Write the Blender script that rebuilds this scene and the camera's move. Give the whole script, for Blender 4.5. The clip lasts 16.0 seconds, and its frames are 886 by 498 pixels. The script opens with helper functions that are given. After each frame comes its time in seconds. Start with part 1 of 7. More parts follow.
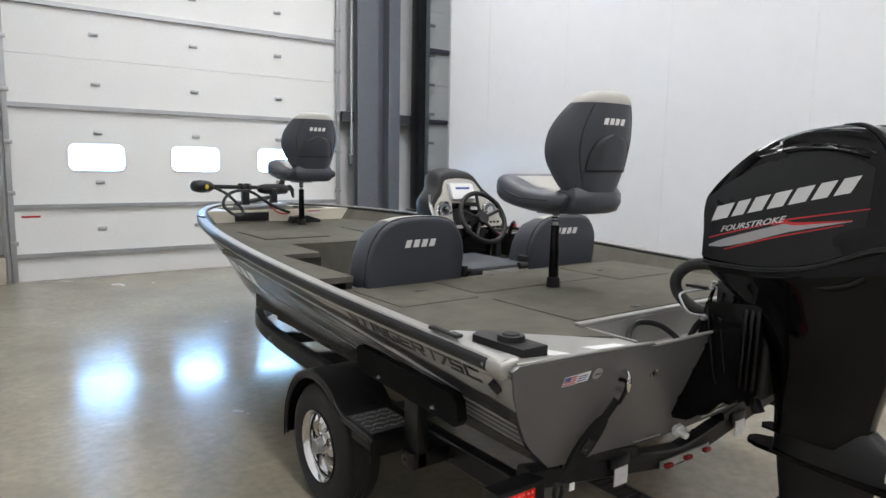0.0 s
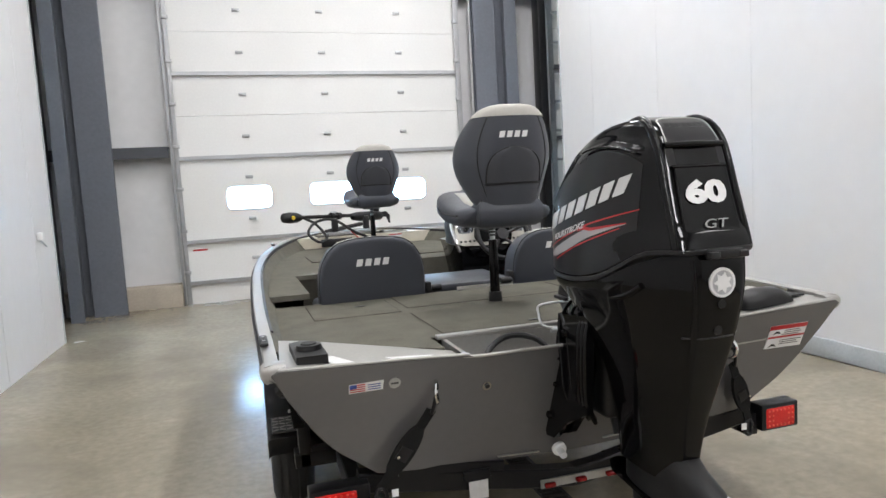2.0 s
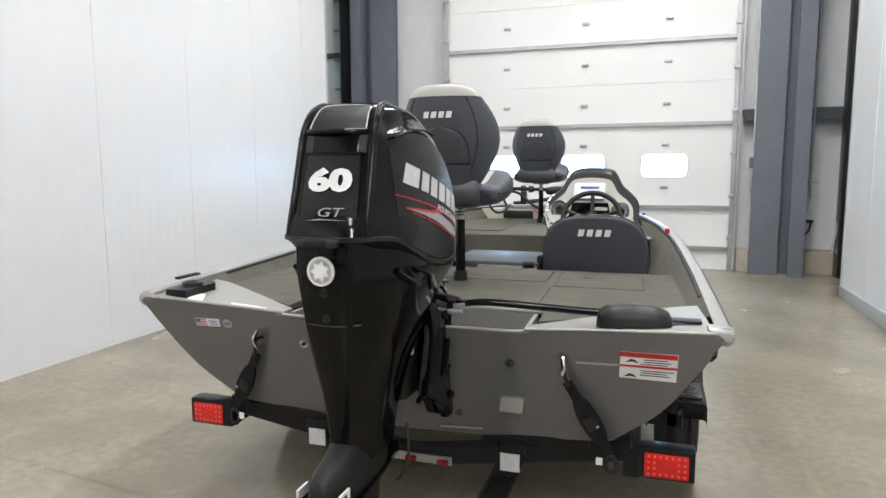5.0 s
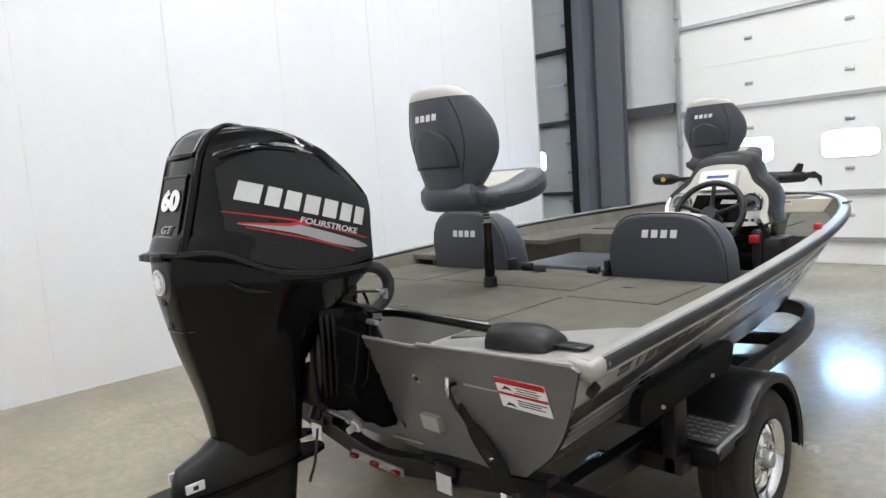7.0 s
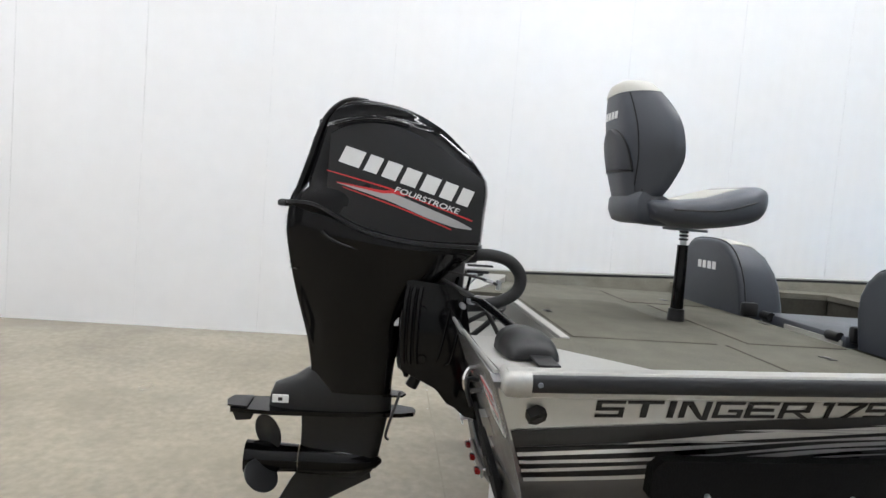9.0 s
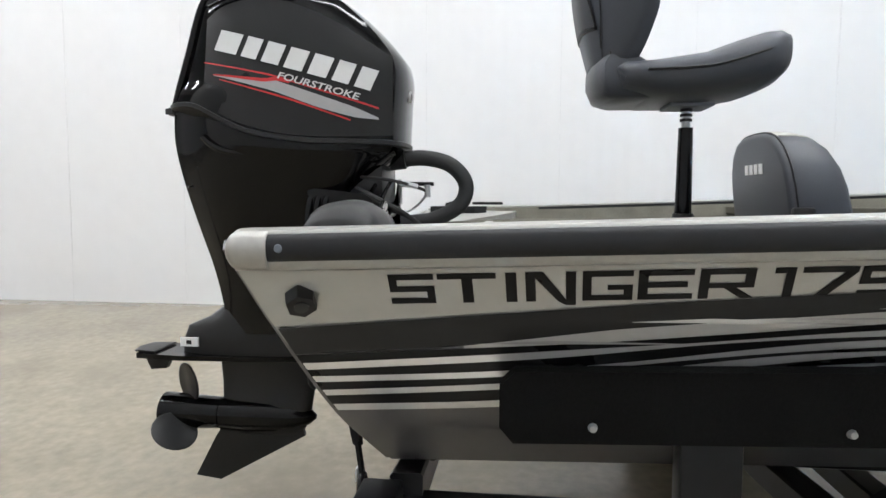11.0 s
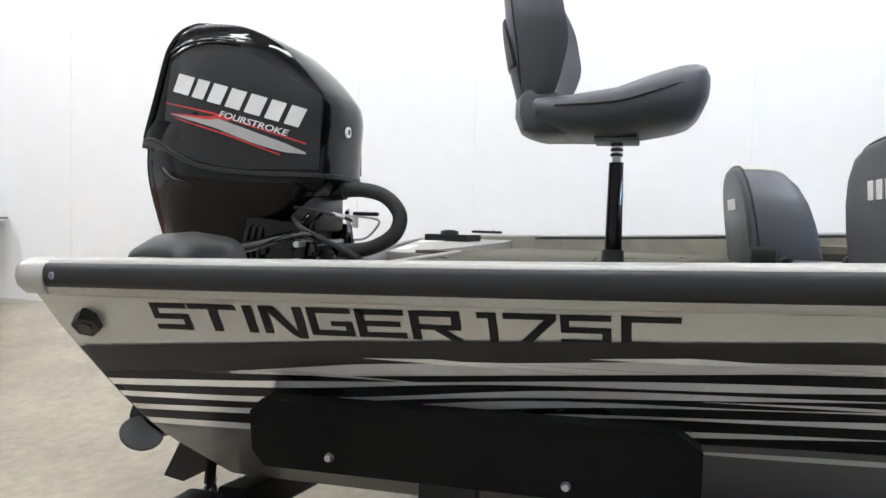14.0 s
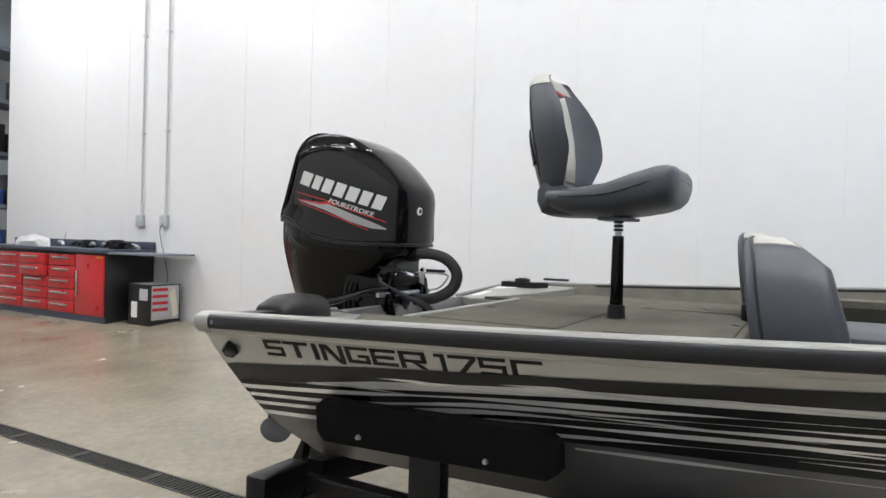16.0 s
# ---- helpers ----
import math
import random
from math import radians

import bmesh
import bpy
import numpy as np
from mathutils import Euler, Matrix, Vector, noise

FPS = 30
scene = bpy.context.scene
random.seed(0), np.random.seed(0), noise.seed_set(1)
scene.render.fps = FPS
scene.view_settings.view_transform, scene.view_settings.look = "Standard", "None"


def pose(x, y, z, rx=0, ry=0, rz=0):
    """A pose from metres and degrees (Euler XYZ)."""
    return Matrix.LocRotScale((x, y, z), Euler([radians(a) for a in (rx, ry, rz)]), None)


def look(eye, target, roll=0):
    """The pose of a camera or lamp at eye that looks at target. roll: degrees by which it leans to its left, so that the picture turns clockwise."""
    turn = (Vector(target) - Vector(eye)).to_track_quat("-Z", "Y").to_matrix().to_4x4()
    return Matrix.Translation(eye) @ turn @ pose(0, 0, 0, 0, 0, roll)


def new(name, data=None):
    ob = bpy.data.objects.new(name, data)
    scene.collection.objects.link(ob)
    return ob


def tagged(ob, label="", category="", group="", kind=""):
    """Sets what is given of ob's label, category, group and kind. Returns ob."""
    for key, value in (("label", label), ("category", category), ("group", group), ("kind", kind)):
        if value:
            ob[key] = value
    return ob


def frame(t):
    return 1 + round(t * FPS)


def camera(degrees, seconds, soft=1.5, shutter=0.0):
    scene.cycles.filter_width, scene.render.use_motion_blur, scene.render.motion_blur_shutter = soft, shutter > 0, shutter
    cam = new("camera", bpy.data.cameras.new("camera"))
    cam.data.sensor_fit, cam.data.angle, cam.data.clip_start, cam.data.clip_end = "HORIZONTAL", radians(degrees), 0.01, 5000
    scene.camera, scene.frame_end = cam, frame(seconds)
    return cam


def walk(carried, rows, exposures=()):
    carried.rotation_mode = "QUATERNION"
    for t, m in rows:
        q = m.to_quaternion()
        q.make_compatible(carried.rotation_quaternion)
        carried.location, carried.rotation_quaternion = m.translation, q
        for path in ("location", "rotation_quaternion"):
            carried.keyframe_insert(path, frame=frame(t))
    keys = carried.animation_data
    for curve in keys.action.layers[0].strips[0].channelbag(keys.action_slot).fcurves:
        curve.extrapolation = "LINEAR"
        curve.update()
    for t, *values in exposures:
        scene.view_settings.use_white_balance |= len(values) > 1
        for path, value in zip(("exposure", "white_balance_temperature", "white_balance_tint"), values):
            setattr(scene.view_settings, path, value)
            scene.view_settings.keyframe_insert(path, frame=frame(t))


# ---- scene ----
cam = camera(68.6, 16.0)
PATH = [
    (0, (-2.181, -1.246, 1.471), (-1.017, 0.359, 1.214), 1.0),
    (0.5, (-1.975, -1.478, 1.47), (-0.928, 0.205, 1.204), -2.7),
    (1, (-1.747, -1.697, 1.482), (-0.825, 0.065, 1.269), -1.2),
    (1.5, (-1.403, -1.821, 1.451), (-0.625, 0.011, 1.26), -1.7),
    (2, (-1.075, -1.947, 1.45), (-0.516, -0.035, 1.266), -3.3),
    (2.5, (-0.761, -2.082, 1.425), (-0.353, -0.13, 1.274), -0.7),
    (3, (-0.423, -2.158, 1.431), (-0.15, -0.189, 1.205), -2.6),
    (3.5, (-0.069, -2.138, 1.419), (-0.037, -0.156, 1.148), -1.7),
    (4, (0.237, -2.137, 1.413), (0.074, -0.162, 1.143), -4.4),
    (4.2, (0.363, -2.13, 1.426), (0.109, -0.163, 1.167), -2.6),
    (6.3, (1.566, -1.568, 1.425), (0.422, 0.063, 1.252), -2.8),
    (6.5, (1.68, -1.452, 1.422), (0.451, 0.117, 1.247), -2.2),
    (7, (1.932, -1.272, 1.413), (0.496, 0.104, 1.198), -4.1),
    (7.5, (2.199, -1.112, 1.413), (0.582, 0.043, 1.186), -1.1),
    (8, (2.318, -0.911, 1.421), (0.57, 0.035, 1.204), -2.0),
    (8.2, (2.354, -0.781, 1.39), (0.522, 0.003, 1.217), 0.2),
    (10.3, (2.176, 0.303, 1.107), (0.192, 0.115, 0.937), 1.1),
    (10.5, (2.097, 0.343, 1.058), (0.112, 0.174, 0.886), 0.7),
    (11, (1.914, 0.383, 1.003), (-0.069, 0.172, 0.847), 0.3),
    (11.5, (1.797, 0.416, 0.994), (-0.181, 0.156, 0.848), -0.9),
    (12, (1.759, 0.455, 1.016), (-0.218, 0.192, 0.87), -0.1),
    (12.5, (1.716, 0.559, 0.998), (-0.252, 0.228, 0.872), -0.7),
    (13, (1.667, 0.736, 0.975), (-0.283, 0.307, 0.857), 0.8),
    (13.5, (1.71, 0.835, 0.996), (-0.225, 0.343, 0.873), 0.6),
    (14, (1.862, 0.925, 1.038), (-0.055, 0.36, 0.944), 1.5),
    (14.5, (1.927, 1.034, 1.054), (0.035, 0.388, 0.985), 1.8),
    (15, (2.006, 1.21, 1.053), (0.174, 0.411, 0.995), 1.9),
    (15.5, (2.097, 1.311, 1.102), (0.326, 0.383, 1.058), 1.0),
    (16, (2.29, 1.459, 1.165), (0.549, 0.475, 1.145), 1.6),
]
walk(cam, [(t, look(eye, target, roll)) for t, eye, target, roll in PATH],
     [(0.0, -0.40, 6450, 9), (1.5, -0.26, 6490, 10), (3.0, -0.18, 6550, 9), (4.0, -0.08, 6540, 8), (6.5, -0.12, 6420, 8), (7.5, 0.02, 6370, 8), (8.0, 0.01, 6350, 8), (10.5, -0.19, 6330, 7), (11.2, 0.08, 6330, 7), (12.0, 0.15, 6330, 8), (13.0, 0.18, 6330, 8), (15.0, 0.10, 6350, 8), (15.5, 0.06, 6360, 8), (16.0, -0.21, 6380, 8)])

# ---------------------------------------------------------------- light
world = bpy.data.worlds.new("world")
scene.world = world
world.use_nodes = True
wn = world.node_tree.nodes
sky = wn.new("ShaderNodeTexSky")
sky.sky_type = 'NISHITA'
sky.sun_disc = False
sky.sun_elevation, sky.sun_rotation = radians(40), radians(20)
world.node_tree.links.new(sky.outputs[0], wn["Background"].inputs[0])
wn["Background"].inputs[1].default_value = 0.1

LAMP_POWER = 70.0
LAMPS = [(x, y) for x in (-1.35, 1.35) for y in (-7.5, -3.4, 0.4, 3.6)]
for lx, ly in LAMPS:
    ld = bpy.data.lights.new("strip_light", 'AREA')
    ld.shape, ld.size, ld.size_y, ld.energy, ld.color = 'RECTANGLE', 0.3, 2.4, LAMP_POWER * ({-7.5: 2.0, -3.4: 1.08, 0.4: 1.25, 3.6: 1.9}[ly] if lx > 0 else {-7.5: 2.0, -3.4: 0.92, 0.4: 0.70, 3.6: 0.95}[ly]), (0.97, 0.968, 1.0)
    new("strip_light", ld).matrix_world = look((lx, ly, 5.60), (lx, ly, 0))


# ---------------------------------------------------------------- materials
def mat(name, color, rough=0.5, metal=0.0, var=0.12, scale=6.0, fine=60.0, bump=0.0, rough_var=0.1, coat=0.0, spec=0.5, stain=None, stain_scale=1.2):
    m = bpy.data.materials.new(name)
    m.use_nodes = True
    nt = m.node_tree
    b = nt.nodes["Principled BSDF"]
    tc = nt.nodes.new("ShaderNodeTexCoord")
    n1 = nt.nodes.new("ShaderNodeTexNoise")
    n1.inputs["Scale"].default_value, n1.inputs["Detail"].default_value = scale, 5.0
    n2 = nt.nodes.new("ShaderNodeTexNoise")
    n2.inputs["Scale"].default_value, n2.inputs["Detail"].default_value = fine, 3.0
    for n in (n1, n2):
        nt.links.new(tc.outputs["Object"], n.inputs["Vector"])
    ad = nt.nodes.new("ShaderNodeMath")
    ad.operation = 'ADD'
    nt.links.new(n1.outputs[0], ad.inputs[0])
    nt.links.new(n2.outputs[0], ad.inputs[1])
    mr = nt.nodes.new("ShaderNodeMapRange")
    mr.inputs[1].default_value, mr.inputs[2].default_value = 0.6, 1.4
    mr.inputs[3].default_value, mr.inputs[4].default_value = 1 - var, 1 + var
    nt.links.new(ad.outputs[0], mr.inputs[0])
    hsv = nt.nodes.new("ShaderNodeHueSaturation")
    hsv.inputs["Color"].default_value = (*color, 1)
    nt.links.new(mr.outputs[0], hsv.inputs["Value"])
    out = hsv.outputs[0]
    if stain:
        n3 = nt.nodes.new("ShaderNodeTexNoise")
        n3.inputs["Scale"].default_value, n3.inputs["Detail"].default_value, n3.inputs["Roughness"].default_value = stain_scale, 6.0, 0.6
        nt.links.new(tc.outputs["Object"], n3.inputs["Vector"])
        r3 = nt.nodes.new("ShaderNodeMapRange")
        r3.inputs[1].default_value, r3.inputs[2].default_value = 0.48, 0.68
        nt.links.new(n3.outputs[0], r3.inputs[0])
        mx = nt.nodes.new("ShaderNodeMixRGB")
        mx.inputs[2].default_value = (*stain, 1)
        nt.links.new(r3.outputs[0], mx.inputs[0])
        nt.links.new(out, mx.inputs[1])
        out = mx.outputs[0]
    nt.links.new(out, b.inputs["Base Color"])
    rr = nt.nodes.new("ShaderNodeMapRange")
    rr.inputs[1].default_value, rr.inputs[2].default_value = 0.3, 0.7
    rr.inputs[3].default_value, rr.inputs[4].default_value = max(0.02, rough * (1 - rough_var)), min(1, rough * (1 + rough_var))
    nt.links.new(n1.outputs[0], rr.inputs[0])
    nt.links.new(rr.outputs[0], b.inputs["Roughness"])
    b.inputs["Metallic"].default_value = metal
    b.inputs["Specular IOR Level"].default_value = spec
    b.inputs["Coat Weight"].default_value = coat
    b.inputs["Coat Roughness"].default_value = 0.05
    if bump:
        bp = nt.nodes.new("ShaderNodeBump")
        bp.inputs["Strength"].default_value, bp.inputs["Distance"].default_value = bump, 0.004
        nt.links.new(n2.outputs[0], bp.inputs["Height"])
        nt.links.new(bp.outputs[0], b.inputs["Normal"])
    return m


def glow(name, color, strength):
    m = bpy.data.materials.new(name)
    m.use_nodes = True
    b = m.node_tree.nodes["Principled BSDF"]
    b.inputs["Base Color"].default_value = (*color, 1)
    b.inputs["Emission Color"].default_value = (*color, 1)
    b.inputs["Emission Strength"].default_value = strength
    return m


M = {}
M["concrete"] = mat("polished_concrete", (0.272, 0.238, 0.176), 0.20, var=0.20, scale=1.6, fine=22, bump=0.008, rough_var=0.4, stain=(0.205, 0.178, 0.130), stain_scale=0.9, coat=0.0)
M["curb"] = mat("rough_concrete", (0.42, 0.37, 0.3), 0.8, var=0.15, bump=0.3)
M["wall"] = mat("white_panel", (0.695, 0.687, 0.685), 0.30, var=0.025, scale=0.6, fine=8, rough_var=0.04)
M["wall_ribbed"] = mat("white_ribbed_panel", (0.695, 0.687, 0.685), 0.30, var=0.025, scale=0.6, fine=8, rough_var=0.04)
rib_nodes = M["wall_ribbed"].node_tree
rib_wave = rib_nodes.nodes.new("ShaderNodeTexWave")
rib_wave.bands_direction = 'Y'
rib_wave.inputs["Scale"].default_value = 3.2
rib_bump = rib_nodes.nodes.new("ShaderNodeBump")
rib_bump.inputs["Strength"].default_value, rib_bump.inputs["Distance"].default_value = 0.12, 0.004
rib_nodes.links.new(rib_nodes.nodes["Texture Coordinate"].outputs["Object"], rib_wave.inputs["Vector"])
rib_nodes.links.new(rib_wave.outputs[1], rib_bump.inputs["Height"])
rib_nodes.links.new(rib_bump.outputs[0], rib_nodes.nodes["Principled BSDF"].inputs["Normal"])
M["insul"] = mat("white_vinyl_insulation", (0.74, 0.74, 0.74), 0.45, var=0.05, scale=1.5, fine=9, bump=0.3)
M["door"] = mat("white_door_steel", (0.80, 0.80, 0.78), 0.45, var=0.04, scale=1.2, fine=40, bump=0.08)
M["steel_dark"] = mat("dark_grey_steel", (0.14, 0.153, 0.178), 0.5, var=0.12, scale=2.0, fine=30)
M["girt"] = mat("dark_girt_steel", (0.07, 0.075, 0.085), 0.5, var=0.12, scale=2.0, fine=30)
M["galv"] = mat("galvanised_steel", (0.45, 0.46, 0.47), 0.4, metal=0.8, var=0.15, scale=5, fine=50)
M["base"] = mat("grey_base_trim", (0.42, 0.44, 0.45), 0.5)
M["ceil"] = mat("ceiling_white", (0.75, 0.75, 0.74), 0.7)
M["tube"] = glow("lit_tube", (1.0, 0.98, 0.94), 12.0)
M["outside"] = glow("daylight", (0.47, 0.73, 1.0), 130.0)
M["glass"] = bpy.data.materials.new("clear_glass")
M["glass"].use_nodes = True
M["glass"].node_tree.nodes["Principled BSDF"].inputs["Transmission Weight"].default_value = 1.0
M["glass"].node_tree.nodes["Principled BSDF"].inputs["Roughness"].default_value = 0.1
M["red"] = mat("red_enamel", (0.50, 0.025, 0.03), 0.3, coat=0.3, var=0.06)
M["black"] = mat("black_paint", (0.012, 0.012, 0.013), 0.35, var=0.2)
M["blackgloss"] = mat("black_gloss", (0.003, 0.003, 0.0034), 0.07, var=0.1, spec=0.22)
M["blackmatte"] = mat("black_satin_plastic", (0.009, 0.009, 0.0095), 0.42, var=0.2, fine=120, bump=0.05, spec=0.35)
M["rubber"] = mat("black_rubber", (0.02, 0.02, 0.02), 0.75, var=0.2, bump=0.2)
M["cowlgrey"] = mat("dark_cowl_graphic", (0.0135, 0.0135, 0.014), 0.30, var=0.12, fine=300, bump=0.02, spec=0.22)
M["carpet"] = mat("grey_green_carpet", (0.118, 0.112, 0.092), 0.95, var=0.28, scale=9, fine=240, bump=0.6, spec=0.1)
# the carpet again, darkened to paint shade into lid gaps and cockpit sides
M["carpet_shade"] = mat("shaded_carpet", (0.045, 0.042, 0.034), 0.95, var=0.2, spec=0.1)
M["transom"] = mat("grey_metallic_paint", (0.160, 0.157, 0.160), 0.26, metal=0.3, var=0.035, scale=3, fine=40, rough_var=0.03)
M["silver"] = mat("silver_metallic_paint", (0.52, 0.517, 0.505), 0.24, metal=0.52, var=0.03, scale=3, fine=40, rough_var=0.03)
M["alu"] = mat("brushed_aluminium", (0.385, 0.378, 0.355), 0.42, metal=0.55, var=0.08, scale=3, fine=90)
M["rail"] = mat("dark_rub_rail", (0.020, 0.020, 0.0215), 0.42, var=0.1, spec=0.25)
M["charcoal"] = mat("charcoal_stripe", (0.020, 0.020, 0.021), 0.33, var=0.08, spec=0.25)
M["stripe"] = mat("silver_stripe", (0.88, 0.88, 0.88), 0.22, metal=0.55, var=0.04)
M["vinyl"] = mat("charcoal_vinyl", (0.047, 0.0515, 0.063), 0.42, var=0.1, scale=4, fine=260, bump=0.12)
M["vinyl_light"] = mat("light_grey_vinyl", (0.42, 0.41, 0.37), 0.5, var=0.06, fine=220, bump=0.12)
M["white"] = mat("white_lettering", (0.75, 0.75, 0.74), 0.4, var=0.03)
M["chrome"] = mat("chrome", (0.72, 0.72, 0.72), 0.12, metal=1.0, var=0.06)
M["redlens"] = mat("red_lamp_lens", (0.60, 0.010, 0.008), 0.15, coat=0.5, var=0.15, fine=90)
M["red_small"] = mat("dark_red_lens", (0.20, 0.006, 0.006), 0.12, coat=0.4, var=0.15)
M["redline"] = mat("red_stripe", (0.45, 0.012, 0.015), 0.35)
M["yellow"] = mat("yellow_mark", (0.6, 0.42, 0.02), 0.5)
M["blue"] = mat("blue_print", (0.04, 0.08, 0.3), 0.5)
M["trailer"] = mat("black_trailer_paint", (0.007, 0.007, 0.008), 0.3, var=0.15, spec=0.28)
M["bunk"] = mat("black_bunk_carpet", (0.007, 0.007, 0.007), 0.9, var=0.2, fine=200, bump=0.4, spec=0.1)
M["tread"] = mat("dark_tread_plate", (0.10, 0.10, 0.105), 0.42, metal=0.5)
M["tagwhite"] = mat("pale_metal_tag", (0.6, 0.6, 0.6), 0.4, metal=0.2)
M["webbing"] = mat("black_webbing", (0.012, 0.012, 0.012), 0.85, var=0.2, fine=300, bump=0.3, spec=0.2)
M["benchtop"] = mat("dark_bench_top", (0.05, 0.06, 0.085), 0.45)
M["joint"] = mat("wall_joint", (0.675, 0.667, 0.665), 0.4)
M["slabjoint"] = mat("slab_joint", (0.235, 0.205, 0.152), 0.25)
M["grate"] = mat("cast_iron_grate", (0.045, 0.042, 0.038), 0.6, metal=0.3, var=0.25)
M["field"] = mat("black_stripe_film", (0.008, 0.008, 0.009), 0.28, var=0.04, rough_var=0.03, spec=0.18)
M["wedge"] = mat("mid_grey_film", (0.48, 0.475, 0.465), 0.33, metal=0.2, var=0.06)
M["swoosh"] = mat("grey_swoosh", (0.30, 0.30, 0.30), 0.4, var=0.05)
M["vinyl_dark"] = mat("dark_vinyl", (0.038, 0.040, 0.047), 0.5, var=0.1, fine=260, bump=0.15)
M["redfacet"] = mat("red_lens_facet", (0.80, 0.06, 0.04), 0.2, coat=0.3)
M["mark"] = mat("pale_mark", (0.55, 0.55, 0.54), 0.4, var=0.03)
M["dash"] = mat("pale_dash", (0.40, 0.385, 0.34), 0.32, metal=0.25, var=0.05)
M["cream"] = mat("cream_dash", (0.62, 0.58, 0.47), 0.4, var=0.05)


# ---------------------------------------------------------------- helpers
def thing(name, at, label, category, group="", kind=""):
    ob = new(name)
    ob.location = at
    ob.empty_display_size = 0.1
    return tagged(ob, label, category, group, kind)


def part(name, bm, material, parent, label="", smooth=0.7):
    """Links a bmesh given in world space as one mesh under parent."""
    me = bpy.data.meshes.new(name)
    bmesh.ops.recalc_face_normals(bm, faces=bm.faces)
    bm.to_mesh(bm_me := me)
    bm.free()
    if smooth:
        me.shade_smooth()
        me.set_sharp_from_angle(angle=smooth)
    me.materials.append(material)
    ob = new(name, me)
    if parent:
        inv = Matrix.Translation(-world_at(parent))
        me.transform(inv)
        ob.parent = parent
    if label:
        ob["label"] = label
    return ob


def world_at(ob):
    p = Vector(ob.location)
    while ob.parent:
        ob = ob.parent
        p += Vector(ob.location)
    return p


def structure(name, bm, material, label="", category=""):
    return tagged(part(name, bm, material, None), label, category, "", "structure")


def box(bm, x0, x1, y0, y1, z0, z1, bevel=0.0, seg=2, m=None):
    r = bmesh.ops.create_cube(bm, size=1.0)
    vs = r["verts"]
    for v in vs:
        v.co = Vector(((x0 + x1) / 2 + v.co.x * (x1 - x0), (y0 + y1) / 2 + v.co.y * (y1 - y0), (z0 + z1) / 2 + v.co.z * (z1 - z0)))
    if m is not None:
        for v in vs:
            v.co = m @ v.co
    if bevel:
        es = list({e for v in vs for e in v.link_edges})
        bmesh.ops.bevel(bm, geom=es, offset=bevel, segments=seg, affect='EDGES', profile=0.5, clamp_overlap=True)
    return bm


def bx(*a, **k):
    return box(bmesh.new(), *a, **k)


def loft(bm, rings, closed=True, cap=True):
    rows = [[bm.verts.new(p) for p in r] for r in rings]
    n = len(rows[0])
    for a, b in zip(rows, rows[1:]):
        for i in range(n if closed else n - 1):
            j = (i + 1) % n
            bm.faces.new((a[i], a[j], b[j], b[i]))
    if cap and closed:
        bm.faces.new(rows[0][::-1])
        bm.faces.new(rows[-1])
    return bm


def catmull(pts, sub=6):
    pts = [Vector(p) for p in pts]
    out = []
    for i in range(len(pts) - 1):
        p0, p1, p2, p3 = pts[max(i - 1, 0)], pts[i], pts[i + 1], pts[min(i + 2, len(pts) - 1)]
        for s in range(sub):
            u = s / sub
            out.append(0.5 * ((2 * p1) + (p2 - p0) * u + (2 * p0 - 5 * p1 + 4 * p2 - p3) * u * u + (3 * p1 - p0 - 3 * p2 + p3) * u ** 3))
    out.append(pts[-1])
    return out


def catmull_loop(pts, sub=3):
    """A closed outline of (u, v) points, rounded."""
    n, out = len(pts), []
    for i in range(n):
        p0, p1, p2, p3 = (Vector(pts[(i + k) % n]) for k in (-1, 0, 1, 2))
        for q in range(sub):
            u = q / sub
            out.append(tuple(0.5 * ((2 * p1) + (p2 - p0) * u + (2 * p0 - 5 * p1 + 4 * p2 - p3) * u * u + (3 * p1 - p0 - 3 * p2 + p3) * u ** 3)))
    return out


def tube(bm, pts, r, seg=10, sub=6, taper=None):
    path = catmull(pts, sub) if sub > 1 else [Vector(p) for p in pts]
    rings, up = [], Vector((0.13, 0.31, 0.94))
    for i, p in enumerate(path):
        d = (path[min(i + 1, len(path) - 1)] - path[max(i - 1, 0)]).normalized()
        s = d.cross(up)
        if s.length < 1e-3:
            s = d.cross(Vector((1, 0, 0)))
        s.normalize()
        up = s.cross(d)
        k = r if taper is None else r + (taper - r) * i / (len(path) - 1)
        rings.append([p + k * (math.cos(2 * math.pi * j / seg) * s + math.sin(2 * math.pi * j / seg) * up) for j in range(seg)])
    return loft(bm, rings)


def cyl(bm, a, b, r, r2=None, seg=20):
    return tube(bm, [a, b], r, seg, 1, r if r2 is None else r2)


def prism(bm, poly, fn, d0, d1):
    """Extrudes a 2D polygon from depth d0 to d1; fn maps (u, v, d) to space."""
    a = [bm.verts.new(fn(u, v, d0)) for u, v in poly]
    b = [bm.verts.new(fn(u, v, d1)) for u, v in poly]
    n = len(poly)
    bm.faces.new(a[::-1])
    bm.faces.new(b)
    for i in range(n):
        j = (i + 1) % n
        bm.faces.new((a[i], a[j], b[j], b[i]))
    return bm


def rrect(u0, u1, v0, v1, r, seg=5):
    pts = []
    for cx, cy, a0 in ((u1 - r, v1 - r, 0), (u0 + r, v1 - r, 90), (u0 + r, v0 + r, 180), (u1 - r, v0 + r, 270)):
        for i in range(seg + 1):
            a = radians(a0 + 90 * i / seg)
            pts.append((cx + r * math.cos(a), cy + r * math.sin(a)))
    return pts


def interp(xs, ys):
    def f(x):
        return float(np.interp(x, xs, ys))
    return f


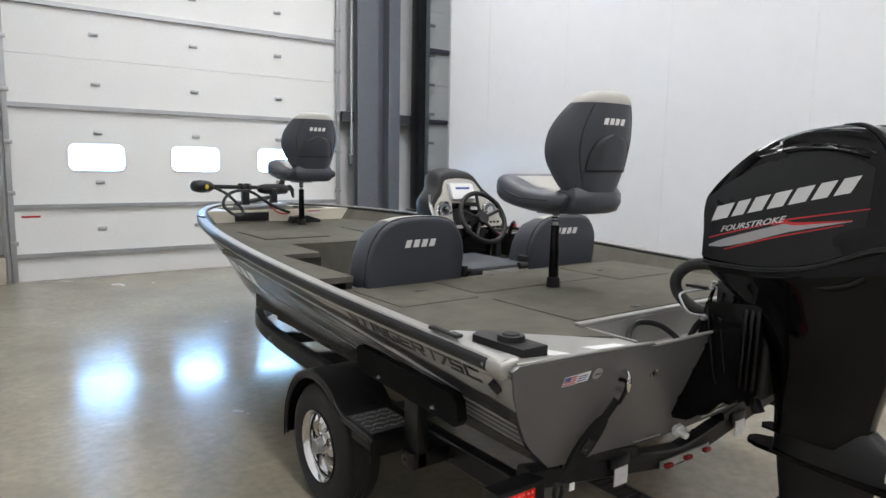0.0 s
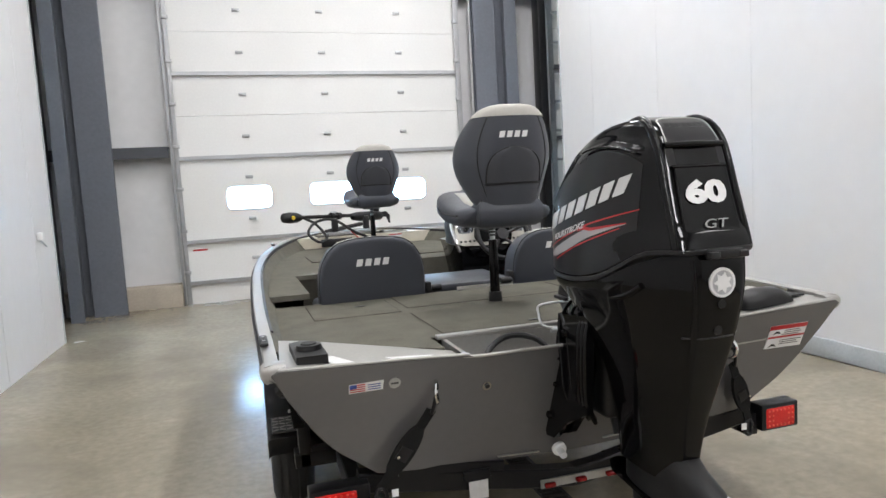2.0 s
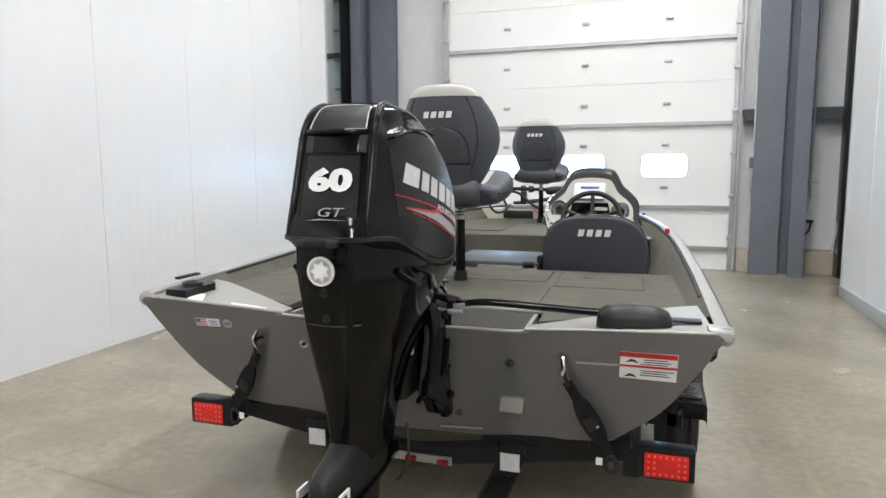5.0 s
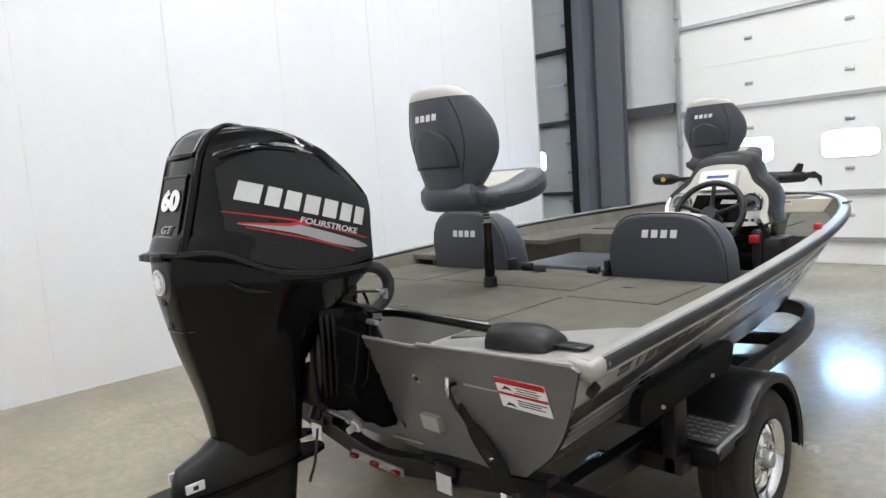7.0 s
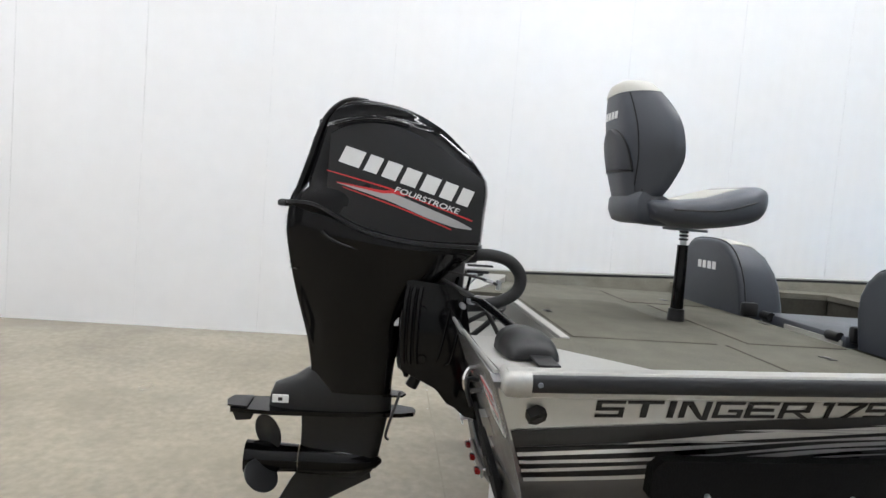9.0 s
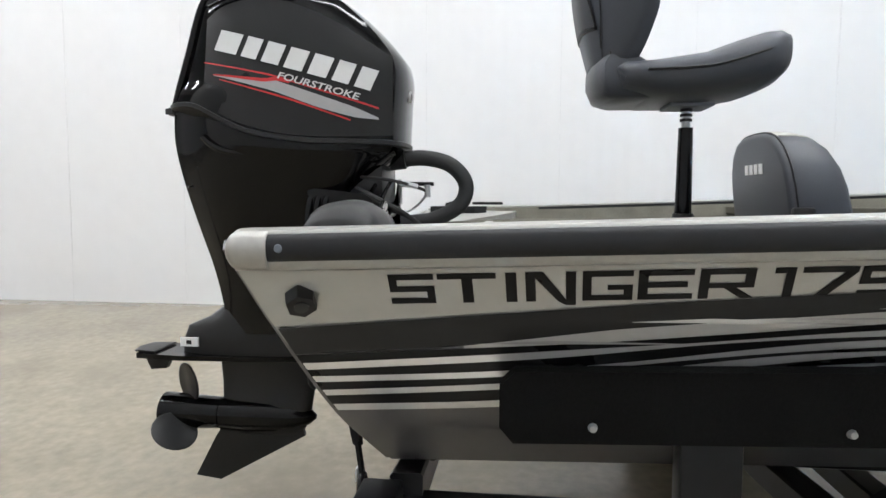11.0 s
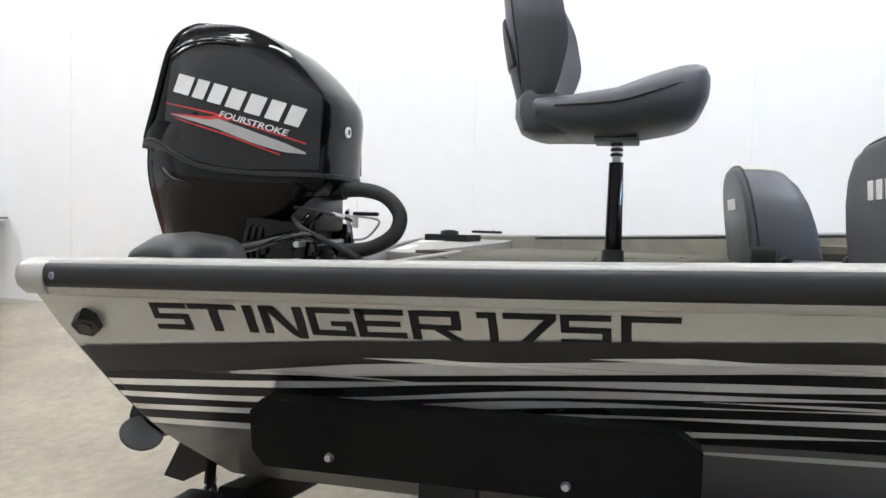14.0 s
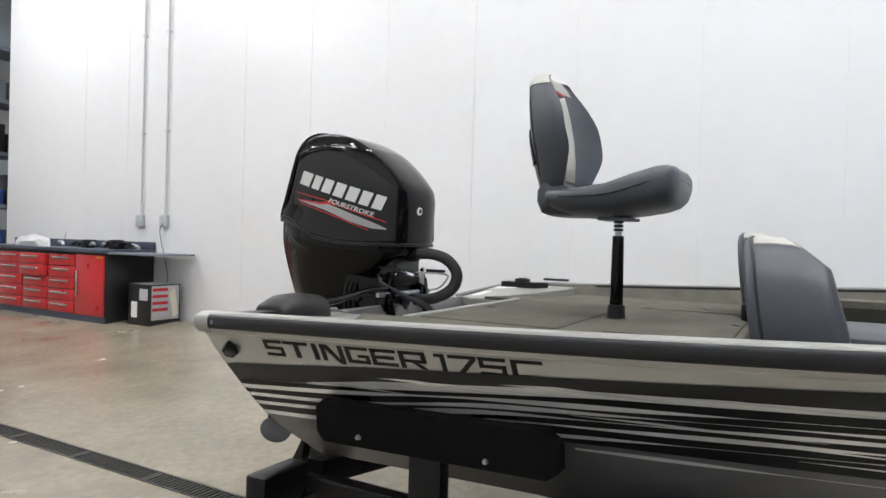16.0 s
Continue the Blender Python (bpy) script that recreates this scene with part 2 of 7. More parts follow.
def smooth_interp(xs, ys):
    """A smooth curve through the given values."""
    xs, ys = np.array(xs, float), np.array(ys, float)
    d = np.gradient(ys, xs)

    def f(x):
        x = min(max(x, xs[0]), xs[-1])
        i = min(int(np.searchsorted(xs, x, side="right")) - 1, len(xs) - 2)
        h = xs[i + 1] - xs[i]
        u = (x - xs[i]) / h
        return float((1 + 2 * u) * (1 - u) ** 2 * ys[i] + u * (1 - u) ** 2 * h * d[i] + u * u * (3 - 2 * u) * ys[i + 1] + u * u * (u - 1) * h * d[i + 1])
    return f


def ease(a, b, v):
    u = min(max((v - a) / (b - a), 0.0), 1.0)
    return u * u * (3 - 2 * u)


def floor_z(x, y=0.0):
    """The slab falls to the trench, and rises gently to the door past the trench's end."""
    a = min(max(abs(x - 0.2) - 0.065, 0.0), 2.85)
    w = ease(1.0, 2.6, y)
    level = 0.055 + 0.135 * min(max((y - 1.5) / 5.1, 0.0), 1.0)
    return (1 - w) * (-0.03 + 0.195 * (a / 2.85) ** 1.35) + w * max(level, 0.165 * ease(1.9, 2.85, a))


# ---------------------------------------------------------------- the room
TX0, TX1, TEND, TZ = 0.135, 0.265, 1.45, -0.03     # the trench drain
WL, WR, YD = -2.90, 2.70, 6.66       # inner faces of the partitions, the door's plane
bm = bmesh.new()
xs = [-9.5, -5.0] + list(np.linspace(-3.2, TX0, 24)) + list(np.linspace(TX1, 3.4, 24)) + [5.0, 9.5]
ys = [-14.0, -10.0, -7.0] + list(np.linspace(-5.0, TEND, 22)) + list(np.linspace(TEND, 7.2, 21))[1:]
g = [[bm.verts.new((x, y, floor_z(x, y))) for y in ys] for x in xs]
for i in range(len(xs) - 1):
    for j in range(len(ys) - 1):
        if not (abs(xs[i] - TX0) < 1e-6 and ys[j + 1] <= TEND + 1e-6):
            bm.faces.new((g[i][j], g[i + 1][j], g[i + 1][j + 1], g[i][j + 1]))
structure("floor", bm, M["concrete"], "polished beige grey concrete shop floor sloping to a drain", "floor")

bm = bmesh.new()
box(bm, TX0 - 0.02, TX1 + 0.02, -14, TEND, TZ - 0.14, TZ - 0.10)
box(bm, TX0 - 0.02, TX0 - 0.001, -14, TEND, TZ - 0.10, TZ - 0.004)
box(bm, TX1 + 0.001, TX1 + 0.02, -14, TEND, TZ - 0.10, TZ - 0.004)
box(bm, TX0 - 0.02, TX1 + 0.02, TEND, TEND + 0.02, TZ - 0.14, TZ - 0.01)
structure("trench_channel", bm, M["black"], "dark trench drain channel in the concrete floor", "drain")

bm = bx(WL - 0.2, WL, -8.9, 5.07, 0.0, 6.5)
structure("wall_port", bm, M["wall_ribbed"], "white finely ribbed panelled partition wall", "wall")
bm = bx(WR, WR + 0.2, -8.9, 5.39, 0.0, 6.5)
structure("wall_starboard", bm, M["wall"], "white smooth panelled partition wall", "wall")
bm = bx(WR - 0.022, WR - 0.002, -8.9, 5.39, 0.13, 0.26, 0.004)
structure("baseboard", bm, M["base"], "grey base trim along the white partition wall", "baseboard")
# outer wall either side of the door, with white insulation
bm = bmesh.new()
for x0, x1 in ((-9.5, -7.1), (-3.46, -1.80), (1.70, 3.20), (6.85, 9.5)):
    box(bm, x0, x1, 6.86, 7.1, 0.0, 6.5)
for x0, x1 in ((-7.1, -3.46), (3.20, 6.85)):
    box(bm, x0, x1, 6.86, 7.1, 4.88, 6.5)
box(bm, -1.93, -1.80, 6.715, 6.859, 0.19, 4.95)
box(bm, 1.70, 1.83, 6.715, 6.859, 0.19, 4.95)
box(bm, -1.80, 1.70, 6.86, 7.1, 4.88, 6.5)
for x0, x1 in ((-3.60, -3.46), (3.20, 3.34)):
    box(bm, x0, x1, 6.715, 6.859, 0.19, 4.95)
for x0, x1 in ((-7.1, -3.60), (-1.80, 1.70), (3.34, 6.85)):
    box(bm, x0, x1, 6.715, 6.859, 4.885, 4.95)
structure("wall_front", bm, M["insul"], "white vinyl faced insulation between dark steel girts", "wall")
bm = bmesh.new()
for x0, x1 in ((-3.44, -1.95), (1.85, 3.18)):
    box(bm, x0, x1, 6.60, 6.86, 0.0, 0.46, 0.01)
for x0, x1 in ((-7.1, -3.445), (3.185, 6.85)):
    box(bm, x0, x1, 6.60, 7.1, 0.0, 0.188, 0.01)
structure("curb", bm, M["curb"], "low tan concrete kerb under the outer wall", "kerb")
structure("wall_back", bx(-9.5, 9.5, -14.2, -14.0, 0, 6.5), M["wall"], "plain white far shop wall", "wall")
structure("wall_left_far", bx(-9.7, -9.5, -14.2, 7.1, 0, 6.5), M["wall"], "plain white outer shop wall", "wall")
structure("wall_right_far", bx(9.5, 9.7, -14.2, 7.1, 0, 6.5), M["wall"], "plain white outer shop wall", "wall")
structure("ceiling", bx(-9.7, 9.7, -14.2, 7.1, 6.5, 6.7), M["ceil"], "white shop ceiling", "ceiling")

# steel columns, posts and girts of the outer wall
def column(wide, slim):
    """A wide flange towards the door, a slimmer one ahead of it, and the web between them in shade."""
    (a0, a1, ya), (b0, b1, yb) = wide, slim
    t = thing("steel_column", ((a0 + b1) / 2, 6.5, 0), "dark grey painted built-up steel column by the outer wall", "column", "steel columns")
    part("flange", bx(a0, a1, ya, ya + 0.025, 0.1, 6.5, 0.003, 1), M["steel_dark"], t, "wide painted flange")
    part("flange", bx(b0, b1, yb, yb + 0.025, 0.1, 6.5, 0.003, 1), M["steel_dark"], t)
    lo, hi = min(a0, b0) + 0.02, max(a1, b1) - 0.02
    part("web", bx(lo, hi, 6.56, 6.58, 0.1, 6.5), M["steel_dark"], t, "web in the column's depth")
    for x0, x1, y in (wide, slim):
        xm = (x0 + x1) / 2
        part("stiffener", bx(xm - 0.012, xm + 0.012, y + 0.025, 6.56, 0.1, 6.5), M["steel_dark"], t)
    part("base_plate", bx(min(a0, b0) - 0.03, max(a1, b1) + 0.03, min(ya, yb) - 0.03, 6.59, 0.05, 0.17, 0.004), M["steel_dark"], t)


column((-2.915, -2.555, 6.42), (-3.105, -2.96, 6.18))
column((1.965, 2.275, 6.42), (2.355, 2.525, 6.28))
for x, y in ((-3.30, 6.38), (2.95, 6.38)):
    t = thing("steel_post", (x, y, 0), "slim dark steel post against the outer wall", "post", "steel posts")
    part("post", bx(x - 0.055, x + 0.055, y, y + 0.20, 0.1, 6.5, 0.006), M["black"], t)
for x0, x1 in ((-3.44, -1.97), (1.87, 3.18)):
    for z in (2.02, 4.05):
        bm = bmesh.new()
        box(bm, x0, x1, 6.66, 6.86, z + 0.115, z + 0.135)
        box(bm, x0, x1, 6.66, 6.675, z, z + 0.115)
        structure("girt", bm, M["girt"], "dark grey horizontal steel girt across white insulation", "girt")


# sectional door
DX0, DX1 = -1.85, 1.745
ZS = [0.19, 0.46, 0.97, 1.48, 2.0, 2.51, 3.02, 3.53, 4.04, 4.55, 4.95]
WINS = [(-1.337, -0.795), (-0.305, 0.237), (0.70, 1.242)]
door = tagged(new("door_1"), "white sectional overhead shop door with three small windows", "door", "", "structure")
door.location = (0, YD, 0)


def window_panel(bm, x0, x1, z0, z1, holes, y0, y1, r=0.07):
    """A flat panel in the x-z plane with rounded openings through it."""
    h0, h1 = holes[0][2], holes[0][3]
    box(bm, x0, x1, y0, y1, z0, h0)
    box(bm, x0, x1, y0, y1, h1, z1)
    cuts = [x0] + [v for h in holes for v in h[:2]] + [x1]
    for a, b in zip(cuts[::2], cuts[1::2]):
        box(bm, a, b, y0, y1, h0, h1)
    for u0, u1, v0, v1 in holes:
        for cu, cv, su, sv in ((u0, v0, 1, 1), (u1, v0, -1, 1), (u0, v1, 1, -1), (u1, v1, -1, -1)):
            arc = [(cu + su * r * (1 - math.sin(q)), cv + sv * r * (1 - math.cos(q))) for q in np.linspace(0, math.pi / 2, 7)]
            prism(bm, [(cu, cv)] + arc, lambda u, v, d: Vector((u, d, v)), y0, y1)
    return bm


for z0, z1 in zip(ZS, ZS[1:]):
    if abs(z0 - 0.97) < 0.01:
        continue
    if abs(z0 - 1.48) < 0.01:
        continue
    part("panel", bx(DX0, DX1, YD, YD + 0.05, z0 + 0.001, z1 - 0.001, 0.002, 1), M["door"], door)
part("panel", window_panel(bmesh.new(), DX0, DX1, 0.973, 1.997, [(a, b, 1.345, 1.625) for a, b in WINS], YD, YD + 0.05), M["door"], door)
for z in (0.46, 0.97, 2.0, 3.02, 4.04):
    bm = bmesh.new()
    box(bm, DX0, DX1, YD - 0.045, YD - 0.001, z - 0.022, z - 0.014)
    box(bm, DX0, DX1, YD - 0.045, YD - 0.038, z - 0.014, z + 0.014)
    box(bm, DX0, DX1, YD - 0.045, YD - 0.001, z + 0.014, z + 0.022)
    part("strut", bm, M["galv"], door, "galvanised steel strut")
for xc in (-1.05, -0.032, 0.977):
    for z in (0.72, 1.22, 1.745, 2.252, 2.765, 3.28, 3.79):
        bm = bx(xc - 0.045, xc + 0.045, YD - 0.012, YD - 0.001, z - 0.02, z + 0.02, 0.004)
        box(bm, xc - 0.03, xc + 0.03, YD - 0.025, YD - 0.01, z - 0.008, z + 0.01, 0.003)
        part("hinge", bm, M["galv"], door)
for x0, x1 in WINS:
    pane = part("window_pane", prism(bmesh.new(), rrect(x0, x1, 1.345, 1.625, 0.07, 6), lambda u, v, d: (u, d, v), YD + 0.02, YD + 0.026), M["glass"], door, "frosted clear pane")
    pane.visible_shadow = False
    bm = bmesh.new()
    o, i = rrect(x0 - 0.018, x1 + 0.018, 1.327, 1.643, 0.085, 6), rrect(x0, x1, 1.345, 1.625, 0.07, 6)
    n = len(o)
    fo = [bm.verts.new((u, YD - 0.004, v)) for u, v in o]
    fi = [bm.verts.new((u, YD - 0.008, v)) for u, v in i]
    fb = [bm.verts.new((u, YD + 0.02, v)) for u, v in i]
    for a in range(n):
        b = (a + 1) % n
        bm.faces.new((fo[a], fo[b], fi[b], fi[a]))
        bm.faces.new((fi[a], fi[b], fb[b], fb[a]))
    part("window_frame", bm, M["white"], door)
structure("door_threshold", bx(-1.949, 1.849, 6.6, 7.1, 0.0, 0.188), M["curb"], "concrete sill below the overhead door", "sill")
part("warning_strip", bx(-1.79, -1.62, YD - 0.004, YD - 0.001, 0.855, 0.875), M["redline"], door, "small red warning strip")
for x, s in ((DX0, -1), (DX1, 1)):
    bm = bmesh.new()
    box(bm, x - 0.05 * (s < 0), x + 0.05 * (s > 0), YD - 0.06, YD - 0.052, 0.19, 6.0)
    box(bm, x + 0.045 * s, x + 0.053 * s, YD - 0.06, YD + 0.1, 0.19, 6.0)
    box(bm, x + 0.053 * s, x + 0.11 * s, YD + 0.06, YD + 0.1, 0.19, 6.0) if s > 0 else box(bm, x - 0.11, x - 0.053, YD + 0.06, YD + 0.1, 0.19, 6.0)
    rail = part("door_track", bm, M["galv"], door, "galvanised door track")
    bm = bmesh.new()
    box(bm, min(x, x + s * 0.045), max(x, x + s * 0.045), YD + 0.0, YD + 0.04, 0.19, 4.95)
    part("weather_strip", bm, M["white"], door, "white edge strip")
    for z in np.arange(0.6, 5.9, 0.513):
        xa, xb = sorted((x - s * 0.02, x + s * 0.055))
        part("bracket", bx(xa, xb, YD - 0.085, YD - 0.06, z - 0.02, z + 0.02, 0.003), M["galv"], door)
# the doors of the neighbouring bays, seen past the partitions' ends
for k, (x0, x1, s) in enumerate(((-7.05, -3.48, 1), (3.22, 6.79, -1))):
    edge = x1 if s > 0 else x0
    nd = tagged(new("door_%d" % (k + 2)), "white sectional overhead door of the neighbouring bay", "door", "", "structure")
    nd.location = ((x0 + x1) / 2, YD, 0)
    wins = [(x0 + 0.5 + 1.01 * j, x0 + 1.04 + 1.01 * j) for j in range(3)]
    for z0, z1 in ((0.19, 0.56), (0.56, 1.07), (2.10, 2.61), (2.61, 3.12), (3.12, 3.63), (3.63, 4.14), (4.14, 4.95)):
        part("panel", bx(x0, x1, YD, YD + 0.05, z0 + 0.001, z1 - 0.001, 0.002, 1), M["door"], nd)
    part("panel", window_panel(bmesh.new(), x0, x1, 1.073, 2.097, [(a, b, 1.42, 1.70) for a, b in wins], YD, YD + 0.05), M["door"], nd)
    for a, b in wins:
        pane = part("window_pane", prism(bmesh.new(), rrect(a, b, 1.42, 1.70, 0.07, 6), lambda u, v, d: (u, d, v), YD + 0.02, YD + 0.026), M["glass"], nd, "frosted clear pane")
        pane.visible_shadow = False
    for z in (0.56, 1.07, 2.09, 3.09, 4.12):
        bm = bmesh.new()
        box(bm, x0, x1, YD - 0.06, YD - 0.001, z - 0.026, z - 0.018)
        box(bm, x0, x1, YD - 0.06, YD - 0.052, z - 0.018, z + 0.018)
        box(bm, x0, x1, YD - 0.06, YD - 0.001, z + 0.018, z + 0.026)
        part("strut", bm, M["girt"], nd, "grey steel strut")
    bm = bmesh.new()
    xa, xb = sorted((edge + s * 0.01, edge + s * 0.09))
    box(bm, xa, xb, YD - 0.07, YD - 0.062, 0.19, 6.0)
    box(bm, xa, xa + 0.008, YD - 0.062, YD + 0.04, 0.19, 6.0)
    box(bm, xb - 0.008, xb, YD - 0.062, YD + 0.04, 0.19, 6.0)
    part("door_track", bm, M["galv"], nd, "galvanised door track")
    for z in np.arange(0.55, 5.9, 0.41):
        xa, xb = sorted((edge - s * 0.07, edge + s * 0.03))
        part("bracket", bx(xa, xb, YD - 0.095, YD - 0.07, z - 0.018, z + 0.018, 0.003), M["galv"], nd)
tagged(part("backdrop_daylight", bx(-8, 8, 8.0, 8.02, -0.5, 4.5), M["outside"], None), "bright hazy daylight outside the door windows", "backdrop", "", "structure")

# ceiling strip fixtures
for lx, ly in LAMPS:
    t = thing("strip_fixture", (lx, ly, 6.5), "white ceiling strip fixture with lit fluorescent tubes", "light fixture", "ceiling strip lights")
    part("housing", bx(lx - 0.17, lx + 0.17, ly - 1.25, ly + 1.25, 5.70, 5.78, 0.01), M["ceil"], t)
    for dx in (-0.08, 0.08):
        part("tube", cyl(bmesh.new(), (lx + dx, ly - 1.2, 5.67), (lx + dx, ly + 1.2, 5.67), 0.02, seg=10), M["tube"], t)
    for dy in (-1.0, 1.0):
        part("hanger", cyl(bmesh.new(), (lx, ly + dy, 5.77), (lx, ly + dy, 6.5), 0.006, seg=6), M["galv"], t)

# ---------------------------------------------------------------- the boat
BY = [0.0, 1.1, 2.2, 2.9, 3.5, 4.0, 4.35, 4.58, 4.70]
half_w = smooth_interp(BY, [1.075, 1.075, 1.03, 0.945, 0.815, 0.65, 0.475, 0.285, 0.03])   # half beam at the rail
rail_z = smooth_interp(BY, [0.92, 0.957, 1.005, 1.03, 1.045, 1.055, 1.06, 1.062, 1.062])
chine_x = smooth_interp(BY, [0.738, 0.752, 0.73, 0.66, 0.54, 0.39, 0.25, 0.12, 0.01])
chine_z = smooth_interp(BY, [0.512, 0.54, 0.565, 0.595, 0.65, 0.73, 0.82, 0.90, 0.97])
keel_z = smooth_interp(BY, [0.46, 0.455, 0.455, 0.47, 0.51, 0.59, 0.71, 0.83, 0.94])


def rake(y, z):
    """The transom leans: its foot stands ahead of its top."""
    return y + max(0.0, 0.95 - z) * 0.40 * max(0.0, 1 - y / 1.5)


# the side draws in under the rail and swells lower down
pinch = smooth_interp([0.0, 0.15, 0.3, 0.5, 0.7, 0.838, 0.935, 0.97, 1.0], [0.0, 0.008, 0.018, 0.012, -0.001, -0.009, -0.017, -0.018, -0.012])


def side_pt(s, y, v, off=0.0):
    """A point on the hull's side: v is 0 at the chine and 1 under the rail."""
    a, b = Vector((chine_x(y), 0, chine_z(y))), Vector((half_w(y), 0, rail_z(y)))
    bulge = 0.03 * math.sin(math.pi * v) * min(1.0, max(0.0, y - 1.2) / 2.0) - 0.045 * math.sin(math.pi * v) * min(1.0, max(0.0, 1.0 - y / 1.5))
    p = a.lerp(b, v)
    d = (b - a).normalized()
    nx, nz = d.z, -d.x
    x, z = p.x + nx * (off - bulge * 0.4) + pinch(v) * (1 - ease(2.0, 3.4, y)), p.z + nz * (off - bulge * 0.4)
    return Vector((s * x, rake(y, z), z))


boat = thing("bass_boat", (0, 2.2, 0.46), "grey and silver aluminium bass boat with dark stripes on a trailer", "boat")
YS = [-0.02] + list(np.linspace(0.1, 3.4, 34)) + [3.6, 3.8, 4.0, 4.15, 4.3, 4.42, 4.52, 4.60, 4.66, 4.70]
SIDE_V = [1.0, 0.985, 0.97, 0.955, 0.935, 0.915, 0.89, 0.865, 0.838] + list(np.linspace(0.80, 0.0, 14))
bm = bmesh.new()
rows = []
for y in YS:
    r = [side_pt(-1, y, v, -0.004 * (1 - ease(0.60, 0.80, v))) for v in SIDE_V]
    for k in (0.75, 0.4, 0.0, -0.4, -0.75):
        z = keel_z(y) + (chine_z(y) - keel_z(y)) * (abs(k) ** 1.3) * 0.8
        r.append(Vector((-k * chine_x(y), rake(y, z), z)))
    r += [side_pt(1, y, v, -0.004 * (1 - ease(0.60, 0.80, v))) for v in SIDE_V[::-1]]
    rows.append(r)
loft(bm, rows, closed=False)
hull = part("hull", bm, M["silver"], boat, "silver painted hull", 0.5)


def lift(y):
    """The painted lines ride a little higher where the side bulges at the stern."""
    return 0.052 * min(1.0, max(0.0, 1.0 - y / 1.5))


def side_band(s, pts_top, pts_bot, off, n=24):
    """A band on the hull's side between two lines of (y, v)."""
    ft, fb = interp(*zip(*pts_top)), interp(*zip(*pts_bot))
    y0, y1 = pts_top[0][0], pts_top[-1][0]
    b2 = bmesh.new()
    k = 1 if abs(ft((y0 + y1) / 2) - fb((y0 + y1) / 2)) < 0.06 else (18 if fb(y0) <= 0.0 else 7)
    g = [[b2.verts.new(side_pt(s, y, min(1.0, ft(y) + (fb(y) - ft(y)) * j / k + (lift(y) if s > 0 and ft(y) < 0.93 and not (fb(y) <= 0.0 and j == k) else 0.0)), off)) for y in np.linspace(y0, y1, n)] for j in range(k + 1)]
    for j in range(k):
        for i in range(n - 1):
            b2.faces.new((g[j][i], g[j][i + 1], g[j + 1][i + 1], g[j + 1][i]))
    return b2


# transom plate, lower over the motor
def trans(u, v, d):
    return Vector((u, (0.95 - v) * 0.40 - 0.004 - d, v))


def transom_edge(n=12):
    pts = [(p.x - 0.003, p.z) for p in (side_pt(1, 0.0, v) for v in SIDE_V[3:])] + [(0.70, 0.506), (0.6, 0.496), (0.4, 0.476), (0.0, 0.46)]
    return pts


pr = transom_edge()
top = [(-1.055, 0.930), (-1.035, 0.943), (-0.44, 0.915), (-0.41, 0.905), (0.43, 0.905), (0.46, 0.915), (1.035, 0.943), (1.055, 0.930)]
outline = top + pr + [(-x, z) for x, z in pr[-2::-1]]
transom = part("transom", prism(bmesh.new(), outline, trans, 0.0, 0.02), M["transom"], boat, "grey metallic painted transom plate", 0)

# gunwale: silver cap with a dark insert along the outside
for s in (-1, 1):
    b2, b3 = bmesh.new(), bmesh.new()
    sec = [(-0.012, -0.018), (-0.004, -0.017), (0.001, -0.010), (0.001, 0.031), (-0.004, 0.037), (-0.024, 0.040), (-0.044, 0.036), (-0.044, 0.028), (-0.015, 0.02)]
    ins = [(-0.004, -0.007), (0.005, -0.004), (0.009, 0.004), (0.010, 0.013), (0.009, 0.022), (0.005, 0.030), (-0.003, 0.033)]
    ra, rb = [], []
    for y in [0.01, 0.05] + YS[1:]:
        e = 0.02
        dx, dy = half_w(y + e) - half_w(y - e), 2 * e
        n = Vector((dy, -dx * 1.0, 0)).normalized()
        base = Vector((half_w(y), y, rail_z(y)))
        mk = lambda o, h: Vector((s * max(0.0, base.x + n.x * o), base.y + n.y * o, base.z + h))
        ra.append([mk(o, h) for o, h in sec])
        if y > 0.04:
            rb.append([mk(o, h) for o, h in ins])
    loft(b2, ra)
    loft(b3, rb)
    g = part("gunwale", b2, M["alu"], boat, "silver aluminium gunwale cap")
    part("rub_rail", b3, M["rail"], g, "dark rub rail insert", 1.2)
    part("rail_screw", cyl(bmesh.new(), (s * 1.083, 0.075, rail_z(0.07) + 0.013), (s * 1.0865, 0.075, rail_z(0.07) + 0.013), 0.007, 0.005, 10), M["steel_dark"], g)

# aft deck with the splash well cut out at the transom, cockpit and bow deck
DZ = 0.915


def deck_sheet(bm, y0, y1, z0, z1, inset=0.07, n=10, xin=0.0):
    ys = np.linspace(y0, y1, n)
    for k, dz in ((0, 0.0), (1, -0.02)):
        l = [bm.verts.new((-max(0.0, half_w(y) - inset), y, z0 + (z1 - z0) * (y - y0) / (y1 - y0) + dz)) for y in ys]
        r = [bm.verts.new((max(0.0, half_w(y) - inset), y, z0 + (z1 - z0) * (y - y0) / (y1 - y0) + dz)) for y in ys]
        for i in range(n - 1):
            bm.faces.new((l[i], l[i + 1], r[i + 1], r[i]))
    return bm


